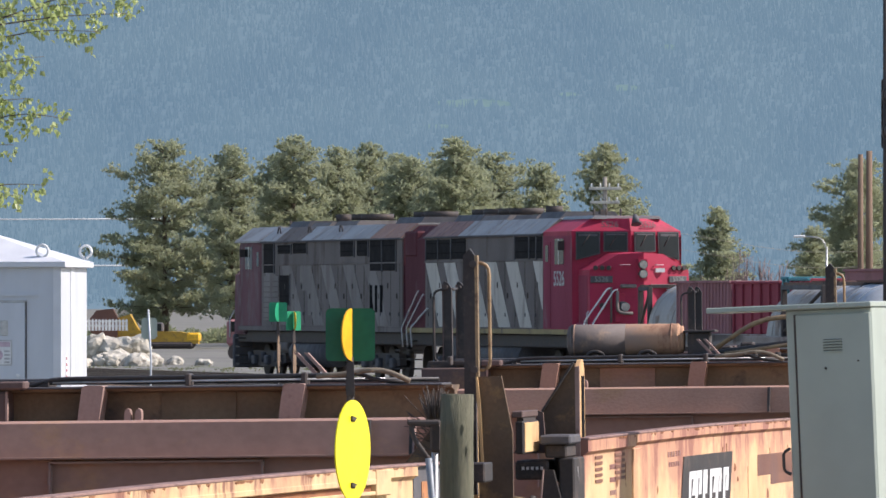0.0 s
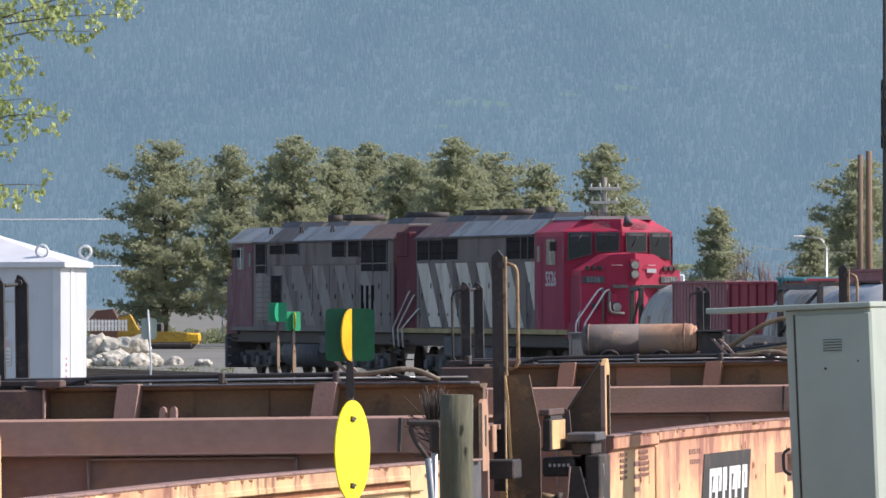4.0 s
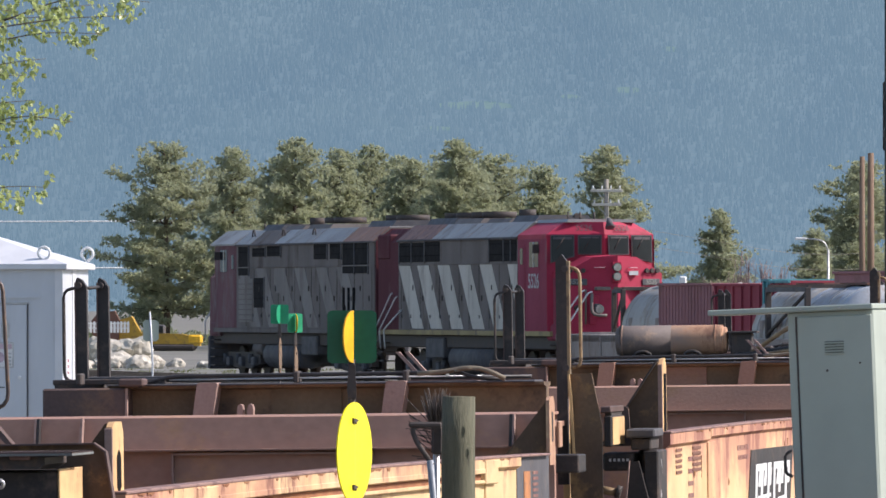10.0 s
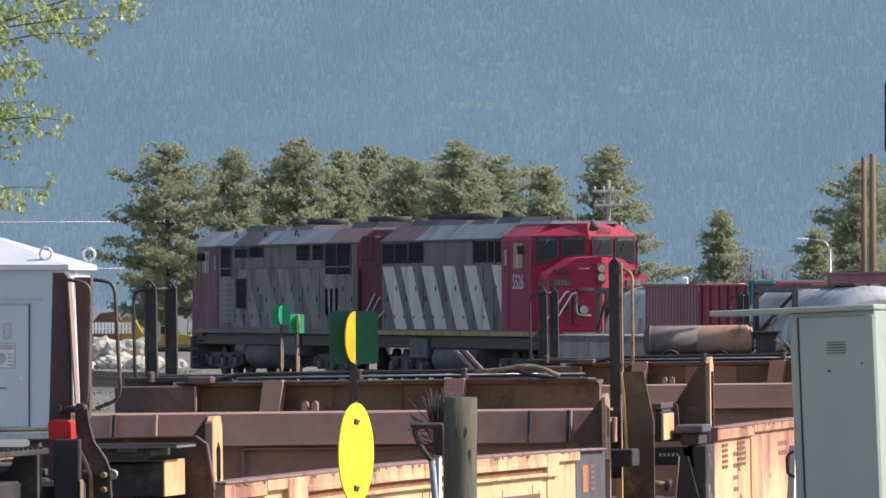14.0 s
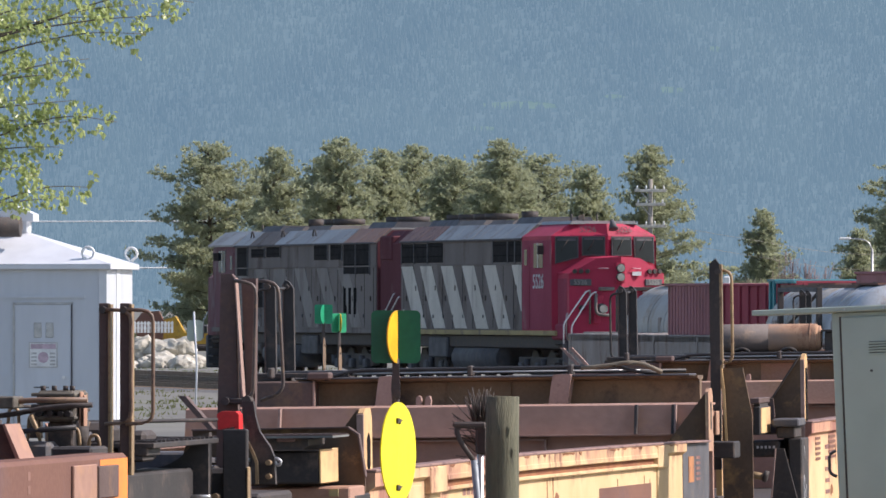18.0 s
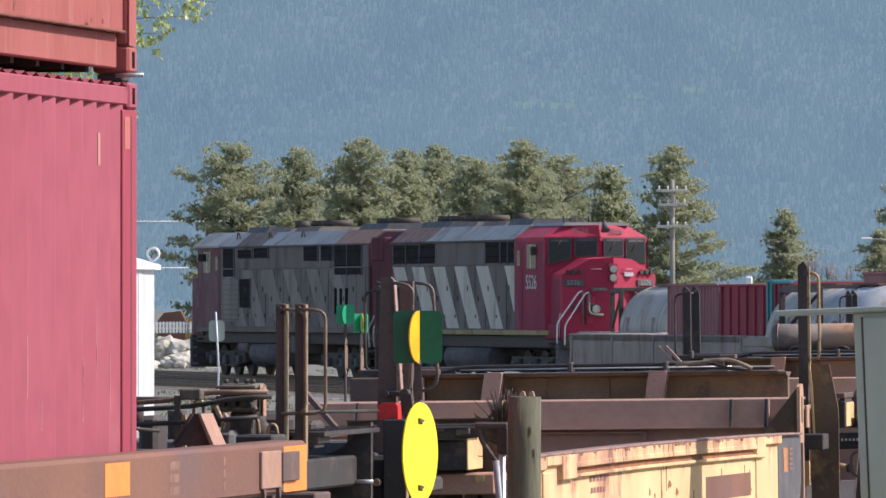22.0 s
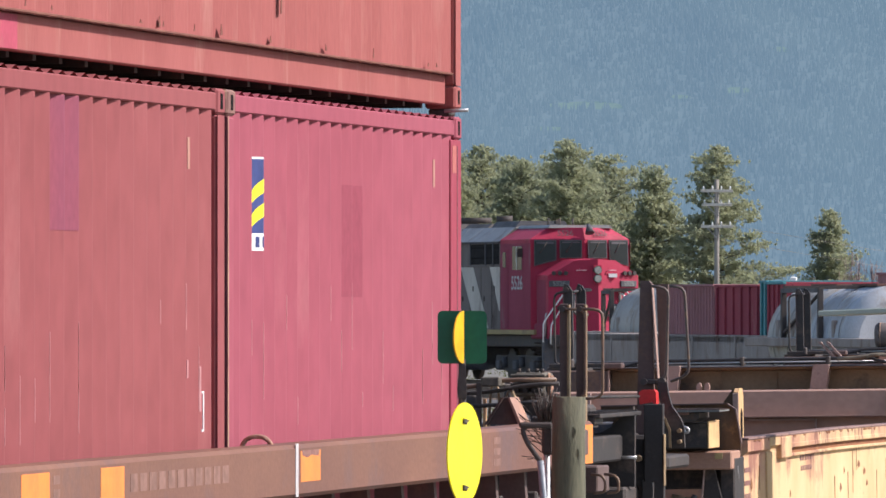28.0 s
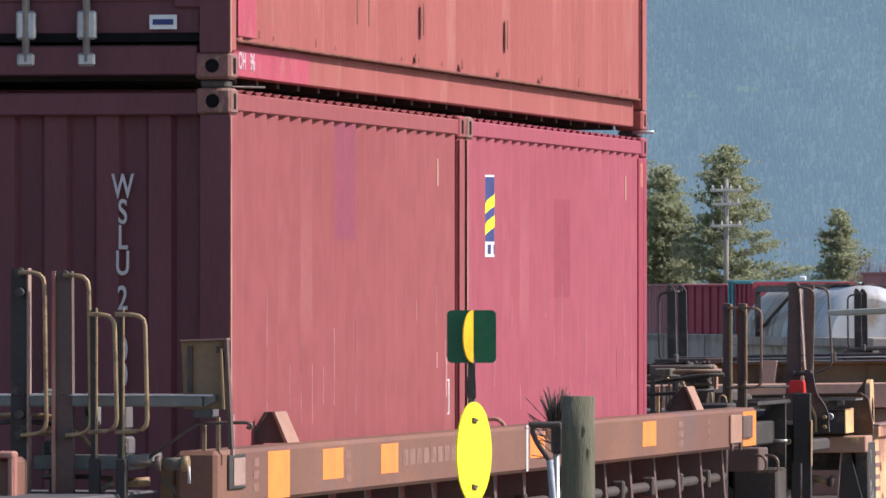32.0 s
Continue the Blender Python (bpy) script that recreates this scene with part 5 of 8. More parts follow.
for x in (-2.78, -2.32):
    part("strap_ring", T([(x - 0.06, -0.76, 1.46), (x - 0.05, -0.76, 1.51), (x + 0.03, -0.76, 1.53), (x + 0.1, -0.76, 1.5), (x + 0.1, -0.76, 1.45)], 0.014, 6, 0.05), M["black"], car_c)
    part("strap_bolt", C((x + 0.02, -0.8, 1.47), (x + 0.02, -0.7, 1.47), 0.03, 8), M["black"], car_c)
part("reservoir_foot", B(-3.1, -1.9, -0.9, -0.4, 1.42, 1.47, 0.01), M["black"], car_c)
part("reservoir_post", B(-1.95, -1.75, -0.7, -0.5, 1.42, 1.68, 0.01), M["black"], car_c)
part("pipe", T([(-1.75, -0.8, 1.5), (-1.3, -0.8, 1.8), (-0.6, -0.8, 1.82), (0.3, -0.8, 1.84)], 0.022, 8, 0.2), M["tube"], car_c)
part("pipe", T([(-1.9, -0.9, 1.47), (-0.9, -0.9, 1.6), (-0.2, -0.9, 1.8)], 0.025, 8, 0.2), M["hose"], car_c)
part("pipe", T([(-1.6, -1.0, 1.49), (-0.3, -1.0, 1.66)], 0.016, 8), M["tube"], car_c)
part("pipe", T([(-3.3, -1.0, 1.47), (-1.5, -1.0, 1.47), (-0.7, -1.0, 1.48), (-0.55, -1.0, 1.42)], 0.014, 8, 0.1), M["black"], car_c)
for x in (-1.35, -1.15, -0.85, -0.7):
    part("pipe_union", C((x, -1.02, 1.475), (x + 0.05, -1.02, 1.475), 0.026, 8), M["black"], car_c)
for k, x in enumerate((-1.7, -1.5, -1.05, -0.75)):
    part("valve_body", B(x, x + 0.12, -0.5, -0.3, 1.44, 1.56 + 0.03 * (k % 2), 0.015), M["black"], car_c)
part("reservoir_shelf", B(-1.98, -1.7, -0.75, -0.45, 1.68, 1.7, 0.004), M["black"], car_c)
WELL = (-2.0, 17.0)
rides(car_a, 35.55, WELL, turned(15, 1.2))
rides(car_b, 55.2, WELL, turned(8, 1.0, 0.0))
rides(car_c, 79.5, WELL, turned(0, 0.5, -0.42))


# loaded car
lc = thing("well_car", Matrix.Identity(4), "brown well car carrying red containers", "well car", "well cars of the moving train")
part("side_sill", B(0.1, 0.28, 8.2, 24.6, 1.08, 1.32, 0.018), M["sill"], lc, "weathered brown box sill with orange reflectors")
part("side_sill", B(-3.4, -3.18, 8.2, 24.7, 1.08, 1.32, 0.018), M["sill"], lc)
part("lower_chord", B(0.02, 0.28, 9.2, 24.2, 0.28, 0.46, 0.015), M["sill"], lc)
part("lower_chord", B(-3.4, -3.15, 9.2, 24.2, 0.28, 0.46, 0.015), M["sill"], lc)
for k in range(17):
    y = 9.6 + k * 0.9
    part("side_rib", P([(0.02, 0.44), (0.2, 0.44), (0.15, 1.09), (0.02, 1.09)], "y", y, y + 0.07), M["dark_brown"], lc)
for z in (0.66, 0.9):
    part("brake_pipe", C((0.12, 10.3, z), (0.12, 24.3, z), 0.03, 8), M["black"], lc)
    for k in range(12):
        part("pipe_clip", B(0.1, 0.17, 11.3 + k * 1.1, 11.36 + k * 1.1, z - 0.05, z + 0.06, 0.01), M["black"], lc)
part("well_floor", B(-3.2, 0.05, 10.0, 24.4, 0.28, 0.33), M["black"], lc)
for y0, y1 in ((9.32, 9.82), (10.6, 11.1), (12.05, 12.5), (16.28, 16.75), (20.08, 20.58), (24.02, 24.59)):
    full = y0 in (9.32, 24.02)
    part("reflector", B(0.2785, 0.2815, y0, y1, 1.09 if full else 1.15, 1.3 if full else 1.29), M["orange"], lc)
for y, n, w in ((11.17, 3, 0.12), (12.62, 11, 0.14), (9.0, 3, 0.12), (21.42, 3, 0.2), (22.6, 3, 0.05)):
    for k in range(n):
        part("marking", B(0.279, 0.2812, y + k * w * (1.35 if n > 3 else 0.0), y + w + k * w * (1.35 if n > 3 else 0.0), 1.13 + (0.05 if n > 3 else 0.055 * k), (1.255 if n > 3 else 1.165 + 0.055 * k)), M["faint"], lc)
part("seam", B(0.28, 0.2825, 16.16, 16.22, 1.085, 1.325), M["letter"], lc)
part("hinge_plate", B(0.28, 0.295, 23.44, 23.9, 1.115, 1.285, 0.004), M["brown"], lc)
part("hinge_plate", B(0.28, 0.3, 23.92, 24.32, 1.14, 1.275, 0.004), M["dark_brown"], lc)
for y in (23.48, 23.84):
    part("hinge_tab", P([(y, 1.115), (y + 0.06, 1.115), (y + 0.045, 1.07), (y + 0.015, 1.07)], "x", 0.28, 0.295), M["dark_brown"], lc)
part("tag", B(0.28, 0.287, 23.78, 23.86, 1.16, 1.22), M["letter"], lc)
hp = part("hinge_plate", B(0.28, 0.292, 8.42, 8.78, 1.15, 1.3, 0.004), M["sideblack"], lc)
part("hinge_face", B(0.292, 0.296, 8.5, 8.75, 1.165, 1.285, 0.003), M["bracket"], hp)
for y in (10.5, 23.1):
    # front and left cheek coloured darker, right cheek lighter, as sunlight falls on them
    gl = part("guide_lug", P([(-0.06, 1.318), (0.125, 1.318), (0.068, 1.46), (0.03, 1.46)], "y", y + 0.03, y + 0.06), M["dark_brown"], lc, "triangular brown container guide")
    part("lug_cheek", P([(0.03, 1.46), (0.042, 1.46), (-0.045, 1.318), (-0.06, 1.318)], "y", y, y + 0.28), M["dark_brown"], gl)
    part("lug_cheek", P([(0.065, 1.46), (0.077, 1.46), (0.139, 1.318), (0.122, 1.318)], "y", y, y + 0.28), M["brown"], gl)
part("torn_edge", P([(16.3, 1.292), (16.73, 1.292), (16.7, 1.262), (16.55, 1.27), (16.42, 1.258), (16.32, 1.27)], "x", 0.2812, 0.2822), M["casting"], lc)
part("pipe_saddle", T([(0.02, 16.2, 1.29), (0.035, 16.2, 1.335), (0.07, 16.2, 1.355), (0.12, 16.2, 1.357), (0.155, 16.2, 1.335), (0.17, 16.2, 1.29)], 0.011, 8, 0.03), M["brown"], lc)
# front platform gear
kept = set(lc.children)
part("platform", B(-3.1, -0.05, 24.6, 27.6, 1.1, 1.15, 0.01), M["darkgrey"], lc)
part("platform_edge", B(-0.1, 0.1, 25.0, 27.3, 1.05, 1.2, 0.012), M["sideblack"], lc)
part("valve", B(-0.32, -0.02, 25.9, 26.2, 1.24, 1.42, 0.03), M["black"], lc)
part("valve", B(-0.1, 0.02, 26.2, 26.4, 1.24, 1.38, 0.02), M["black"], lc)
for z, x0 in ((1.6, -1.1),):
    part("pipe", T([(x0, 25.4, z - 0.12), (x0 + 0.35, 25.45, z - 0.1), (-0.3, 25.6, z - 0.1), (-0.15, 25.9, z - 0.12)], 0.008, 8, 0.1), M["black"], lc)
for k in range(5):
    part("fitting", C((-0.9 + k * 0.2, 25.6, 1.3 + 0.06 * (k % 2)), (-0.9 + k * 0.2, 25.6, 1.44 + 0.05 * (k % 2)), 0.03 + 0.008 * (k % 3), 8), M["black"], lc)
part("junction_box", B(-0.75, -0.62, 25.2, 25.3, 1.44, 1.54, 0.01), M["rust_top"], lc)
part("step", B(0.02, 0.2, 24.75, 25.0, 1.28, 1.34, 0.01), M["sideblack"], lc)
part("brake_plate", P([(-0.02, 0.85), (0.12, 0.85), (0.12, 1.36), (0.02, 1.33), (-0.02, 1.2)], "y", 26.9, 26.95), M["black"], lc)
for y, x0, x1, z0, z1 in ((27.5, -0.2, 0.2, 0.98, 1.06), (26.6, -0.15, 0.14, 0.6, 0.9), (28.7, -0.3, 0.0, 0.9, 1.0)):
    part("frame_block", B(x0, x1, y, y + 0.6, z0, z1, 0.015), M["black"], lc)
part("deck_plate", B(-2.9, -0.35, 27.3, 29.3, 1.17, 1.2, 0.006), M["darkgrey"], lc)
part("end_gusset", P([(-0.35, 1.2), (-0.2, 1.2), (-0.35, 1.42)], "y", 25.9, 25.95), M["brown"], lc)
rc = random.Random(21)
for k in range(14):
    x, y, z = rc.uniform(-1.7, -0.25), rc.uniform(25.0, 26.6), 1.15
    h = rc.uniform(0.08, 0.3)
    part("valve_body", B(x, x + rc.uniform(0.08, 0.25), y, y + 0.2, z, z + h, 0.02), M[rc.choice(("black", "darkgrey", "olive"))], lc)
for k in range(3):
    x, z = rc.uniform(-1.8, -0.9), rc.uniform(1.22, 1.45)
    part("pipe", T([(x, 25.0, z), (x + 0.4, 25.1, z + rc.uniform(-0.05, 0.1)), (x + rc.uniform(0.7, 1.3), 25.3, z + rc.uniform(-0.08, 0.08))], rc.uniform(0.006, 0.01), 6, 0.15), M[rc.choice(("black", "black", "hose"))], lc)
for k in range(5):
    part("cable_loop", T([(-0.35 + k * 0.09, 25.3, 1.15), (-0.33 + k * 0.09, 25.3, 1.5 - 0.03 * k), (-0.29 + k * 0.09, 25.3, 1.5 - 0.03 * k), (-0.27 + k * 0.09, 25.3, 1.15)], 0.008, 6, 0.03), M["tube"], lc)
part("cross_member", B(-3.0, -0.1, 24.7, 24.9, 1.15, 1.27, 0.01), M["black"], lc)
part("cross_member", B(-3.0, -0.05, 27.2, 27.5, 1.12, 1.26, 0.01), M["darkgrey"], lc)
for o in set(lc.children) - kept:  # the gear stands forward of the sill
    o.data.transform(Matrix.Translation((-0.12, 24.6 - 24.6 * 1.4, 0)) @ Matrix.Diagonal((1, 1.4, 1, 1)))
# hand brake and rails of the front platform
kept = set(lc.children)
for x, w in ((-0.094, 0.046), (0.0, 0.046)):
    part("rail_post", B(x - w / 2, x + w / 2, 25.9, 25.93, 1.2, 1.955, 0.004), M["dark_brown"], lc, "dark post with a tan strip for its sunlit edge")
    # sunlit right edge of the post, painted as a tan strip
    part("rail_post_edge", B(x + w / 2, x + w / 2 + 0.011, 25.88, 25.94, 1.2, 1.95), M["tube"], lc)
    part("rail_bolt", C((x, 25.86, 1.925), (x, 25.9, 1.925), 0.016, 8), M["black"], lc)
    xr = 0.034 if x < -0.05 else 0.132
    part("handrail", T([(x, 25.87, 1.927), (xr, 25.87, 1.922), (xr, 25.87, 1.43), (x + 0.01, 25.87, 1.425)], 0.0085, 8, 0.05), M["rail_brown"], lc)
part("gear_plate", P([(0.05, 1.32), (-0.03, 1.3), (-0.086, 1.245), (-0.14, 1.215), (-0.195, 1.2), (-0.195, 0.9), (0.05, 0.9)], "y", 27.55, 27.6), M["sideblack"], lc, "black gear plate with a curved shoulder")
part("pin", C((-0.02, 27.5, 1.07), (0.07, 27.5, 1.07), 0.01, 8), M["steel"], lc)
part("corner_box", B(-0.025, 0.227, 25.1, 25.5, 0.916, 1.063, 0.008), M["dark_brown"], lc, "mauve-brown box under the platform")
part("corner_leg", B(-0.025, 0.036, 25.05, 25.1, 0.5, 1.06, 0.006), M["dark_brown"], lc)
for dx in (0.0, 0.075):
    part("grab_iron", T([(0.2 + dx, 25.05, 1.02), (0.26 + dx, 25.0, 1.016), (0.284 + dx, 25.0, 0.99), (0.284 + dx, 25.0, 0.925), (0.22 + dx, 25.0, 0.917)], 0.009, 6, 0.02), M["rail_brown"], lc)
part("tie_rod", C((-0.43, 27.0, 1.416), (0.02, 27.9, 1.417), 0.009, 8), M["sideblack"], lc)
part("tapered_stanchion", P([(-0.075, 1.1), (0.04, 1.1), (0.014, 2.074), (0.0, 2.09), (-0.05, 2.09)], "y", 28.2, 28.26), M["dark_brown"], lc, "tapered dark brown stanchion of the hand brake")
part("stanchion_edge", P([(0.053, 1.52), (0.06, 1.52), (0.024, 2.07), (0.018, 2.07)], "y", 28.17, 28.24), M["bracket"], lc)
part("brake_plate", P([(0.062, 1.46), (0.1, 1.46), (0.105, 2.07), (0.034, 2.07)], "y", 28.26, 28.31), M["dark_brown"], lc, "brown tapered brake plate")
part("handrail", T([(0.02, 28.16, 2.06), (0.124, 28.16, 2.045), (0.11, 28.16, 1.52), (0.05, 28.16, 1.5)], 0.0085, 8, 0.05), M["rail_dark"], lc)
part("handrail", T([(0.09, 28.4, 2.06), (0.183, 28.4, 2.05), (0.21, 28.4, 1.54), (0.1, 28.4, 1.5)], 0.0085, 8, 0.05), M["rail_dark"], lc)
part("pivot_bolt", C((-0.02, 28.14, 1.5), (-0.02, 28.2, 1.5), 0.02, 8), M["black"], lc)
part("pivot_bolt", C((0.085, 28.12, 1.505), (0.085, 28.2, 1.505), 0.022, 8), M["black"], lc)
part("link_bar", B(-0.03, 0.1, 28.16, 28.19, 1.485, 1.515, 0.006), M["black"], lc)
part("brake_arm", P([(0.07, 1.5), (0.125, 1.5), (0.135, 1.43), (0.155, 1.36), (0.205, 1.29), (0.225, 1.24), (0.231, 1.117), (0.154, 1.117), (0.151, 1.22), (0.13, 1.27), (0.1, 1.33), (0.08, 1.4)], "y", 28.08, 28.12), M["sideblack"], lc, "curved black brake arm")
part("arm_edge", P([(0.1, 1.33), (0.13, 1.27), (0.151, 1.22), (0.154, 1.117), (0.14, 1.117), (0.138, 1.215), (0.118, 1.265), (0.09, 1.325)], "y", 28.06, 28.09), M["tube"], lc)
for z in (1.217, 1.153):
    part("arm_bolt", C((0.204, 28.03, z), (0.204, 28.08, z), 0.013, 8), M["tube"], lc)
part("brake_handle", P([(-0.015, 1.37), (-0.02, 1.44), (0.0, 1.455), (0.07, 1.455), (0.082, 1.44), (0.084, 1.33), (0.066, 1.33), (0.062, 1.385)], "y", 27.95, 28.05), M["handle_red"], lc, "red brake release handle")
part("brake_plate", B(0.026, 0.14, 27.85, 27.9, 0.92, 1.375, 0.006), M["sideblack"], lc)
for x in (0.013, 0.085):
    part("brake_leg", B(x, x + 0.06, 27.85, 27.9, 0.5, 0.93, 0.005), M["sideblack"], lc)
part("plate_edge", B(0.14, 0.148, 27.84, 27.9, 0.9, 1.2, 0.003), M["tube"], lc)
part("gear_block", B(-0.4, 0.06, 27.9, 28.4, 0.75, 1.19, 0.02), M["sideblack"], lc)
for o in set(lc.children) - kept:
    if min(v[1] for v in o.bound_box) > 27.7:
        o.location.x = 0.032
part("walk_grating", B(-0.3, 0.05, 26.3, 27.8, 1.31, 1.335, 0.004), M["sideblack"], lc)
for k in range(14):
    part("grating_bar", B(-0.3, 0.05, 26.35 + 0.1 * k, 26.37 + 0.1 * k, 1.335, 1.343), M["black"], lc)
part("step", B(-0.114, 0.018, 26.3, 26.6, 1.275, 1.33, 0.006), M["sideblack"], lc)
part("step_rib", B(-0.1, 0.0, 26.3, 26.55, 1.255, 1.275, 0.004), M["black"], lc)
for x, z in ((-0.06, 1.12), (0.03, 1.06)):
    part("frame_bolt", C((x, 27.8, z), (x, 27.86, z), 0.02, 8), M["tube"], lc)
part("eye_bolt", T([(0.235, 28.1, 1.235), (0.27, 28.1, 1.235), (0.285, 28.1, 1.225), (0.28, 28.1, 1.205), (0.262, 28.1, 1.205), (0.258, 28.1, 1.225)], 0.008, 8, 0.012), M["steel"], lc)
part("pipe", T([(-0.9, 25.2, 1.47), (-0.47, 25.2, 1.498), (-0.335, 25.2, 1.535), (-0.02, 25.2, 1.537)], 0.0125, 8, 0.1), M["rail_brown"], lc)
part("pipe", T([(-0.9, 25.3, 1.44), (-0.38, 25.3, 1.469), (-0.215, 25.3, 1.506), (-0.02, 25.3, 1.514)], 0.012, 8, 0.1), M["black"], lc)
part("pipe", T([(-0.7, 25.1, 1.38), (-0.3, 25.1, 1.4), (-0.05, 25.1, 1.42)], 0.012, 8, 0.1), M["hose"], lc)
part("release_lever", C((-0.25, 25.1, 1.47), (-0.21, 25.1, 1.38), 0.011, 6), M["tube"], lc)
vb = part("control_valve", B(-0.2, -0.03, 25.4, 25.7, 1.44, 1.575, 0.014), M["valve_tan"], lc, "grimy tan control valve block")
for z in (1.45, 1.5, 1.55):
    part("valve_flange", B(-0.215, -0.02, 25.36, 25.42, z, z + 0.016, 0.004), M["valve_tan"], vb)
for x in (-0.18, -0.13, -0.08, -0.05):
    part("valve_bolt", C((x, 25.45, 1.575), (x, 25.45, 1.596), 0.012, 6), M["black"], vb)
    part("valve_port", C((x, 25.34, 1.475), (x, 25.4, 1.475), 0.014, 8), M["sideblack"], vb)
    part("valve_port", C((x + 0.02, 25.34, 1.53), (x + 0.02, 25.4, 1.53), 0.01, 8), M["sideblack"], vb)
part("valve_leg", B(-0.17, -0.06, 25.5, 25.6, 1.2, 1.44, 0.008), M["sideblack"], vb)
for k in range(2):
    part("valve_fin", B(-0.02 + 0.016 * k, -0.014 + 0.016 * k, 25.45, 25.52, 1.42, 1.57 - 0.014 * k, 0.002), M["worn_post"], vb)
vb.location.x = -0.09
part("bracket_box", B(-0.425, -0.323, 25.1, 25.3, 1.5, 1.552, 0.006), M["valve_tan"], lc)
part("bracket_leg", B(-0.413, -0.396, 25.1, 25.13, 1.2, 1.43), M["post_paint"], lc)
part("bracket_leg", B(-0.45, -0.425, 25.1, 25.13, 1.2, 1.52), M["black"], lc)
# rear platform gear
part("rear_platform", B(-3.1, -0.1, 4.0, 8.8, 1.1, 1.14, 0.01), M["darkgrey"], lc)
part("end_sheet", B(0.0, 0.2, 8.75, 8.85, 0.9, 1.31, 0.01), M["brown"], lc)
part("rear_grating", B(-0.7, 0.235, 8.1, 8.25, 1.51, 1.556, 0.006), M["step_grey"], lc, "grey grating step")
part("grating_end", P([(0.24, 1.51), (0.29, 1.535), (0.29, 1.563), (0.24, 1.558)], "y", 8.12, 8.25), M["step_grey"], lc)
part("grating_top", B(-0.7, 0.28, 8.1, 8.25, 1.556, 1.564), M["letter"], lc)
part("grating_bracket", B(0.185, 0.27, 8.15, 8.3, 1.463, 1.51, 0.006), M["darkgrey"], lc)
for x0, x1, z1, mm, e0, e1 in ((-0.601, -0.528, 2.103, "sideblack", -0.528, -0.521), (-0.403, -0.334, 2.091, "dark_brown", -0.419, -0.403)):
    part("rail_post", P([(x0, 0.6), (x1 + 0.01, 0.6), (x1, z1), (x0, z1)], "y", 8.1, 8.15), M[mm], lc, "dark flat-bar post with a pale strip for its lit edge")
    # lit edge of the dark post, painted as a paler strip
    part("rail_post_edge", B(e0, e1, 8.09, 8.15, 0.8, z1), M["edge_rust" if mm == "dark_brown" else "bracket"], lc)
    xb = (x0 + x1) / 2 + 0.01
    part("handrail", T([(xb, 8.05, z1 - 0.016), (x1 + 0.086, 8.05, z1 - 0.022), (x1 + 0.096, 8.05, 1.4), (xb + 0.01, 8.05, 1.388)], 0.0095, 8, 0.05), M["tube"], lc)
    for z in (z1 - 0.016, 1.39) + ((2.0, 1.477) if mm == "sideblack" else ()):
        part("rail_bolt", C((xb, 8.05, z), (xb, 8.1, z), 0.019, 8), M["black"], lc)
for x, xr, xd in ((-0.212, -0.118, -0.238), (-0.095, 0.015, -0.118)):
    # lit face painted tan, the side behind it black
    part("rail_post", B(x - 0.005, x + 0.005, 8.035, 8.05, 1.28, 1.933, 0.003), M["tube"], lc, "flat-bar post, tan on its lit face")
    part("rail_post_side", B(x - 0.024, x - 0.005, 8.037, 8.05, 1.28, 1.925), M["sideblack"], lc)
    part("post_foot", B(xd, x + 0.018, 8.0, 8.06, 0.6, 1.29, 0.004), M["sideblack"], lc)
    part("handrail", T([(x - 0.02, 7.97, 1.907), (xr, 7.97, 1.902), (xr + 0.012, 7.97, 1.412), (x - 0.02, 7.97, 1.402)], 0.0095, 8, 0.05), M["tube"], lc)
part("guard_plate", P([(0.135, 1.791), (0.322, 1.797), (0.325, 1.5), (0.148, 1.5)], "y", 8.15, 8.18), M["olive"], lc, "olive guard plate with slots")
part("guard_edge", P([(0.326, 1.797), (0.338, 1.798), (0.362, 1.33), (0.345, 1.33)], "y", 8.13, 8.18), M["dark_brown"], lc)
part("guard_rim", P([(0.135, 1.791), (0.341, 1.798), (0.341, 1.804), (0.135, 1.797)], "y", 8.12, 8.19), M["bracket"], lc)
part("guard_strip", P([(0.312, 1.76), (0.32, 1.76), (0.332, 1.5), (0.322, 1.5)], "y", 8.11, 8.15), M["tube"], lc)
for x, z0 in ((0.167, 1.57), (0.292, 1.74)):
    part("slot", B(x, x + 0.02, 8.135, 8.15, z0, 1.77), M["black"], lc)
part("lever", T([(-0.055, 8.2, 1.265), (0.198, 8.2, 1.438), (0.415, 8.2, 1.443), (0.436, 8.2, 1.432), (0.428, 8.2, 1.415), (0.412, 8.2, 1.425)], 0.0075, 8, 0.015), M["rail_dark"], lc)
for x, z0, z1, mm in ((0.195, 1.3, 1.438, "tube"), (0.256, 1.3, 1.463, "tube"), (0.318, 1.3, 1.475, "bracket")):
    part("strut", B(x, x + 0.014, 8.3, 8.33, z0, z1), M[mm], lc)
part("brass_valve", C((0.085, 8.0, 1.268), (0.2, 8.0, 1.27), 0.027, 10), M["valve_tan"], lc)
part("valve_pipe", C((-0.06, 8.0, 1.268), (0.09, 8.0, 1.27), 0.011, 8), M["rail_dark"], lc)
part("valve_ring", C((0.06, 7.98, 1.27), (0.085, 7.98, 1.27), 0.034, 10), M["rail_dark"], lc)
part("valve_ring", C((0.175, 7.98, 1.27), (0.205, 7.98, 1.27), 0.034, 10), M["tube"], lc)
part("valve_stem", C((0.204, 7.98, 1.26), (0.206, 7.98, 1.185), 0.007, 6), M["letter"], lc)
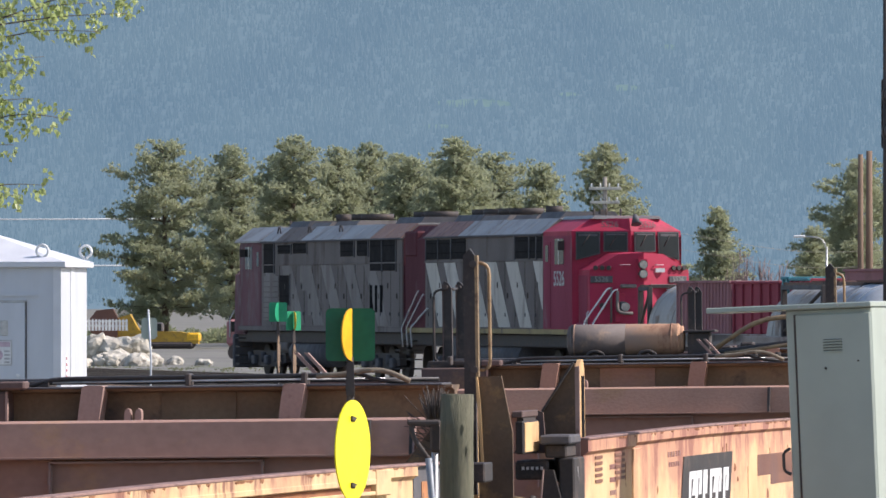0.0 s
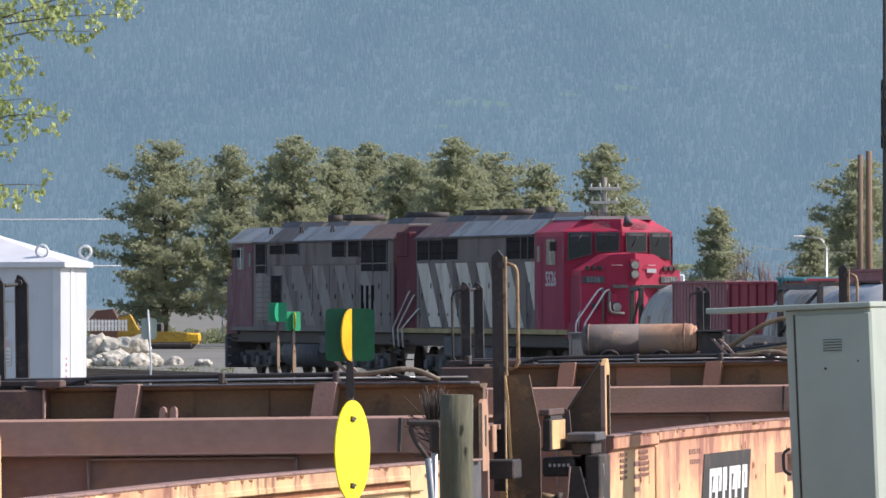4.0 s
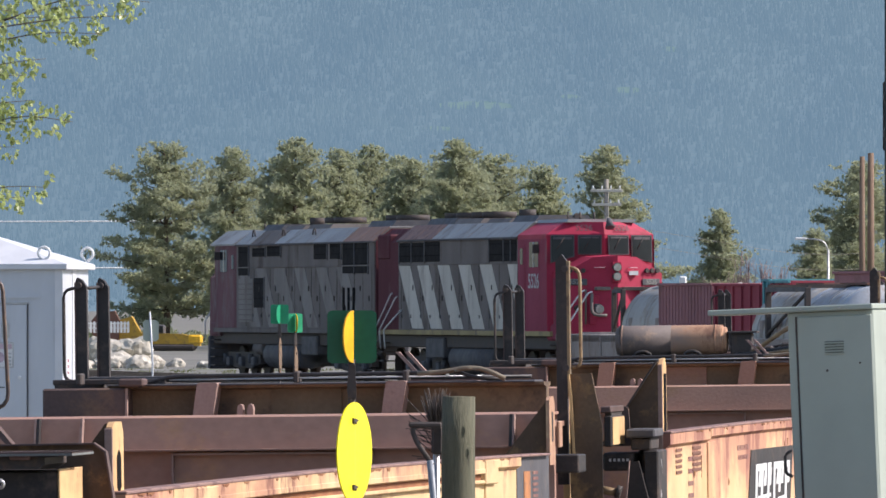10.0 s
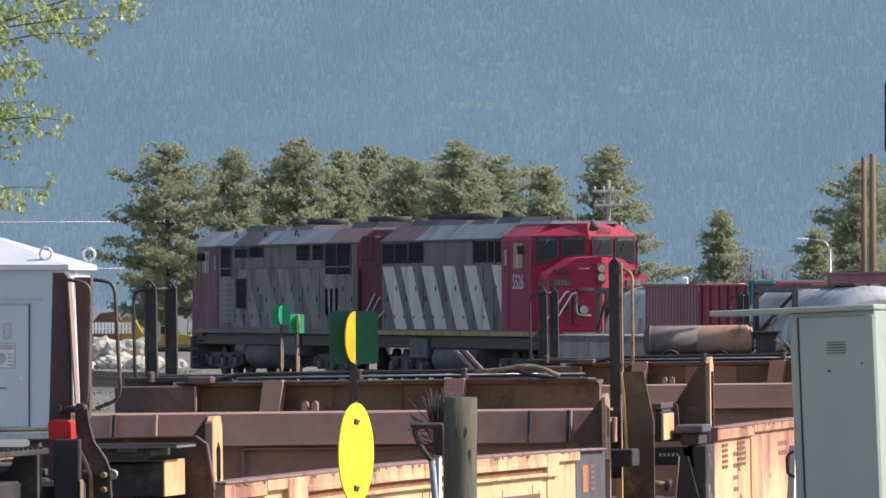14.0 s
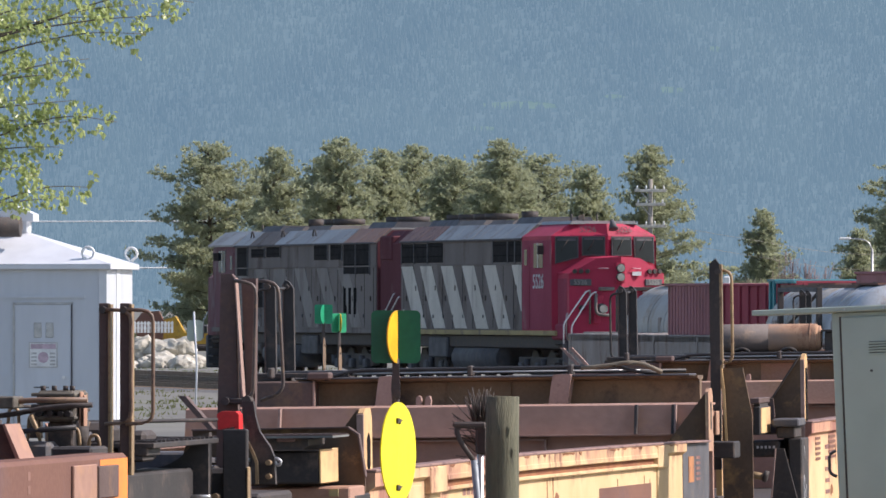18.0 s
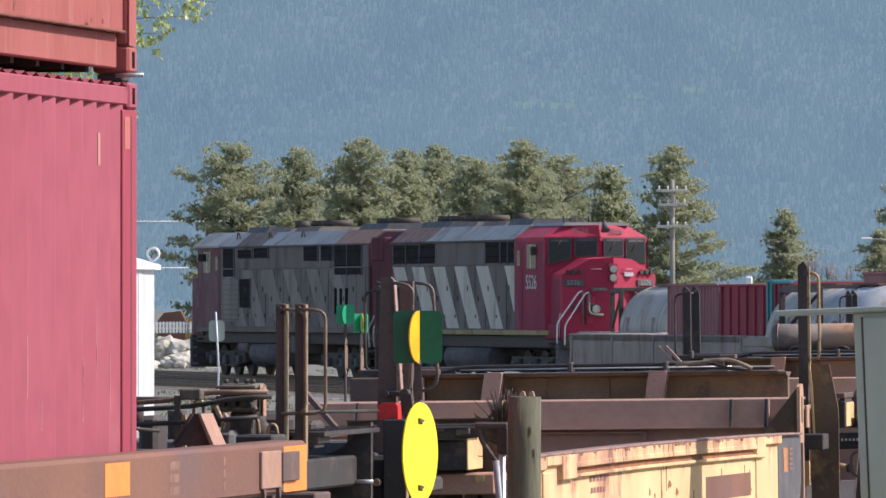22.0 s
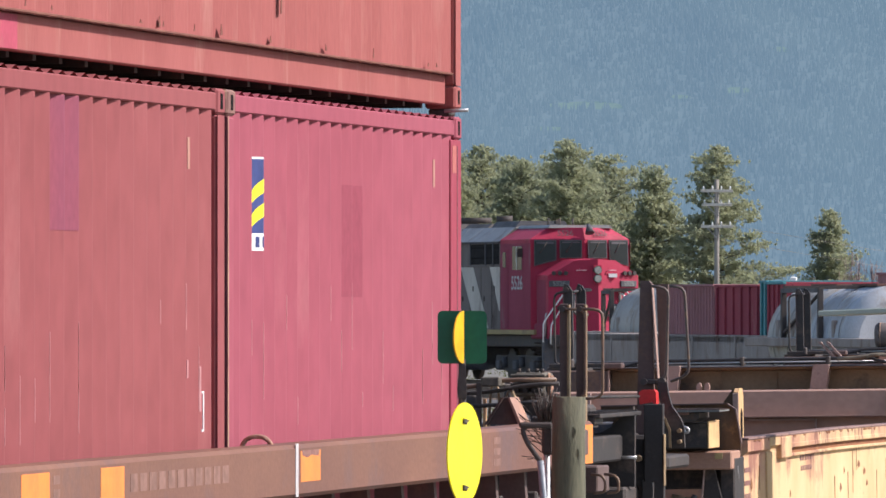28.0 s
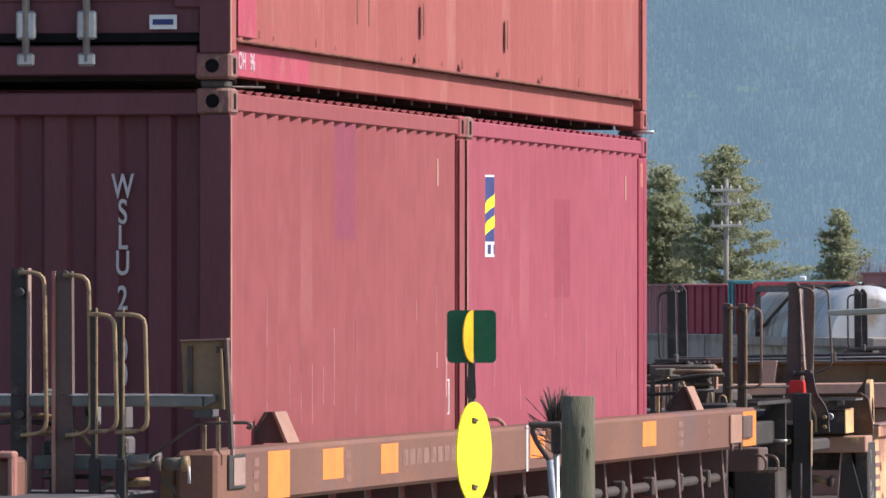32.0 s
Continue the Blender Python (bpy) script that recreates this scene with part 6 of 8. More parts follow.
for z, x0, x1, mm in ((1.468, -0.7, -0.42, "tube"), (1.44, -0.7, -0.45, "black"), (1.395, -0.52, -0.42, "tube"), (1.205, -0.5, -0.2, "rail_dark")):
    part("pipe", T([(x0, 8.3, z), ((x0 + x1) / 2, 8.3, z + 0.005), (x1, 8.3, z - 0.008)], 0.011, 8, 0.1), M[mm], lc)
part("bent_hose", T([(-0.36, 8.3, 1.42), (-0.31, 8.3, 1.35), (-0.265, 8.3, 1.305)], 0.011, 8, 0.04), M["tube"], lc)
part("coupling", C((-0.17, 8.3, 1.18), (-0.035, 8.3, 1.187), 0.02, 10), M["tube"], lc)
part("bent_hose", T([(-0.29, 8.2, 1.08), (-0.22, 8.2, 1.16), (-0.17, 8.2, 1.18)], 0.014, 8, 0.05), M["old_hose"], lc)
part("bent_hose", T([(0.02, 8.3, 1.2), (0.09, 8.3, 1.14), (0.12, 8.3, 1.07)], 0.014, 8, 0.05), M["old_hose"], lc)
part("bracket_post", B(-0.01, 0.05, 8.4, 8.45, 0.8, 1.24, 0.005), M["olive"], lc)
for x, z0, z1, mm in ((-0.32, 1.42, 1.54, "step_grey"), (-0.18, 1.41, 1.53, "darkgrey"), (-0.5, 1.53, 1.585, "step_grey"), (-0.17, 1.3, 1.38, "darkgrey"), (-0.5, 1.29, 1.36, "darkgrey")):
    vf = part("valve_body", B(x, x + 0.052, 8.25, 8.4, z0, z1, 0.01), M[mm], lc)
    part("valve_nut", C((x + 0.035, 8.22, (z0 + z1) / 2), (x + 0.035, 8.25, (z0 + z1) / 2), 0.014, 6), M["black"], vf)
part("lower_step", B(-0.513, -0.097, 8.15, 8.45, 1.237, 1.3, 0.006), M["step_grey"], lc, "grey grating step")
part("step_end", P([(-0.097, 1.237), (-0.012, 1.272), (-0.012, 1.309), (-0.097, 1.302)], "y", 8.15, 8.45), M["step_grey"], lc)
part("step_hanger", B(-0.48, -0.43, 8.3, 8.34, 0.6, 1.24, 0.006), M["dark_brown"], lc)
part("rear_box", B(-0.9, -0.48, 7.6, 7.9, 0.6, 1.3, 0.02), M["sill"], lc, "sunlit brown box on the platform")
part("box_frame", B(-0.49, -0.46, 7.55, 7.62, 0.6, 1.32, 0.01), M["edge_rust"], lc)
part("box_frame", B(-0.9, -0.46, 7.54, 7.63, 1.298, 1.328, 0.008), M["edge_rust"], lc)
axle_truck(lc, 29.0, -1.6)
axle_truck(lc, 6.2, -1.6)
LOADED = (6.2, 29.0)
rides(lc, 4.85, LOADED, Matrix.Identity(4))


# ---- containers ----
def corrugated(nm, L, z0, z1, x, depth, pitch, material, parent, y0=0.0, label="", folds=None):
    """A side sheet pressed into trapezoid folds."""
    v, f = [], []
    n = folds or int(L / pitch)
    pitch = pitch if folds else L / n
    L = n * pitch
    prof = [(0.0, 0), (0.08, 0), (0.5, 1), (0.58, 1)]
    pts = [(y0 + (i + a) * pitch, x + depth * (b - 1)) for i in range(n) for a, b in prof] + [(y0 + L, x - depth)]
    for y, xx in pts:
        v += [(xx, y, z0), (xx, y, z1)]
    f = [(2 * i, 2 * i + 2, 2 * i + 3, 2 * i + 1) for i in range(len(pts) - 1)]
    ob = raw(nm, v, f, material, parent, label)
    ob.data.polygons.foreach_set("use_smooth", [True] * len(f))  # pressed bends are round
    return ob


def container(m, L, H, paint, endpaint, label, doors, recess=0.0):
    W = 2.44
    t = thing("shipping_container", m, label, "container", "containers on the moving train")
    for x in (0.0, -W):
        corrugated("side_panel", L - 0.3, 0.17, H - 0.1, x - 0.004 if x == 0 else x + 0.045, 0.031, 0.272, paint, t, 0.15)
        part("bottom_rail", B(x - 0.06 - recess, x - recess, 0.18, L - 0.18, 0.02, 0.175, 0.006) if x == 0 else B(x, x + 0.06, 0.18, L - 0.18, 0.02, 0.17, 0.006), paint, t)
        part("top_rail", B(x - 0.06 if x == 0 else x, x if x == 0 else x + 0.06, 0.18, L - 0.18, H - 0.1, H - 0.02, 0.006), paint, t)
        for y in (0.0, L - 0.16):
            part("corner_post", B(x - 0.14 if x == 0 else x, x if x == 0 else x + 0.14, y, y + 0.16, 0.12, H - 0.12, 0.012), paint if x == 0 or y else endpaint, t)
            if x == 0:
                # rear post: worn tan strip, also standing in for its sunlit edge
                part("post_edge", B(0.0005, 0.003, y + 0.004, y + (0.03 if y == 0 else 0.155), 0.12, H - 0.12), M["edge_rust"] if y == 0 else paint, t)
                if y == 0:
                    # post front covered in the maroon darkened for shade
                    part("post_front", B(-0.135, -0.002, -0.004, -0.0005, 0.12, H - 0.12), endpaint, t)
            for z in (0.0, H - 0.118):
                cc = part("corner_casting", B(x - 0.158 if x == 0 else x - 0.004, x + 0.004 if x == 0 else x + 0.158, y - 0.004, y + 0.172, z, z + 0.118, 0.012), M["casting"] if y == 0 else paint, t)
                yy = -0.0055 if y == 0 else L + 0.0095
                part("casting_hole", C((x - 0.08 if x == 0 else x + 0.08, yy, z + 0.06), (x - 0.08 if x == 0 else x + 0.08, yy + 0.004, z + 0.06), 0.032, 14), M["grille"], cc)
                part("casting_hole", B(0.003 if x == 0 else x - 0.007, 0.006 if x == 0 else x - 0.004, y + 0.06, y + 0.11, z + 0.025, z + 0.095), M["grille"], cc)
    v, f = [], []
    n = int(L / 0.22)
    for i in range(n * 2 + 1):
        y = 0.1 + (L - 0.2) * i / (2 * n)
        z = H - 0.026 + (0.026 if i % 2 else 0)
        v += [(-W + 0.02, y, z), (-0.02, y, z)]
    f = [(2 * i, 2 * i + 1, 2 * i + 3, 2 * i + 2) for i in range(2 * n)]
    raw("roof", v, f, paint, t)
    part("floor", B(-W + 0.06, -0.06, 0.1, L - 0.1, 0.12, 0.16), M["black"], t)
    part("front_end", B(-W + 0.1, -0.1, L - 0.09, L - 0.05, 0.1, H - 0.08), paint, t)
    for z0, z1 in ((0.02, 0.15), (H - 0.12, H - 0.02)):
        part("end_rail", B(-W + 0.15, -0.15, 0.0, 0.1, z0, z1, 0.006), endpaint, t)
    if doors:
        for x0, x1 in ((-W + 0.14, -W / 2 - 0.005), (-W / 2 + 0.005, -0.14)):
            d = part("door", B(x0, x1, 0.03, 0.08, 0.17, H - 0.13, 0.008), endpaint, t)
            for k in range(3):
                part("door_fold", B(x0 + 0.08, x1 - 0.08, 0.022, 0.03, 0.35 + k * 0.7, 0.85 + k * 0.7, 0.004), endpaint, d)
            part("gasket", B(x0, x1, 0.02, 0.03, 0.17, 0.21), M["grille"], d)
            for x in (x0 + 0.28, x1 - 0.42 if x1 < -1 else -0.656):
                part("lock_bar", C((x, 0.0, 0.08), (x, 0.0, H - 0.06), 0.018, 8), M["steel"], d)
                part("bar_bracket", B(x - 0.045, x + 0.045, -0.012, 0.03, 0.18, 0.31, 0.01), M["steel"], d)
                part("bar_cam", B(x - 0.04, x + 0.04, -0.015, 0.02, 0.06, 0.12, 0.01), M["steel"], d)
                part("bar_handle", B(x, x + 0.35, -0.02, 0.0, 1.1, 1.14, 0.005), M["steel"], d)
            for z in (0.32, 1.0, 1.7, 2.3):
                hx = x1 if x1 > -1 else x0
                part("hinge", B(hx - 0.12, hx + 0.02, 0.01, 0.04, z, z + 0.09, 0.008), endpaint, d)
    else:
        vv, prof = [], [(0, 0), (0.42, 0), (0.5, 1), (0.92, 1)]
        pitch = (W - 0.28) / 9
        pts = [(-W + 0.14 + (i + a) * pitch, 0.04 + 0.035 * b) for i in range(9) for a, b in prof] + [(-0.14, 0.04)]
        for x, y in pts:
            vv += [(x, y, 0.12), (x, y, H - 0.1)]
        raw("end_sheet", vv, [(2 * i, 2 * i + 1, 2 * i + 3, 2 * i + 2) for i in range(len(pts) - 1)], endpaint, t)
    return t


ZB, HB = 0.327, 2.591
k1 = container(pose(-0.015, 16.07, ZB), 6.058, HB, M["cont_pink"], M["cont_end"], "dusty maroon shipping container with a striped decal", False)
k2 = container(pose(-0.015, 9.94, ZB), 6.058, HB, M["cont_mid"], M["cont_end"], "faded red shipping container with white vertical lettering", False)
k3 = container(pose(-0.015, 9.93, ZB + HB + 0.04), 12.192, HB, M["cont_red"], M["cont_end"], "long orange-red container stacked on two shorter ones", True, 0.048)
# markings
part("repainted_post", B(-0.03, 0.0035, 5.76, 6.05, 0.18, 2.47, 0.004), M["crimson"], k1, "touched-up crimson corner post")
part("primer_patch", B(0.003, 0.0055, 5.79, 5.9, 2.3, 2.44), M["primer"], k1, "small orange primer patch")
part("post_groove", B(0.003, 0.005, 5.93, 5.95, 0.2, 2.44), M["cont_end"], k1)


def fold_strip(nm, parent, material, y0, y1, lo, hi, lift=0.0012, label=""):
    """A painted or stuck-on mark that follows the pressed folds of a short container's side."""
    pitch = 5.758 / 21
    ys = sorted({y0, y1, *(y for k in range(21) for a in (0, 0.08, 0.5, 0.58) if y0 < (y := 0.15 + (k + a) * pitch) < y1), *(y0 + (y1 - y0) * k / 8 for k in range(9))})
    v = []
    for y in ys:
        a = ((y - 0.15) / pitch) % 1.0
        x = -0.004 + 0.031 * (float(np.interp(a, (0, 0.08, 0.5, 0.58, 1.0), (0, 0, 1, 1, 0))) - 1) + lift
        u = (y - y0) / (y1 - y0)
        v += [(x, y, lo(u)), (x, y, hi(u))]
    return raw(nm, v, [(2 * i, 2 * i + 2, 2 * i + 3, 2 * i + 1) for i in range(len(ys) - 1)], material, parent, label)


dc = fold_strip("decal", k1, M["blue"], 0.71, 1.0, lambda u: 1.95, lambda u: 2.29, label="blue decal with two yellow sweeps")
for z in (2.06, 2.17):
    fold_strip("decal_sweep", dc, M["yellow"], 0.72, 0.995, lambda u, z=z: z - 0.085 + 0.09 * u ** 0.7, lambda u, z=z: z - 0.03 + 0.095 * u ** 0.6, 0.0024)
fold_strip("decal_foot", k1, M["white"], 0.71, 1.0, lambda u: 1.87, lambda u: 1.95)
fold_strip("decal_head", k1, M["white"], 0.71, 1.0, lambda u: 2.29, lambda u: 2.3)
for y in (0.76, 0.83, 0.9):
    fold_strip("decal_bar", dc, M["blue"], y, y + 0.04, lambda u: 1.885, lambda u: 1.935, 0.0024)
FOLD = 5.758 / 21
for k, yy, nf, z0, z1 in ((k1, 10, 2, 1.66, 2.2), (k2, 9, 2, 1.93, 2.488)):
    part("tally_plate", B(-0.0043, -0.001, 5.26, 5.31, 2.22, 2.36), M["edge_rust"], k)
    corrugated("repair_patch", 0, z0, z1, -0.0025, 0.031, FOLD, M["patch" if k == k1 else "patch_mauve"], k, 0.15 + yy * FOLD, "darker repainted patch", folds=nf)
part("tally_plate", B(-0.0043, -0.001, 5.52, 5.56, 1.15, 1.35), M["scratch"], k2)
part("tally_plate", B(-0.0043, -0.001, 5.25, 5.28, 1.3, 1.38), M["scratch"], k2)
rm = random.Random(8)
for k in (k1, k2):
    for _ in range(16):
        y, z, h = rm.uniform(0.3, 5.6), rm.uniform(1.05, 1.6), rm.uniform(0.05, 0.35)
        y = 0.15 + (int((y - 0.15) / FOLD) + 0.56) * FOLD
        part("scratch", B(-0.0043, -0.0025, y, y + 0.009, z, z + h), M["scratch"], k)
for c, z in zip("WSLU2100", (2.147, 2.032, 1.917, 1.802, 1.644, 1.529, 1.414, 1.299)):
    text("letter", c, 0.155, Matrix.Translation((-0.5, 0.036, z)) @ pose(0, 0, 0, 90, 0, 0) @ Matrix.Diagonal((0.62, 1, 1, 1)), M["letter"], k2)
part("maker_plate", B(-0.37, -0.245, 0.012, 0.02, 0.225, 0.29), M["white"], k3, "small white maker's plate with blue bar")
part("maker_bar", B(-0.355, -0.26, 0.009, 0.0125, 0.245, 0.27), M["blue"], k3)
text("chalk_mark", "OH", 0.11, Matrix.Translation((-0.045, 0.5, 0.09)) @ pose(0, 0, 0, 90, 0, 90), M["notice_pink"], k3)
text("chalk_mark", "96", 0.11, Matrix.Translation((-0.045, 0.74, 0.09)) @ pose(0, 0, 0, 90, 0, 90), M["notice_pink"], k3)
part("repair_patch", B(-0.05, -0.0455, 0.22, 2.1, 0.025, 0.165), M["patch_pink"], k3)
part("repair_patch", B(-0.0043, -0.0015, 0.2, 0.62, 0.2, 0.5), M["patch_pink"], k3)
for y in (3.1, 3.4, 7.4, 4.9):
    part("scuff", B(-0.0043, -0.0022, y, y + 0.03, 0.34, 0.5), M["seam_dark"], k3)
for x, u in ((-0.16, 0.0), (-0.16, 12.0)):
    part("twist_lock", B(-0.14, -0.02, u + 0.03, u + 0.16, -0.04, 0.0, 0.01), M["black"], k3)
part("lock_lever", C((-0.05, 0.2, -0.03), (0.05, 0.55, -0.025), 0.005, 6), M["rail_dark"], k3)
part("lock_lever", C((-0.05, 12.0, -0.012), (0.075, 12.0, -0.008), 0.009, 6), M["steel"], k3)
for k in range(24):
    part("cross_member", B(-2.38, -0.14, 0.3 + k * 0.5, 0.36 + k * 0.5, 0.0, 0.12), M["black"], k3)
# lip coloured dark for rust and for the shadow line along the rail
part("sheet_lip", B(-0.03, -0.001, 0.2, 11.99, 0.172, 0.184, 0.003), M["seam_dark"], k3, "rusty lip with the shadow line above the bottom rail")
for k in range(14):
    y = rm.uniform(0.3, 11.6)
    part("rust_speck", P([(y, 0.2), (y + rm.uniform(0.02, 0.06), 0.2), (y + 0.015, 0.2 + rm.uniform(0.015, 0.05))], "x", -0.0043, -0.0018), M["seam_dark"], k3)
for k in (k1, k2):
    part("rail_seam", B(0.0, 0.0025, 0.2, 5.85, 0.155, 0.165), M["scratch"], k)
part("paint_tick", B(-0.0043, -0.0005, 5.6, 5.62, 1.06, 1.24), M["white"], k2)
for z in (1.06, 1.23):
    part("paint_tick", B(-0.0043, -0.0005, 5.57, 5.6, z, z + 0.01), M["white"], k2)
for k in (k1, k2, k3):
    rides(k, 4.85, LOADED, k.matrix_basis.copy())
# ---- locomotives ----
LZ = pose(0, 0, 0, 0, 0, 180 + LTH)
# run back along the far track in metres, with the slow turn in its curve: seconds, run, yaw, side step
LRUN = [(0, 0.00), (2, 0.50), (4, 1.12), (6, 1.86), (8, 2.75), (10, 3.80), (12, 4.97), (14, 6.26), (16, 7.70), (18, 9.35), (20, 11.21), (22, 13.30), (24, 15.64), (26, 18.29), (28, 21.24), (30, 24.47), (32, 27.99)]
TURN_LEAD = [0, 0.07, 0.17, 0.27, 0.41, 0.56, 0.74, 0.93, 1.14, 1.39, 1.67, 1.99, 2.34, 2.75, 3.20, 3.70, 4.25]
STEP_LEAD = [0, 0.03, 0.06, 0.10, 0.14, 0.19, 0.25, 0.30, 0.36, 0.42, 0.48, 0.53, 0.58, 0.62, 0.65, 0.65, 0.63]
TURN_TRAIL = [0, 0, 0, 0, 0.03, 0.10, 0.21, 0.38, 0.62, 0.96, 1.43, 2.07, 2.94, 3.60, 4.20, 4.75, 5.25]
STEP_TRAIL = [0, 0.01, 0.02, 0.03, 0.04, 0.04, 0.03, 0.01, -0.02, -0.07, -0.15, -0.26, -0.42, -0.56, -0.72, -0.90, -1.10]


def on_far(y, z=0.0, flip=False):
    """A place y metres ahead of the leading locomotive's nose along the far track."""
    return Matrix.Translation(LOCO0 + LF * y + Vector((0, 0, z))) @ (pose(0, 0, 0, 0, 0, LTH) if flip else LZ)


def backs(ob, turns, steps, pivot):
    """Backs away along the curve: run, side step, and a turn about the unit's middle."""
    m = ob.matrix_basis.copy()
    side = Vector((-LF.y, LF.x, 0))
    c = LOCO0 + LF * pivot
    MOVING.append((ob, [(t, Matrix.Translation(c - LF * r + side * b) @ pose(0, 0, 0, 0, 0, a) @ Matrix.Translation(-c) @ m) for (t, r), a, b in zip(LRUN, turns, steps)]))


def locomotive(m, label, unit):
    t = thing("locomotive", m, label, "locomotive", "locomotives on the far track")
    W = 1.53
    lead = unit == 1
    E = -20.4 if lead else -22.85  # rear end; y = 0 at the nose tip
    red, side_red = (M["red"], M["red_dusty"]) if lead else (M["red_pale"], M["red_pale"])
    stripe = M["stripe"] if lead else M["stripe_dim"]
    part("frame", B(-1.35, 1.35, E, -0.5, 1.05, 1.42, 0.03), M["black"], t)
    part("side_sill", B(-1.53, 1.53, E + 0.2, -1.6, 1.42, 1.56, 0.01), M["sillyellow"] if lead else M["loco_grey"], t, "dirty yellow sill stripe" if lead else "")
    sec = [(-W, 1.56), (-W, 4.18), (-1.05, 4.56), (1.05, 4.56), (W, 4.18), (W, 1.56)]
    R = E + (2.45 if lead else 0.1)  # where the red rear section begins
    part("car_body", P(sec, "y", R, -4.9), M["loco_grey"], t, "grimy grey cowl body")
    if lead:
        part("rear_section", P([(-W, 1.56), (-W, 4.1), (-1.1, 4.5), (1.1, 4.5), (W, 4.1), (W, 1.56)], "y", E + 0.1, R), M["red_old"], t, "dull maroon rear section")
        part("rear_housing", B(-1.56, 1.56, E + 0.1, E + 1.5, 3.6, 4.35, 0.05), M["red_old"], t)
    else:
        part("rear_end", P([(-1.5, 1.4), (-1.5, 4.16), (-1.03, 4.53), (1.03, 4.53), (1.5, 4.16), (1.5, 1.4)], "y", E + 0.02, R), M["red_old"], t, "dull maroon rear wall")
    # roof sheets lie on the chamfer and top
    for s in (-1, 1):
        if lead:
            sheets = ((R, -14.2, "rust_top"), (-14.1, -10.2, "roofgrey"), (-10.1, -4.9, "roofgrey"))
        else:
            sheets = ((R, -19.0, "brown"), (-18.9, -15.0, "roofgrey"), (-14.9, -10.2, "roofgrey"), (-10.1, -7.0, "loco_grey"), (-6.9, -4.9, "roofgrey"))
        for y0, y1, mm in sheets:
            part("roof_sheet", P([(s * 1.55, 4.15), (s * 1.06, 4.57), (s * 1.05, 4.60), (s * 1.57, 4.18)], "y", y0 + 0.02, y1 - 0.02), M[mm], t)
            for q in range(int((y1 - y0) / 1.3)):
                yy = y0 + 0.65 + 1.3 * q
                part("roof_seam", P([(s * 1.56, 4.16), (s * 1.06, 4.58), (s * 1.05, 4.612), (s * 1.58, 4.183)], "y", yy, yy + 0.05), M[mm], t)
        part("rain_gutter", B(min(s * 1.5, s * 1.6), max(s * 1.5, s * 1.6), R, -4.9, 4.12, 4.17, 0.01), M["darkgrey"], t)
    part("roof_top", B(-1.05, 1.05, R + 0.1, -4.9, 4.56, 4.60, 0.01), M["roofgrey"], t)
    for y0, y1, h in ((R + 0.6, R + 3.6, 0.2), (-14.3, -11.5, 0.16), (-10.8, -8.4, 0.14), (-8.0, -5.6, 0.2)):
        part("roof_housing", P([(-0.85, 4.59), (0.85, 4.59), (0.7, 4.59 + h), (-0.7, 4.59 + h)], "y", y0, y1), M["darkgrey"] if h > 0.19 else M["loco_grey"], t)
    for y in (R + 1.4, R + 2.7, -13.6, -12.4):
        part("radiator_fan", C((0, y, 4.78), (0, y, 4.95), 0.5, 18), M["black"], t)
    part("exhaust_pipe", C((0, -9.4, 4.75), (0, -9.4, 4.98), 0.25, 12), M["black"], t)
    for k in range(3):
        part("lifting_eye", T([(-1.3, -6.5 - 4 * k, 4.42), (-1.3, -6.4 - 4 * k, 4.6), (-1.3, -6.2 - 4 * k, 4.6), (-1.3, -6.1 - 4 * k, 4.42)], 0.025, 5, 0.08), M["black"], t)
    if lead:
        panes = [(-7.85, -6.5, 3.5, 4.1), (-6.3, -5.6, 3.5, 4.1), (-5.55, -5.0, 3.5, 4.1), (-17.8, -16.5, 3.52, 4.08), (-16.4, -15.0, 3.52, 4.08), (-14.9, -13.3, 3.52, 4.1)]
        tops = [-17.9, -15.8, -13.5, -11.2, -8.9, -5.95]
    else:
        panes = [(-6.6, -5.2, 3.2, 4.1), (-8.85, -7.1, 3.78, 4.05), (-10.9, -9.1, 3.78, 4.1), (-16.9, -15.2, 3.66, 4.12), (-18.65, -17.25, 3.66, 4.12), (-20.3, -18.85, 3.22, 4.12), (-22.0, -20.4, 3.22, 4.12), (-8.7, -7.3, 2.2, 3.12)]
        tops = [-19.4, -16.8, -14.0, -11.4, -8.9, -6.5]
    for s in (-1, 1):
        x = s * 1.53
        def sp(nm, y0, y1, z0, z1, mm, d=0.02, lab=""):
            part(nm, B(min(x, x + s * d), max(x, x + s * d), y0, y1, z0, z1, 0.004), mm, t, lab)
        for y0, y1, z0, z1 in panes:
            sp("intake_grille", y0, y1, z0, z1, M["intake"], 0.015, "dark air intake")
            sp("grille_frame", y0 - 0.07, y0, z0 - 0.03, z1 + 0.03, M["darkgrey"], 0.035)
            for k in range(2):
                z = z0 + (z1 - z0) * (k + 0.6) / 2
                sp("grille_slat", y0, y1, z, z + 0.02, M["grille"], 0.03)
        sp("belt_rail", R, -4.9, 3.43, 3.47, M["loco_grey"], 0.03)
        n = int((-4.9 - R) / 1.08)
        for k in range(n):
            y = R + 0.3 + k * 1.08
            sp("door_seam", y, y + 0.025, 1.6, 3.4, M["grille"], 0.006)
            sp("door_latch", y + 0.3, y + 0.36, 2.4 + 0.3 * (k % 2), 2.55 + 0.3 * (k % 2), M["black"], 0.03)
            sp("door_hinge", y + 0.06, y + 0.12, 1.9, 2.0, M["darkgrey"], 0.03)
        for y in tops:
            w, sh = (1.28, 1.55) if lead else (1.3, -1.75)
            q = [(y, 3.42), (y + w, 3.42), (y + w + sh, 1.6), (y + sh, 1.6)]
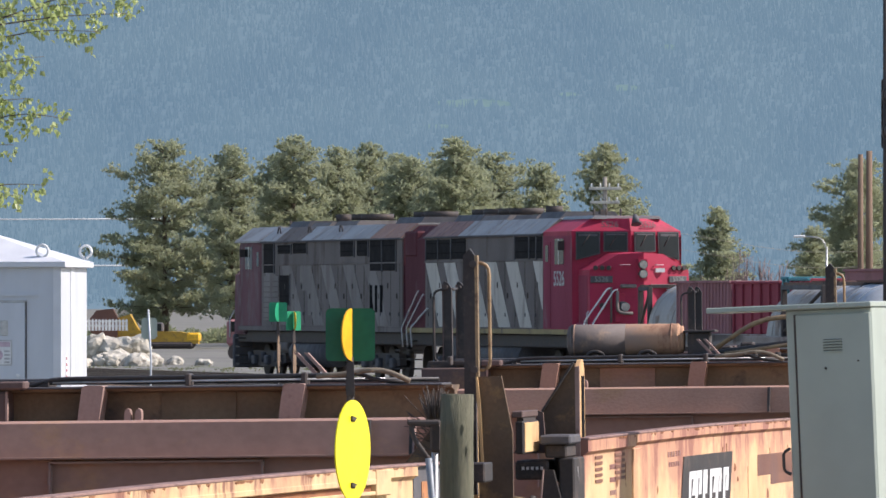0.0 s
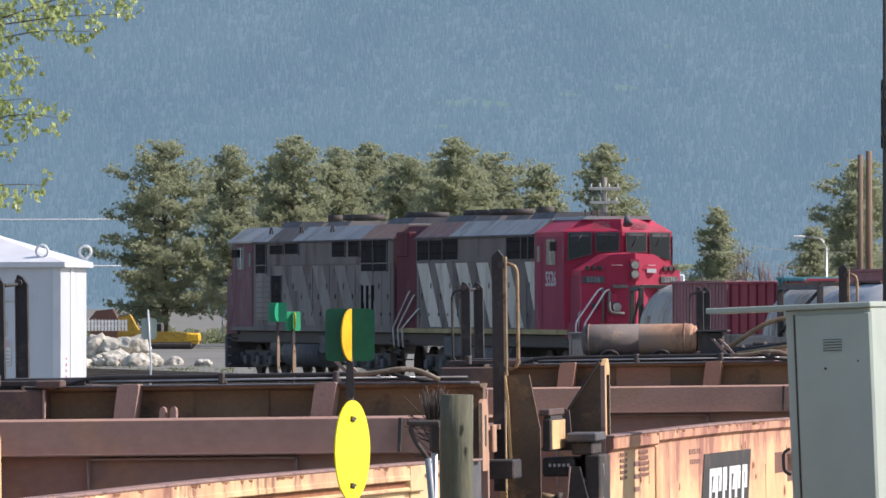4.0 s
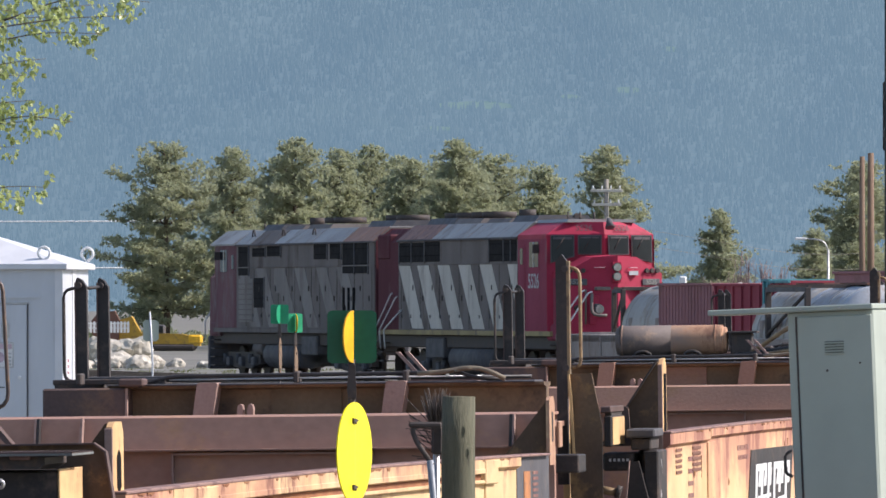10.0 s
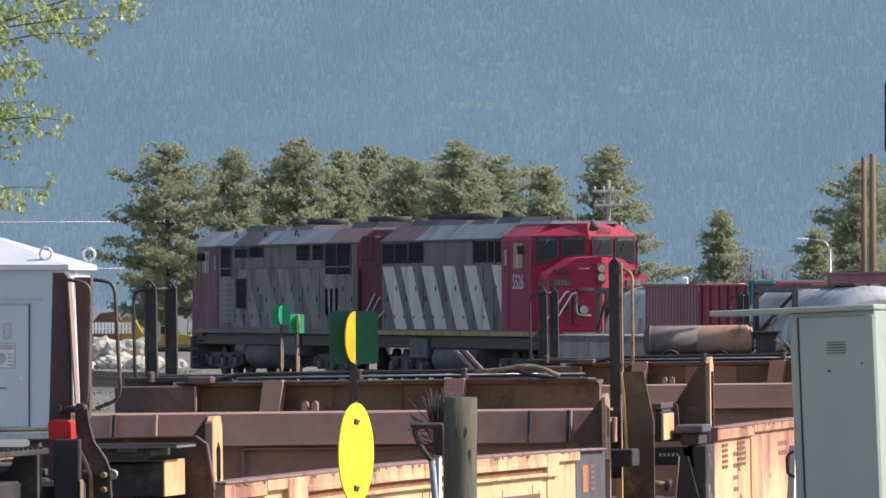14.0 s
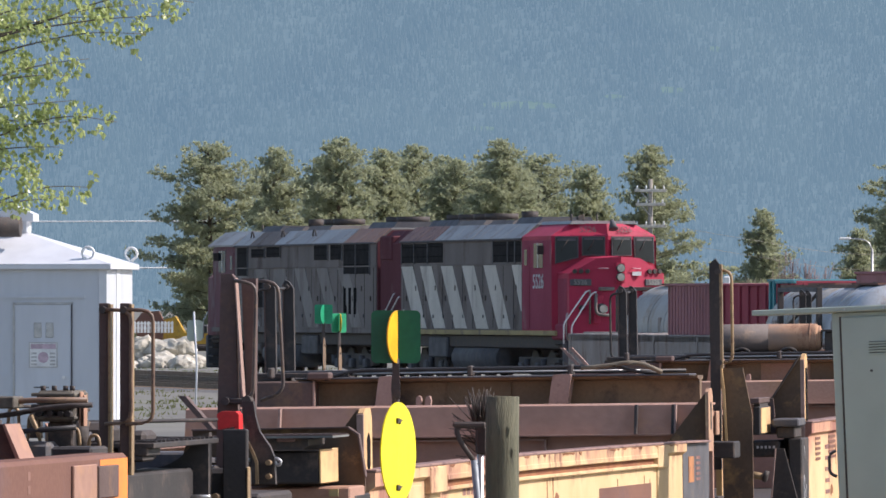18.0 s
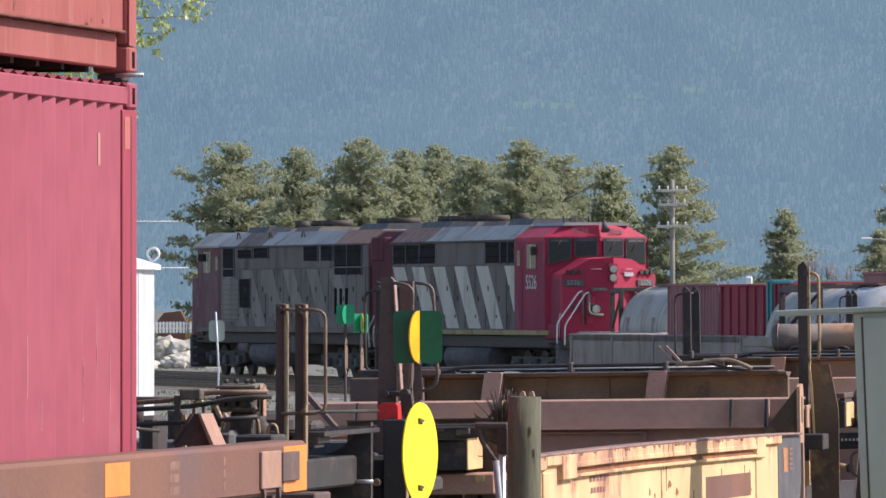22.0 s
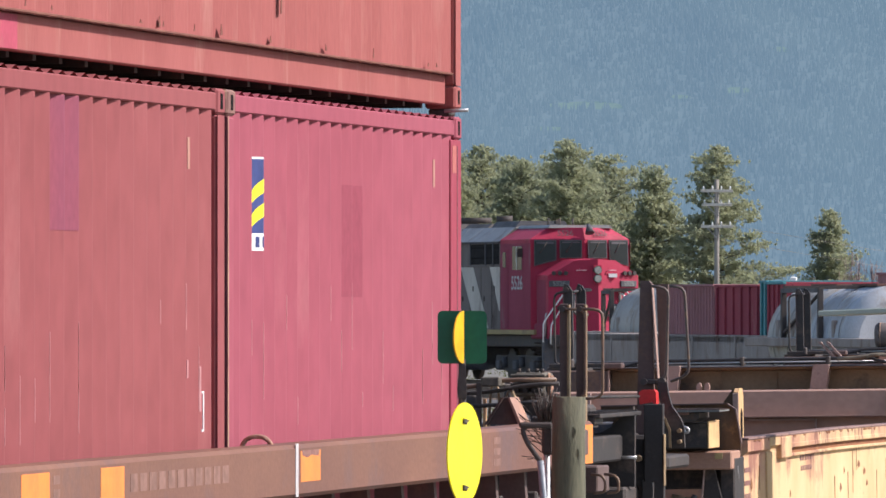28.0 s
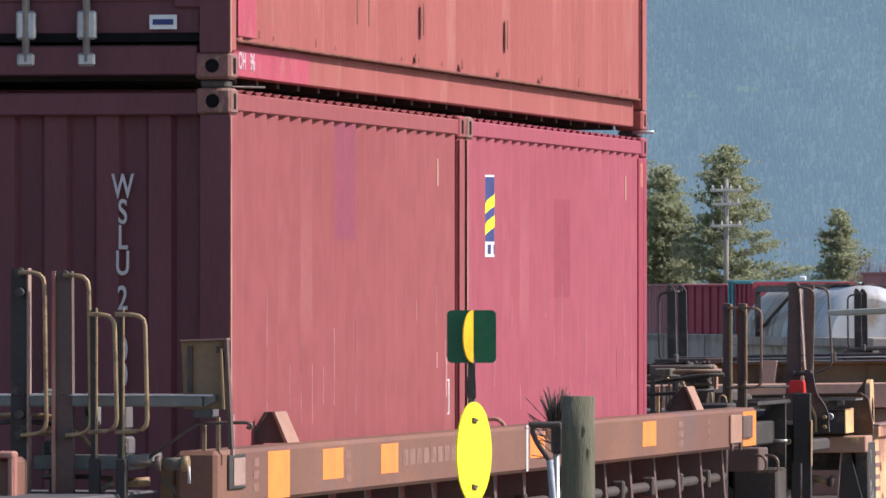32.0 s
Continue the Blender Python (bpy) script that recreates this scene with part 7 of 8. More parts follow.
            q = [(max(min(u, -4.92), R + 0.05), z) for u, z in q]
            if q[2][0] - q[3][0] < 0.05:
                q = [(y, 3.42), (-4.92, 3.42), (-4.92, 2.1), (-4.97, 2.1)]
            part("stripe", P(q, "x", min(x + s * 0.006, x + s * 0.012), max(x + s * 0.006, x + s * 0.012)), stripe, t, "dirty white slanted stripe")
        if not lead:
            sp("louvre_panel", -7.2, -5.3, 1.75, 3.1, M["stripe_dim"], 0.03, "pale louvred door panel")
            for k in range(8):
                sp("louvre_slat", -7.15, -5.35, 1.8 + 0.16 * k, 1.83 + 0.16 * k, M["loco_grey"], 0.045)
            for k in range(3):
                sp("vent_slot", -20.4 + 0.62 * k, -20.1 + 0.62 * k, 2.0, 2.8, M["grille"], 0.02)
            for z in (3.4, 3.15, 2.4):
                sp("stain_patch", -14.9 + z, -13.4 + z, z - 0.5, z, M["stripe_dim"], 0.008)
        part("fuel_tank_side", C((s * 1.0, -12.8, 0.75), (s * 1.0, -8.0, 0.75), 0.42, 14), M["darkgrey"], t)
        # steps and grab rails at both ends
        if lead:
            for dy, dz in ((0, 0), (0.55, -0.1), (1.05, -0.5)):
                part("grab_rail", T([(s * 1.6, E + 1.95 + dy, 2.62 + dz), (s * 1.62, E + 1.9 + dy, 2.6 + dz), (s * 1.62, E + dy, 1.55), (s * 1.58, E + dy, 1.0)], 0.024, 6, 0.1), M["white"], t, "white bent grab rail")
        for y in (-1.75, E + 0.5):
            for k in range(4):
                part("step", B(min(s * 1.2, s * 1.56), max(s * 1.2, s * 1.56), y - 0.2, y + 0.3, 0.35 + 0.27 * k, 0.39 + 0.27 * k), M["black"], t)
        sp("cab_side_sheet", -4.88, -1.9, 1.58, 4.1, side_red, 0.006, "dusty faded red cab side")
        sp("cab_door", -4.75, -4.1, 1.62, 3.95, side_red, 0.02)
        sp("door_window", -4.6, -4.3, 3.4, 3.85, M["glass"], 0.03)
        sp("window_frame", -3.75, -2.62, 3.25, 4.08, side_red, 0.015)
        sp("side_window", -3.65, -2.72, 3.32, 4.02, M["glass"], 0.025)
        sp("window_post", -3.25, -3.18, 3.32, 4.02, M["steel"], 0.035)
        part("nose_side_sheet", B(min(s * 1.36, s * 1.367), max(s * 1.36, s * 1.367), -2.2, -0.95, 1.4, 3.02), side_red, t)
    part("fuel_tank", B(-1.1, 1.1, -12.8, -8.0, 0.4, 1.1, 0.1), M["darkgrey"], t, "grey fuel tank")
    part("battery_box", B(-1.45, 1.45, -15.2, -13.2, 0.75, 1.35, 0.04), M["darkgrey"], t)
    part("air_tank", C((-1.15, -7.6, 0.95), (-1.15, -6.4, 0.95), 0.22, 12), M["loco_grey"], t)
    # cab with wedge front, wedge nose below it
    def wedge(name, y_side, y_mid, w, z0, z1, back, mm, lab="", top_w=None):
        bm = bmesh.new()
        tw = top_w or w
        lo = [bm.verts.new(p) for p in ((-w, back, z0), (-w, y_side, z0), (0, y_mid, z0), (w, y_side, z0), (w, back, z0))]
        hi = [bm.verts.new(p) for p in ((-tw, back, z1), (-tw, y_side - 0.12, z1), (0, y_mid - 0.12, z1), (tw, y_side - 0.12, z1), (tw, back, z1))]
        bm.faces.new(lo[::-1]), bm.faces.new(hi)
        for i in range(5):
            j = (i + 1) % 5
            bm.faces.new((lo[i], lo[j], hi[j], hi[i]))
        return part(name, bm, mm, t, lab)
    wedge("cab", -1.85, -1.4, 1.53, 1.56, 4.22, -4.9, red, "red cab with four windscreens" if lead else "sun-bleached pinkish cab")
    wedge("cab_roof", -1.97, -1.52, 1.53, 4.22, 4.56, -4.9, red if lead else M["roofgrey"], top_w=0.95)
    if not lead:
        part("roof_overhang", P([(-1.6, 4.14), (-1.0, 4.56), (1.0, 4.56), (1.6, 4.14), (1.6, 4.2), (1.02, 4.62), (-1.02, 4.62), (-1.6, 4.2)], "y", -4.9, -1.5), M["roofgrey"], t, "pale roof sheet overhanging the cab")
    part("roof_visor", P([(-1.0, 4.55), (1.0, 4.55), (0.9, 4.64), (-0.9, 4.64)], "y", -5.0, -1.9), M["roofgrey"], t)
    sect = [(-1.42, 1.3), (-1.42, 3.15), (-0.62, 3.59), (0, 3.63), (0.62, 3.59), (1.36, 3.15), (1.36, 1.3), (0, 1.3)]
    bm = bmesh.new()
    fr = [bm.verts.new((x, -0.1 - 0.42 * abs(x) - 0.12 * (z - 1.3) / 2.3, z)) for x, z in sect]
    bk = [bm.verts.new((x, -2.2, z + (0.04 if z > 3 else 0))) for x, z in sect]
    bm.faces.new((fr[7], fr[0], fr[1], fr[2], fr[3]))
    bm.faces.new((fr[3], fr[4], fr[5], fr[6], fr[7]))
    for i in range(8):
        j = (i + 1) % 8
        bm.faces.new((fr[i], fr[j], bk[j], bk[i]))
    bmesh.ops.recalc_face_normals(bm, faces=bm.faces[:])
    part("nose", bm, red, t, "red wedge nose with chamfered top" if lead else "pale pink weathered nose")
    part("lower_front", B(-1.45, 1.45, -2.2, -0.9, 1.3, 1.75, 0.05), side_red, t)
    part("pilot", B(-1.5, 1.5, -0.95, -0.75, 0.25, 1.3, 0.04), M["darkgrey"], t, "grey pilot plate")
    part("coupler", B(-0.15, 0.15, -0.9, 0.25, 0.75, 1.0, 0.04), M["black"], t)
    part("rear_coupler", B(-0.15, 0.15, E - 0.08, E, 0.75, 1.0, 0.04), M["black"], t)
    # windscreens on the two facets, the outer ones cut lower
    for s in (-1, 1):
        ang = math.degrees(math.atan2(0.45, 1.53))
        m = Matrix.Translation((s * 0.765, -1.645, 3.93)) @ pose(0, 0, 0, 0, 0, -s * ang) @ pose(0, 0, 0, 2.6, 0, 0)
        for outer in (0, 1):
            c = s * (0.38 if outer else -0.37)
            lo_out, lo_in = (-0.47, -0.3) if outer else (-0.24, -0.24)
            q = [(c - s * 0.3, lo_in), (c + s * 0.3, lo_out), (c + s * 0.3, 0.24), (c - s * 0.3, 0.24)]
            for nm, g, y0, y1, mm in (("window_gasket", 0.03, -0.03, 0.012, M["darkgrey"]), ("windscreen", 0.0, -0.02, 0.022, M["glass"])):
                o = [(u + (g if u > c else -g), z + (g if z > 0 else -g)) for u, z in q]
                w = part(nm, P(o, "y", y0, y1), mm, t)
                w.matrix_basis = m
            w = part("wiper", C((c - 0.05, 0.035, 0.2), (c + 0.16, 0.035, -0.12), 0.012, 4), M["black"], t)
            w.matrix_basis = m
            w = part("sun_blind", B(c - 0.26, c + 0.26, -0.01, 0.026, 0.15 if outer else 0.18, 0.22), M["darkgrey"], t)
            w.matrix_basis = m
        m = Matrix.Translation((s * 1.06, -0.615, 0)) @ pose(0, 0, 0, 0, 0, -s * 22.8)
        d = part("number_board", B(-0.3, 0.3, -0.02, 0.03, 2.82, 3.0, 0.01), M["darkgrey"], t)
        d.matrix_basis = m
        for k in range(3):
            c = part("class_lamp", C((-0.2 + 0.18 * k, 0.0, 3.22), (-0.2 + 0.18 * k, 0.06, 3.22), 0.065, 10), M["black"], t)
            c.matrix_basis = m
        part("ditch_light_box", B(s * 0.48 - 0.16, s * 0.48 + 0.16, -0.6, -0.33, 2.02, 2.32, 0.03), M["darkgrey"], t)
        part("ditch_light", C((s * 0.48, -0.6, 2.17), (s * 0.48, -0.28, 2.17), 0.12, 12), M["lamp"], t, "ditch light")
        part("end_rail", T([(s * 1.4, -0.85, 1.3), (s * 1.4, -0.85, 2.05), (s * 0.35, -0.8, 2.05), (s * 0.35, -0.8, 1.3)], 0.022, 6, 0.08), M["steel"], t)
        part("shelf_leg", C((s * 0.85, -0.4, 1.75), (s * 0.85, -0.4, 2.7), 0.03, 6), M["loco_grey"], t)
        part("shelf_loop", T([(s * 0.7, -0.3, 2.6), (s * 0.72, -0.3, 2.0), (s * 0.3, -0.2, 2.0)], 0.045, 6, 0.2), M["loco_grey"], t)
        part("mirror", B(min(s * 1.52, s * 1.72), max(s * 1.52, s * 1.72), -2.7, -2.65, 3.7, 3.95), M["black"], t)
        part("grab_iron", T([(s * 0.35, -0.33, 3.3), (s * 0.35, -0.25, 3.3), (s * 0.6, -0.35, 3.3), (s * 0.6, -0.43, 3.3)], 0.014, 5, 0.03), M["pinkish"], t)
    for s in (-1, 1):
        part("step_rail", T([(s * 1.55, -0.62, 1.2), (s * 1.55, -0.6, 1.77), (s * 0.97, -0.38, 2.66), (s * 0.85, -0.42, 2.68)], 0.023, 6, 0.1), M["white"], t, "white step handrail")
        part("step_rail", T([(s * 1.35, -0.52, 1.15), (s * 1.35, -0.5, 1.7), (s * 0.8, -0.32, 2.62), (s * 0.68, -0.36, 2.64)], 0.023, 6, 0.1), M["white"], t)
        part("mu_hose", T([(s * 0.6, -0.7, 1.3), (s * 0.6, -0.45, 1.0), (s * 0.5, -0.5, 0.6)], 0.04, 6, 0.15), M["hose"], t)
        part("sand_filler", C((s * 1.05, -0.62, 2.2), (s * 1.05, -0.5, 2.2), 0.08, 8), M["black"], t)
    part("anticlimber", B(-0.95, 0.95, -0.75, -0.35, 1.3, 1.42, 0.02), M["darkgrey"], t)
    part("nose_shelf", B(-0.95, 0.6, -0.6, -0.25, 2.68, 2.78, 0.02), M["loco_grey"], t)
    part("headlight_plate", P([(-0.08, 2.9), (0.16, 2.9), (0.16, 3.46), (-0.08, 3.46)], "y", -0.3, -0.13), red, t)
    for z in (3.06, 3.31):
        part("headlight", C((0.04, -0.22, z), (0.04, -0.07, z), 0.105, 14), M["lamp"], t, "sealed-beam headlight")
        part("headlight_rim", C((0.04, -0.2, z), (0.04, -0.09, z), 0.125, 14), M["black"], t)
    part("nose_door", B(0.32, 0.75, -0.5, -0.36, 1.75, 2.55, 0.02), red, t)
    part("bell", C((-0.12, -1.5, 4.66), (-0.12, -1.38, 4.4), 0.05, 12, 0.14), M["darkgrey"], t)
    part("horn", C((0.5, -2.9, 4.72), (0.5, -2.5, 4.74), 0.03, 8, 0.08), M["black"], t)
    for x in (-0.3, 0.1, 0.45):
        part("antenna", C((x, -3.6, 4.6), (x, -3.6, 4.85), 0.03, 6), M["black"], t)
    # trucks
    for yc in (-4.3, E + 4.2):
        for s in (-1.15, 0.95):
            part("truck_frame", P([(yc - 2.3, 0.45), (yc - 2.2, 0.8), (yc + 2.2, 0.8), (yc + 2.3, 0.45), (yc + 1.0, 0.3), (yc - 1.0, 0.3)], "x", s, s + 0.2), M["black"], t)
        for dy in (-1.7, 0, 1.7):
            for s in (-0.75, 0.75):
                part("wheel", C((s - 0.07, yc + dy, 0.5), (s + 0.07, yc + dy, 0.5), 0.5, 18), M["black"], t)
            for s in (-1.2, 1.2):
                part("journal_box", B(s - 0.09, s + 0.09, yc + dy - 0.2, yc + dy + 0.2, 0.36, 0.66, 0.04), M["darkgrey"], t)
                part("coil_spring", C((s, yc + dy + 0.5, 0.45), (s, yc + dy + 0.5, 0.75), 0.1, 8), M["darkgrey"], t)
    return t


loco1 = locomotive(on_far(0.0), "red-nosed grey striped diesel locomotive", 1)
loco2 = locomotive(on_far(-43.4, flip=True), "grimy striped diesel locomotive coupled behind, facing away", 2)
for s in (-1, 1):
    text("road_number", "5526", 0.56, Matrix.Translation((s * 1.55, -3.2, 2.92)) @ pose(0, 0, 0, 90, 0, 90 * s), M["letter"], loco1, "faded white road number")
    fm = Matrix.Translation((s * 1.06, -0.615, 0)) @ pose(0, 0, 0, 0, 0, -s * 22.8)
    text("board_number", "5526", 0.19, fm @ Matrix.Translation((0, 0.034, 2.91)) @ pose(0, 0, 0, 90, 0, 180), M["faint_pale"], loco1)
    text("roof_number", "5526", 0.24, Matrix.Translation((s * 0.52, -1.74, 4.39)) @ pose(0, 0, 0, 0, 0, -s * 16.4) @ pose(0, 0.06, 0, 72, 0, 180), M["red_pale"], loco1)
part("name_plate", B(-0.62, -0.36, -0.42, -0.31, 3.1, 3.21), M["white"], loco1)
backs(loco1, TURN_LEAD, STEP_LEAD, -10)
backs(loco2, TURN_TRAIL, STEP_TRAIL, -32)


# ---- yard cars ahead of the nose ----
# the yard strings run slower than the locomotives, on the next two tracks
YRUN = [(0, -0.75), (3, -0.55), (6, -0.07), (9, 0.68), (12, 1.58), (16, 3.2), (19, 4.6), (22, 6.2), (25, 8.2), (28, 10.7), (30, 12.55), (32, 14.5)]
LN = Vector((LF.y, -LF.x, 0))


def on_yard(y, z, side):
    return Matrix.Translation(LN * side) @ on_far(y, z)


def trails(ob, side, slow=1.0):
    """The outer string runs slower, the tank before the nose a little faster."""
    k = {4.2: 1.0, 8.0: 0.78}.get(side)
    m = ob.matrix_basis.copy()
    rows = YRUN if k else LRUN
    MOVING.append((ob, [(t, Matrix.Translation(-LF * r * slow * (k or 0.73)) @ m) for t, r in rows]))


def flat_car(y, L, label, panels=True, side=4.2):
    t = thing("flat_car", on_yard(y, 0, side), label, "flat car", "flat cars on the far track")
    part("deck", B(-1.5, 1.5, 0.2, L - 0.2, 1.35, 1.55, 0.02), M["concrete"], t)
    for s in (-1.5, 1.46) if panels else ():
        part("side_panel", B(s, s + 0.04, 0.3, L - 0.3, 0.75, 1.53, 0.01), M["concrete"], t, "stained grey side panel")
    for k in range(int(L / 4)) if panels else ():
        part("stake", B(1.5, 1.53, 0.5 + k * 4, 0.6 + k * 4, 0.75, 1.53, 0.01), M["concrete"], t)
    axle_truck(t, 1.8, 0)
    axle_truck(t, L - 1.8, 0)
    part("coupler", B(-0.12, 0.12, L - 0.2, L + 0.35, 0.75, 0.98, 0.03), M["black"], t)
    trails(t, side)
    return t


def ribbed_box(y, L, z1, mat_, label, ribs, name="open_box", rail=None, side=4.2, slow=1.0):
    t = thing(name, on_yard(y, 1.55, side), label, "freight box", "boxes on the flat cars")
    part("floor", B(-1.3, 1.3, 0, L, 0, 0.08), mat_, t)
    d = 0.05 if ribs < 10 else 0.02
    for s in (-1.35, 1.3):
        part("side_wall", B(s, s + 0.05, 0, L, 0.0, z1, 0.01), mat_, t)
        for k in range(ribs):
            yy = 0.1 + (L - 0.25) * k / max(1, ribs - 1)
            part("rib", B(s - d if s < 0 else s + 0.05, s if s < 0 else s + 0.05 + d, yy, yy + (0.12 if ribs < 10 else 0.06), 0, z1 - 0.06, 0.004), mat_, t)
    for yy in (0, L - 0.05):
        part("end_wall", B(-1.3, 1.3, yy, yy + 0.05, 0, z1, 0.01), mat_, t)
        for k in range(5):
            part("rib", B(-1.2 + k * 0.55, -1.05 + k * 0.55, yy + 0.05 if yy else yy - 0.05, yy + 0.1 if yy else yy, 0, z1 - 0.06), mat_, t)
    for s in (-1.4, 1.32):
        part("top_rail", B(s, s + 0.08, -0.02, L + 0.02, z1 - 0.06, z1, 0.01), rail or mat_, t)
    trails(t, side, slow)
    return t


def dome_tank(y, L, r, label, mm, zc=None, banded=False, side=8.0):
    t = thing("tank", on_yard(y, 1.55, side), label, "tank", "tanks on the flat cars")
    zc = r * 0.78 if zc is None else zc
    part("shell", T([(0, 0.0, zc), (0, 0.25, zc), (0, L - 0.4, zc), (0, L, zc)], lambda u: r * (0.75 if u < 0.01 or u > 0.99 else (0.95 if u < 0.06 or u > 0.94 else 1.0)), 32, 0.3), mm, t, "curved metal shell")
    for yy in (0.8, L - 1.2):
        part("saddle", B(-r, r, yy, yy + 0.25, -0.0, 0.4, 0.02), M["concrete"], t)
    part("walkway", B(-0.3, 0.3, 0.6, L - 0.6, zc + r, zc + r + 0.05), M["sill"], t)
    if banded:
        for yy in (0.6, 1.9):
            part("dark_band", T([(-r - 0.03, yy, zc - 0.1), (-r * 0.7, yy + 0.4, zc + r * 0.75), (0, yy + 0.7, zc + r + 0.03)], 0.05, 6, 0.3), M["black"], t)
    for yy in (0.5, L / 2, L - 0.7):
        part("band", C((0, yy, zc), (0, yy + 0.08, zc), r + 0.012, 32), mm, t)
    trails(t, side)
    return t


def rack_frame(y, w, h, L, label, side=8.0):
    fr = thing("rack_frame", on_yard(y, 1.55, side), label, "rack", "rack frames on the flat cars")
    for x in (-w, w):
        for yy in (0, L):
            part("upright", B(x - 0.06, x + 0.06, yy - 0.06, yy + 0.06, 0, h, 0.01), M["black"], fr)
        part("side_bar", B(x - 0.06, x + 0.06, 0, L, h - 0.1, h), M["darkgrey"], fr)
        part("brace", C((x, 0, 0.1), (x, L, h - 0.1), 0.04, 6), M["black"], fr)
    for yy in (0, L):
        part("top_bar", B(-w, w, yy - 0.05, yy + 0.05, h - 0.02, h + 0.06), M["black"], fr)
    trails(fr, side)


flat_car(1.0, 9.0, "short grey flat car before the locomotive", False, 0)
dome_tank(4.3, 4.6, 1.18, "pale rounded tank standing before the locomotive's nose", M["silver"], 0.08, side=0)
rack_frame(3.4, 1.1, 1.15, 0.9, "dark frame beside the pale tank", 0)
flat_car(12.4, 20.0, "grey-sided flat car loaded with boxes")
flat_car(33.4, 17.0, "grey-sided flat car at the yard's near end")
ribbed_box(21.7, 4.7, 1.26, M["maroon"], "dull maroon freight box with fine ribs", 17)
ribbed_box(26.6, 3.95, 1.24, M["bright_red"], "weathered red ribbed open box", 6)
ribbed_box(30.7, 0.6, 1.34, M["teal"], "narrow teal steel box", 2)
ribbed_box(31.35, 1.5, 1.3, M["bright_red"], "red ribbed box with a teal top rail", 4, rail=M["teal"])
ribbed_box(36.0, 5.0, 1.5, M["maroon"], "maroon steel box on a flat car", 0, slow=0.55)
ribbed_box(41.3, 5.0, 1.42, M["maroon"], "maroon steel box beside its twin", 6, slow=0.55)
flat_car(40.8, 13.0, "low flat car carrying silver tanks", False, 8.0)
dome_tank(41.75, 3.3, 1.2, "silver tank with grimy top", M["silver"], -0.03)
dome_tank(45.1, 3.2, 1.2, "pale blue-white tank with a dark band", M["tank_blue"], -0.03, True)
rack_frame(43.4, 1.25, 1.12, 3.0, "black braced rack frame round the tank")
# ---- switch stands ----
def switch_stand(m, label, plate, disc, turn=69.5):
    t = thing("switch_stand", m, label, "switch stand", "switch stands")
    part("mast", C((0, 0, 0), (0, 0, 2.02), 0.016, 10), M["black"], t)
    part("mast_sleeve", P([(-0.016, 1.86), (0.018, 1.86), (0.018, 1.9), (0.012, 2.0), (-0.012, 2.0), (-0.02, 1.9)], "y", -0.02, 0.02), M["black"], t)
    part("base", B(-0.3, 0.3, -0.2, 0.2, 0, 0.12, 0.02), M["black"], t)
    part("throw_lever", T([(0.1, 0, 0.12), (0.25, 0, 0.3), (0.6, 0, 0.35)], 0.02, 6), M["black"], t)
    bm = bmesh.new()
    r = 0.02
    pts = []
    for cx, cz, a0 in ((0.1 - r, 0.107 - r, 0), (-0.1 + r, 0.107 - r, 90), (-0.1 + r, -0.107 + r, 180), (0.1 - r, -0.107 + r, 270)):
        pts += [(cx + r * math.cos(radians(a0 + k * 30)), cz + r * math.sin(radians(a0 + k * 30)) + 2.11) for k in range(4)]
    part("target_plate", pz(bm, pts, "y", -0.004, 0.002), plate, t, "green square target with rounded corners")
    if turn > 80:
        blade = M["green2"]
    else:
        blade = M["amber"]
    sg = part("target_blade", P([(0.105 * math.sin(radians(k * 15)), 2.11 + 0.107 * math.cos(radians(k * 15))) for k in range(13)] + [(0, 2.003)], "y", -0.003, 0.003), blade, t, "half disc standing off the plate")
    sg.matrix_basis = Matrix.Translation((0.005, -0.01, 0)) @ pose(0, 0, 0, 0, 0, -112)
    d = part("target_disc", P([(0.205 * math.cos(radians(k * 7.5)), 1.64 + 0.205 * math.sin(radians(k * 7.5))) for k in range(48)], "y", -0.003, 0.003), disc, t, "yellow enamelled disc turned to one side")
    d.matrix_basis = pose(0.009, -0.012, 0, 0, 0, turn + 1)
    for z in (1.77, 1.5):
        b = part("disc_bolt", P([(-0.03, z - 0.012), (-0.02, z - 0.004), (0.0, z - 0.014), (0.006, z - 0.004), (0.034, z + 0.001), (-0.03, z + 0.011)], "y", -0.012, -0.003), M["black"], t)
        b.matrix_basis = pose(0.009, -0.012, 0, 0, 0, turn + 1)
    return t


switch_stand(pose(-0.376, 36, -0.292), "switch stand with green target and yellow disc", M["green"], M["yellow"])
switch_stand(pose(-1.83, 98.4, -0.27, 0, 0, 0), "distant switch stand with green targets", M["green2"], M["olive"], 86)
switch_stand(pose(-1.68, 99.6, -0.37, 0, 0, 35), "distant switch stand with green targets beside its twin", M["green2"], M["olive"], 50)

# ---- post, broom and shovel ----
po = thing("wooden_post", pose(0.059, 37.1, -0.3), "weathered round timber post with knots", "post")
bm = T([(0, 0, 0), (0.004, 0, 0.9), (-0.003, 0, 1.6), (0, 0, 1.865)], lambda u: 0.072 - 0.004 * u, 16)
for v in bm.verts:
    a = math.atan2(v.co.y, v.co.x)
    v.co.x *= 1 + 0.05 * noise.noise((math.cos(a) * 2, math.sin(a) * 2, v.co.z * 1.5))
part("shaft", bm, M["wood"], po)
for z, a in ((1.72, -75), (1.63, -60)):
    c = Vector((0.064 * math.cos(radians(a)), 0.064 * math.sin(radians(a)), z))
    part("knot", P([(c.x - 0.012, z - 0.02), (c.x + 0.004, z - 0.026), (c.x + 0.012, z + 0.005), (c.x + 0.003, z + 0.02)], "y", c.y - 0.004, c.y + 0.01), M["wood"], po)
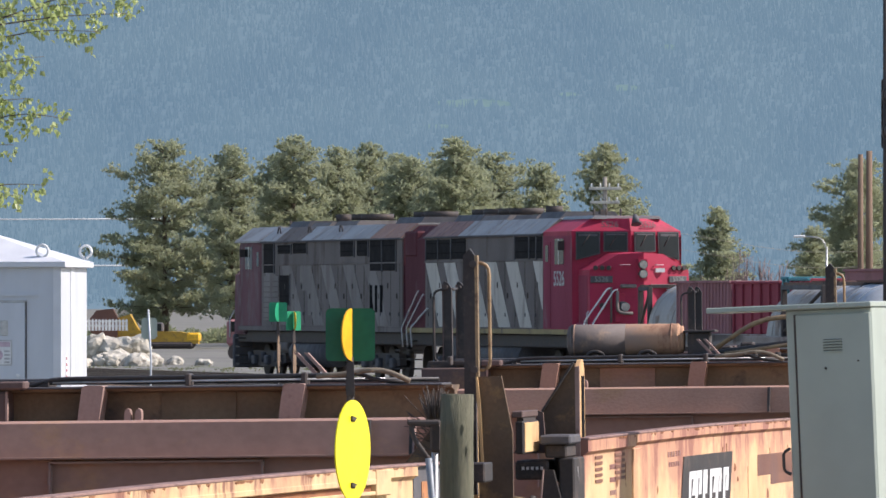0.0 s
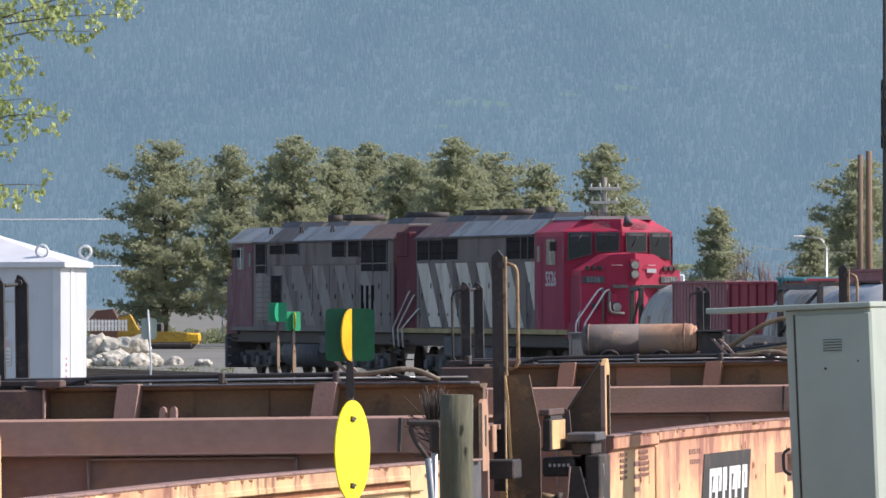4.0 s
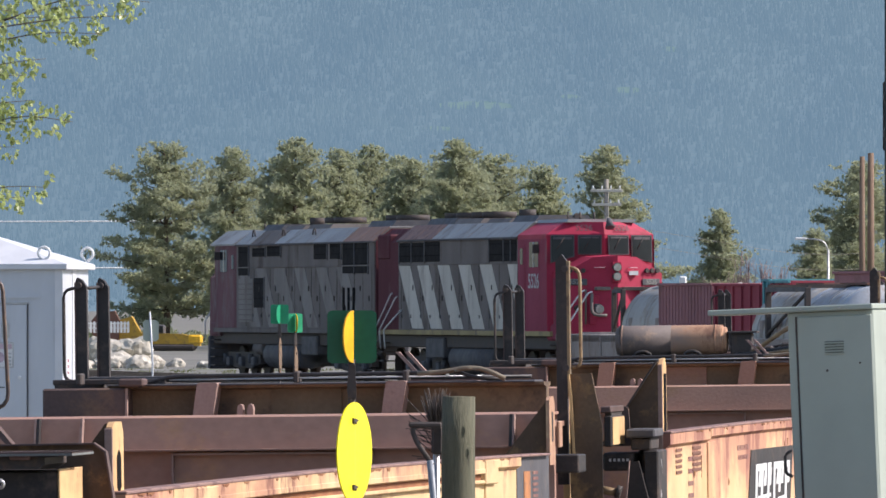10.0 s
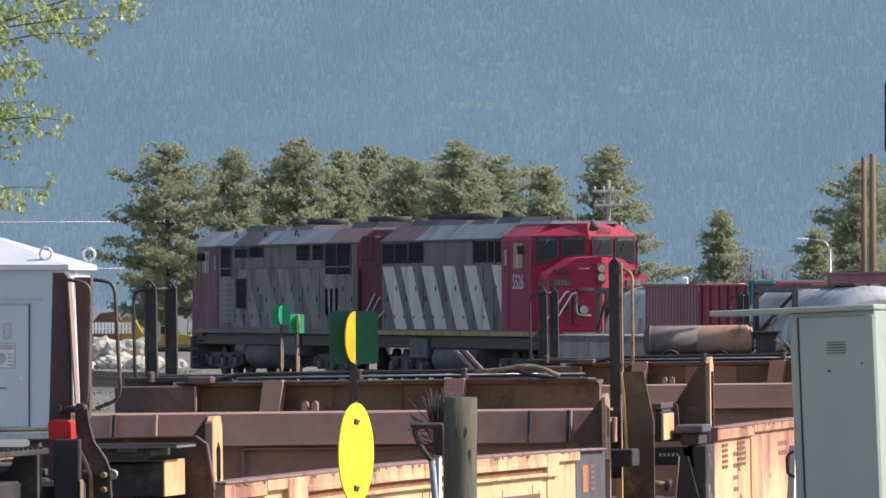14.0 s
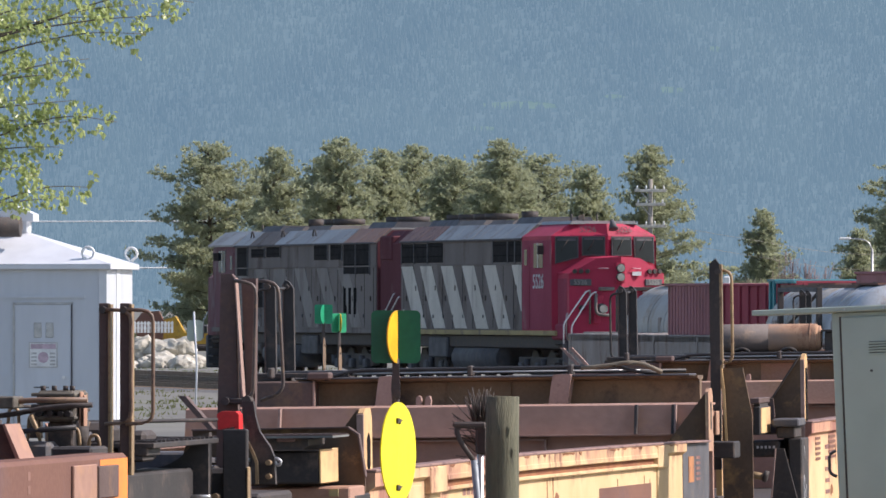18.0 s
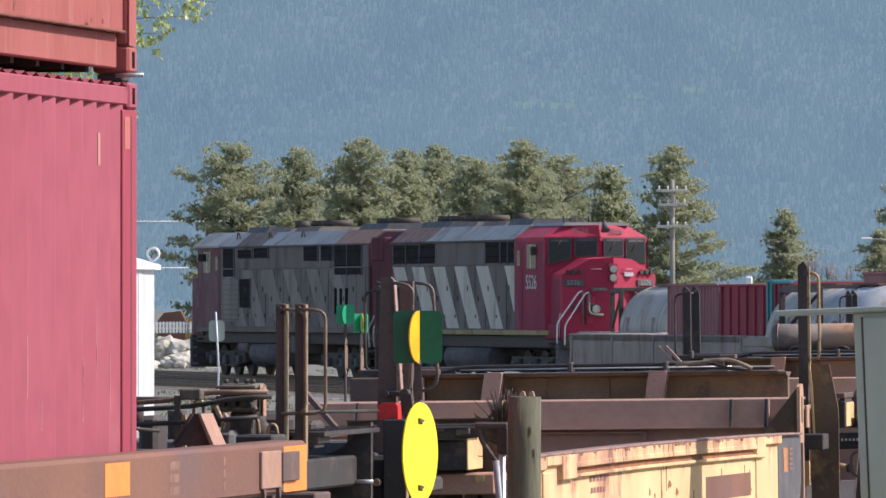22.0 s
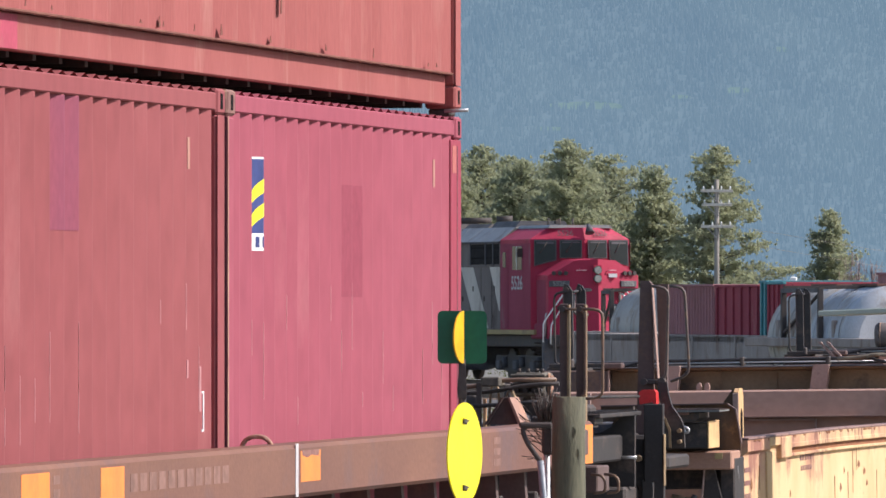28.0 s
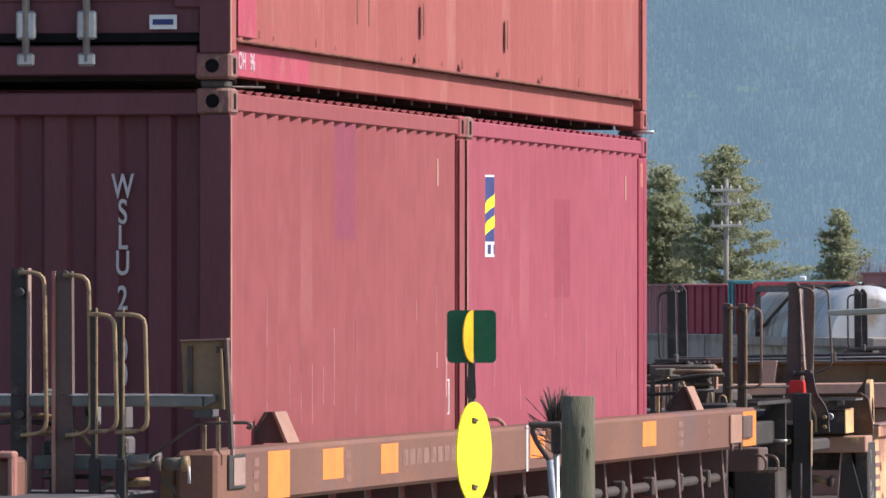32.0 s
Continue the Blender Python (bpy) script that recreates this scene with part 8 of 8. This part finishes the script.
br = thing("broom", pose(-0.035, 37.25, -0.3), "track broom standing head up behind the post", "broom")
part("handle", C((0.01, 0, 0), (0.0, 0, 1.75), 0.014, 8), M["steel"], br)
bm = bmesh.new()
rb = random.Random(2)
for k in range(95):
    a = rb.uniform(-1, 1)
    p = Vector((0.02 * a, rb.uniform(-0.03, 0.03), 1.72 + rb.uniform(0, 0.06)))
    q = p + Vector((0.035 * a + rb.gauss(0, 0.012), rb.gauss(0, 0.02), 0.1 + rb.uniform(-0.03, 0.03)))
    cy(bm, p, q, 0.0028, 4, 0.0015)
for k in range(16):
    p = Vector((-0.02, 0, 1.6 + rb.uniform(0, 0.15)))
    cy(bm, p, p + Vector((-rb.uniform(0.05, 0.11), 0, rb.uniform(-0.02, 0.13))), 0.002, 4, 0.0015)
part("bristles", bm, M["bristle"], br, "stiff dark bristles")
part("collar", B(-0.02, 0.03, -0.03, 0.03, 1.62, 1.74, 0.01), M["black"], br)
sv = thing("shovel", pose(-0.03, 37.0, -0.3), "shovel with black D-grip leaning on the post", "shovel")
part("shaft", T([(0.0, 0, 0.3), (-0.005, 0, 1.3), (-0.03, 0, 1.6)], lambda u: 0.011 + 0.004 * u, 10), M["shovel_metal"], sv, "pale metal shaft")
part("grip", T([(-0.02, 0, 1.58), (-0.09, 0, 1.68), (-0.11, 0, 1.74), (0.0, 0, 1.75)], 0.011, 8, 0.03), M["black"], sv)
part("grip_bar", B(-0.12, 0.02, -0.015, 0.015, 1.735, 1.76, 0.008), M["black"], sv)
part("blade", P([(-0.12, 0.0), (0.12, 0.0), (0.12, 0.34), (-0.12, 0.34)], "y", -0.01, 0.01), M["steel"], sv)

# ---- equipment cabinet ----
cb = thing("equipment_cabinet", pose(2.22, 55.2, -0.3, 0, -2.4, -17), "grey-green steel equipment cabinet with flat lid", "cabinet")
part("body", B(0, 0.55, 0, 0.5, 0, 2.2, 0.008), M["cab_green"], cb)
part("door", B(0.065, 0.545, -0.02, 0.0, 0.05, 2.17, 0.008), M["cab_green"], cb)
part("door_gap", B(0.05, 0.066, -0.004, 0.0, 0.05, 2.17), M["black"], cb)
for k in range(5):
    part("louvre", B(0.24, 0.36, -0.03, -0.019, 1.93 + 0.017 * k, 1.938 + 0.017 * k, 0.002), M["cab_green"], cb)
    # shade between the slats, painted as a darker green strip
    part("louvre_gap", B(0.24, 0.36, -0.0215, -0.02, 1.938 + 0.017 * k, 1.943 + 0.017 * k), M["cab_shade"], cb)
part("lock", C((0.25, -0.03, 1.83), (0.25, -0.018, 1.83), 0.008, 8), M["black"], cb)
part("lock", C((0.46, -0.03, 1.87), (0.46, -0.018, 1.87), 0.006, 8), M["black"], cb)
part("lid", B(-0.5, 0.56, -0.05, 0.53, 2.2, 2.235, 0.006), M["cab_green"], cb, "overhanging lid")
for x in (0.1, 0.35):
    part("rivet", C((x, -0.055, 2.217), (x, -0.049, 2.217), 0.007, 6), M["steel"], cb)
part("handle", T([(0.0, -0.02, 1.34), (-0.045, -0.02, 1.32), (-0.045, -0.02, 1.2), (0.0, -0.02, 1.18)], 0.01, 8, 0.03), M["black"], cb)

# ---- signal at the line's edge ----
sg = thing("signal_mast", pose(4.245, 84, -0.35), "black signal mast with hooded lamps", "signal")
part("mast", C((-0.05, 0, 0), (-0.05, 0, 6), 0.03, 10), M["black"], sg)
for z in (4.26, 3.915):
    part("lamp_housing", C((0.02, -0.2, z), (0.02, 0.1, z), 0.11, 18), M["black"], sg)
    part("hood", C((0.02, -0.42, z + 0.02), (0.02, -0.2, z), 0.085, 14, 0.1), M["black"], sg)
part("backplate", B(-0.09, 0.13, 0.1, 0.12, 3.75, 4.42, 0.02), M["black"], sg)

# ---- instrument shed ----
sd_ = thing("instrument_shed", pose(-6.26, 145.2, -0.25, 0, 0, -8), "white metal instrument shed with lifting rings", "shed")
H = 2.77
part("wall_front", B(-3.5, 0, 0, 0.06, 0.1, H), M["shed"], sd_)
part("wall_side", B(-0.06, 0, 0.06, 2.4, 0.1, H), M["shed"], sd_)
part("wall_side", B(-3.5, -3.44, 0.06, 2.4, 0.1, H), M["shed"], sd_)
part("wall_back", B(-3.44, -0.06, 2.34, 2.4, 0.1, H), M["shed"], sd_)
part("base_skid", B(-3.5, 0, 0, 2.4, 0.0, 0.1), M["steel"], sd_)
bm = bmesh.new()
e = [bm.verts.new(p) for p in ((-3.6, -0.1, H + 0.09), (0.1, -0.1, H + 0.09), (0.1, 2.5, H + 0.09), (-3.6, 2.5, H + 0.09))]
r = [bm.verts.new(p) for p in ((-1.95, 1.1, H + 0.62), (-1.55, 1.1, H + 0.62), (-1.55, 1.3, H + 0.62), (-1.95, 1.3, H + 0.62))]
bm.faces.new(r)
bm.faces.new(e[::-1])
for i in range(4):
    bm.faces.new((e[i], e[(i + 1) % 4], r[(i + 1) % 4], r[i]))
part("roof", bm, M["shed_roof"], sd_, "white hipped sheet roof")
part("eave", B(-3.6, 0.1, -0.1, 2.5, H, H + 0.09, 0.01), M["shed_roof"], sd_)
part("roof_vent", B(-1.95, -1.5, 1.05, 1.35, H + 0.58, H + 0.88, 0.03), M["shed_roof"], sd_)
part("vent_cap", P([(-2.05, H + 0.8), (-1.4, H + 0.8), (-1.4, H + 0.92), (-1.72, H + 1.06), (-2.05, H + 0.92)], "y", 0.95, 1.45), M["shed_roof"], sd_)
part("exhaust_pipe", C((-2.9, 0.4, H + 0.7), (-1.5, 0.4, H + 0.7), 0.165, 18), M["black"], sd_, "black horizontal exhaust pipe")
for y in (0.1, 2.3):
    ring = part("lifting_ring", T([(0.02, y, H + 0.14)] + [(0.1 * math.sin(radians(a)), y, H + 0.27 - 0.1 * math.cos(radians(a)) ) for a in range(10, 360, 25)] + [(-0.02, y, H + 0.14)], 0.022, 8, 0.02), M["white"], sd_)
    if y < 1:
        ring.location.x = -0.32
for x0, x1 in ((-0.16, -0.05),):
    part("corner_trim", B(-0.12, 0.012, -0.012, 0.03, 0.55, H), M["shed_roof"], sd_)
part("corner_trim", B(-0.012, 0.014, 0.9, 1.2, 0.1, H), M["shed_roof"], sd_)
part("drip_rail", B(-3.4, -0.35, -0.03, 0.0, 2.3, 2.34), M["shed"], sd_)
dr = part("door", B(-1.52, -0.58, -0.025, 0.0, 0.2, 2.2, 0.01), M["shed"], sd_, "plain flush metal door")
part("door_frame", B(-1.55, -1.52, -0.03, 0.0, 0.2, 2.23), M["steel"], dr)
part("door_frame", B(-0.575, -0.56, -0.03, 0.0, 0.2, 2.23), M["darkgrey"], dr)
part("door_frame", B(-1.55, -0.55, -0.03, 0.0, 2.2, 2.23), M["steel"], dr)
for x in (-1.2, -1.0):
    part("door_louvre", B(x, x + 0.13, -0.035, -0.02, 1.65, 1.9, 0.01), M["steel"], dr)
part("door_handle", C((-0.7, -0.06, 1.0), (-0.7, -0.02, 1.0), 0.03, 8), M["white"], dr)
part("letter_slot", B(-1.2, -0.95, -0.035, -0.02, 0.83, 0.85), M["darkgrey"], dr)
sn = part("notice", B(-1.28, -0.8, -0.034, -0.026, 1.16, 1.58), M["steel"], sd_, "worn red and white warning notice")
part("notice_face", B(-1.26, -0.82, -0.038, -0.034, 1.18, 1.56), M["white"], sn)
part("notice_bar", B(-1.25, -0.83, -0.041, -0.038, 1.47, 1.55), M["notice_pink"], sn)
part("notice_spot", C((-1.04, -0.041, 1.33), (-1.04, -0.038, 1.33), 0.09, 16), M["notice_pink"], sn)
for k in range(4):
    part("notice_bar", B(-1.24, -1.15, -0.041, -0.038, 1.2 + 0.06 * k, 1.23 + 0.06 * k), M["steel"], sn)
    part("notice_bar", B(-0.93, -0.84, -0.041, -0.038, 1.2 + 0.06 * k, 1.23 + 0.06 * k), M["steel"], sn)
lb = part("label_strip", B(0.001, 0.005, 0.45, 0.6, 0.9, 1.35), M["white"], sd_)
for k in range(4):
    part("label_mark", B(0.005, 0.008, 0.48, 0.57, 0.95 + 0.1 * k, 1.0 + 0.1 * k), M["bright_red"], lb)

# thin marker post
mp_ = thing("marker_post", pose(-5.95, 180, -0.5), "thin white marker post with a grey plate", "sign")
part("shaft", T([(0, 0, 0), (0.03, 0, 1.2), (-0.03, 0, 2.3)], 0.022, 6, 0.2), M["shed"], mp_)
part("plate", P([(-0.17, 1.75), (-0.12, 1.7), (0.1, 1.7), (0.15, 1.75), (0.15, 2.08), (0.1, 2.13), (-0.12, 2.13), (-0.17, 2.08)], "y", 0.03, 0.04), M["cab_green"], mp_)
cn = thing("traffic_cone", on_yard(43.0, 2.97, 4.2), "small orange traffic cone on a box", "cone")
part("cone", C((0, 0, 0), (0, 0, 0.35), 0.09, 12, 0.02), M["orange"], cn)
part("foot", B(-0.12, 0.12, -0.12, 0.12, 0, 0.03), M["orange"], cn)
trails(cn, 4.2, 0.55)


def motions():
    for ob, rows in MOVING:
        walk(ob, rows)


motions()
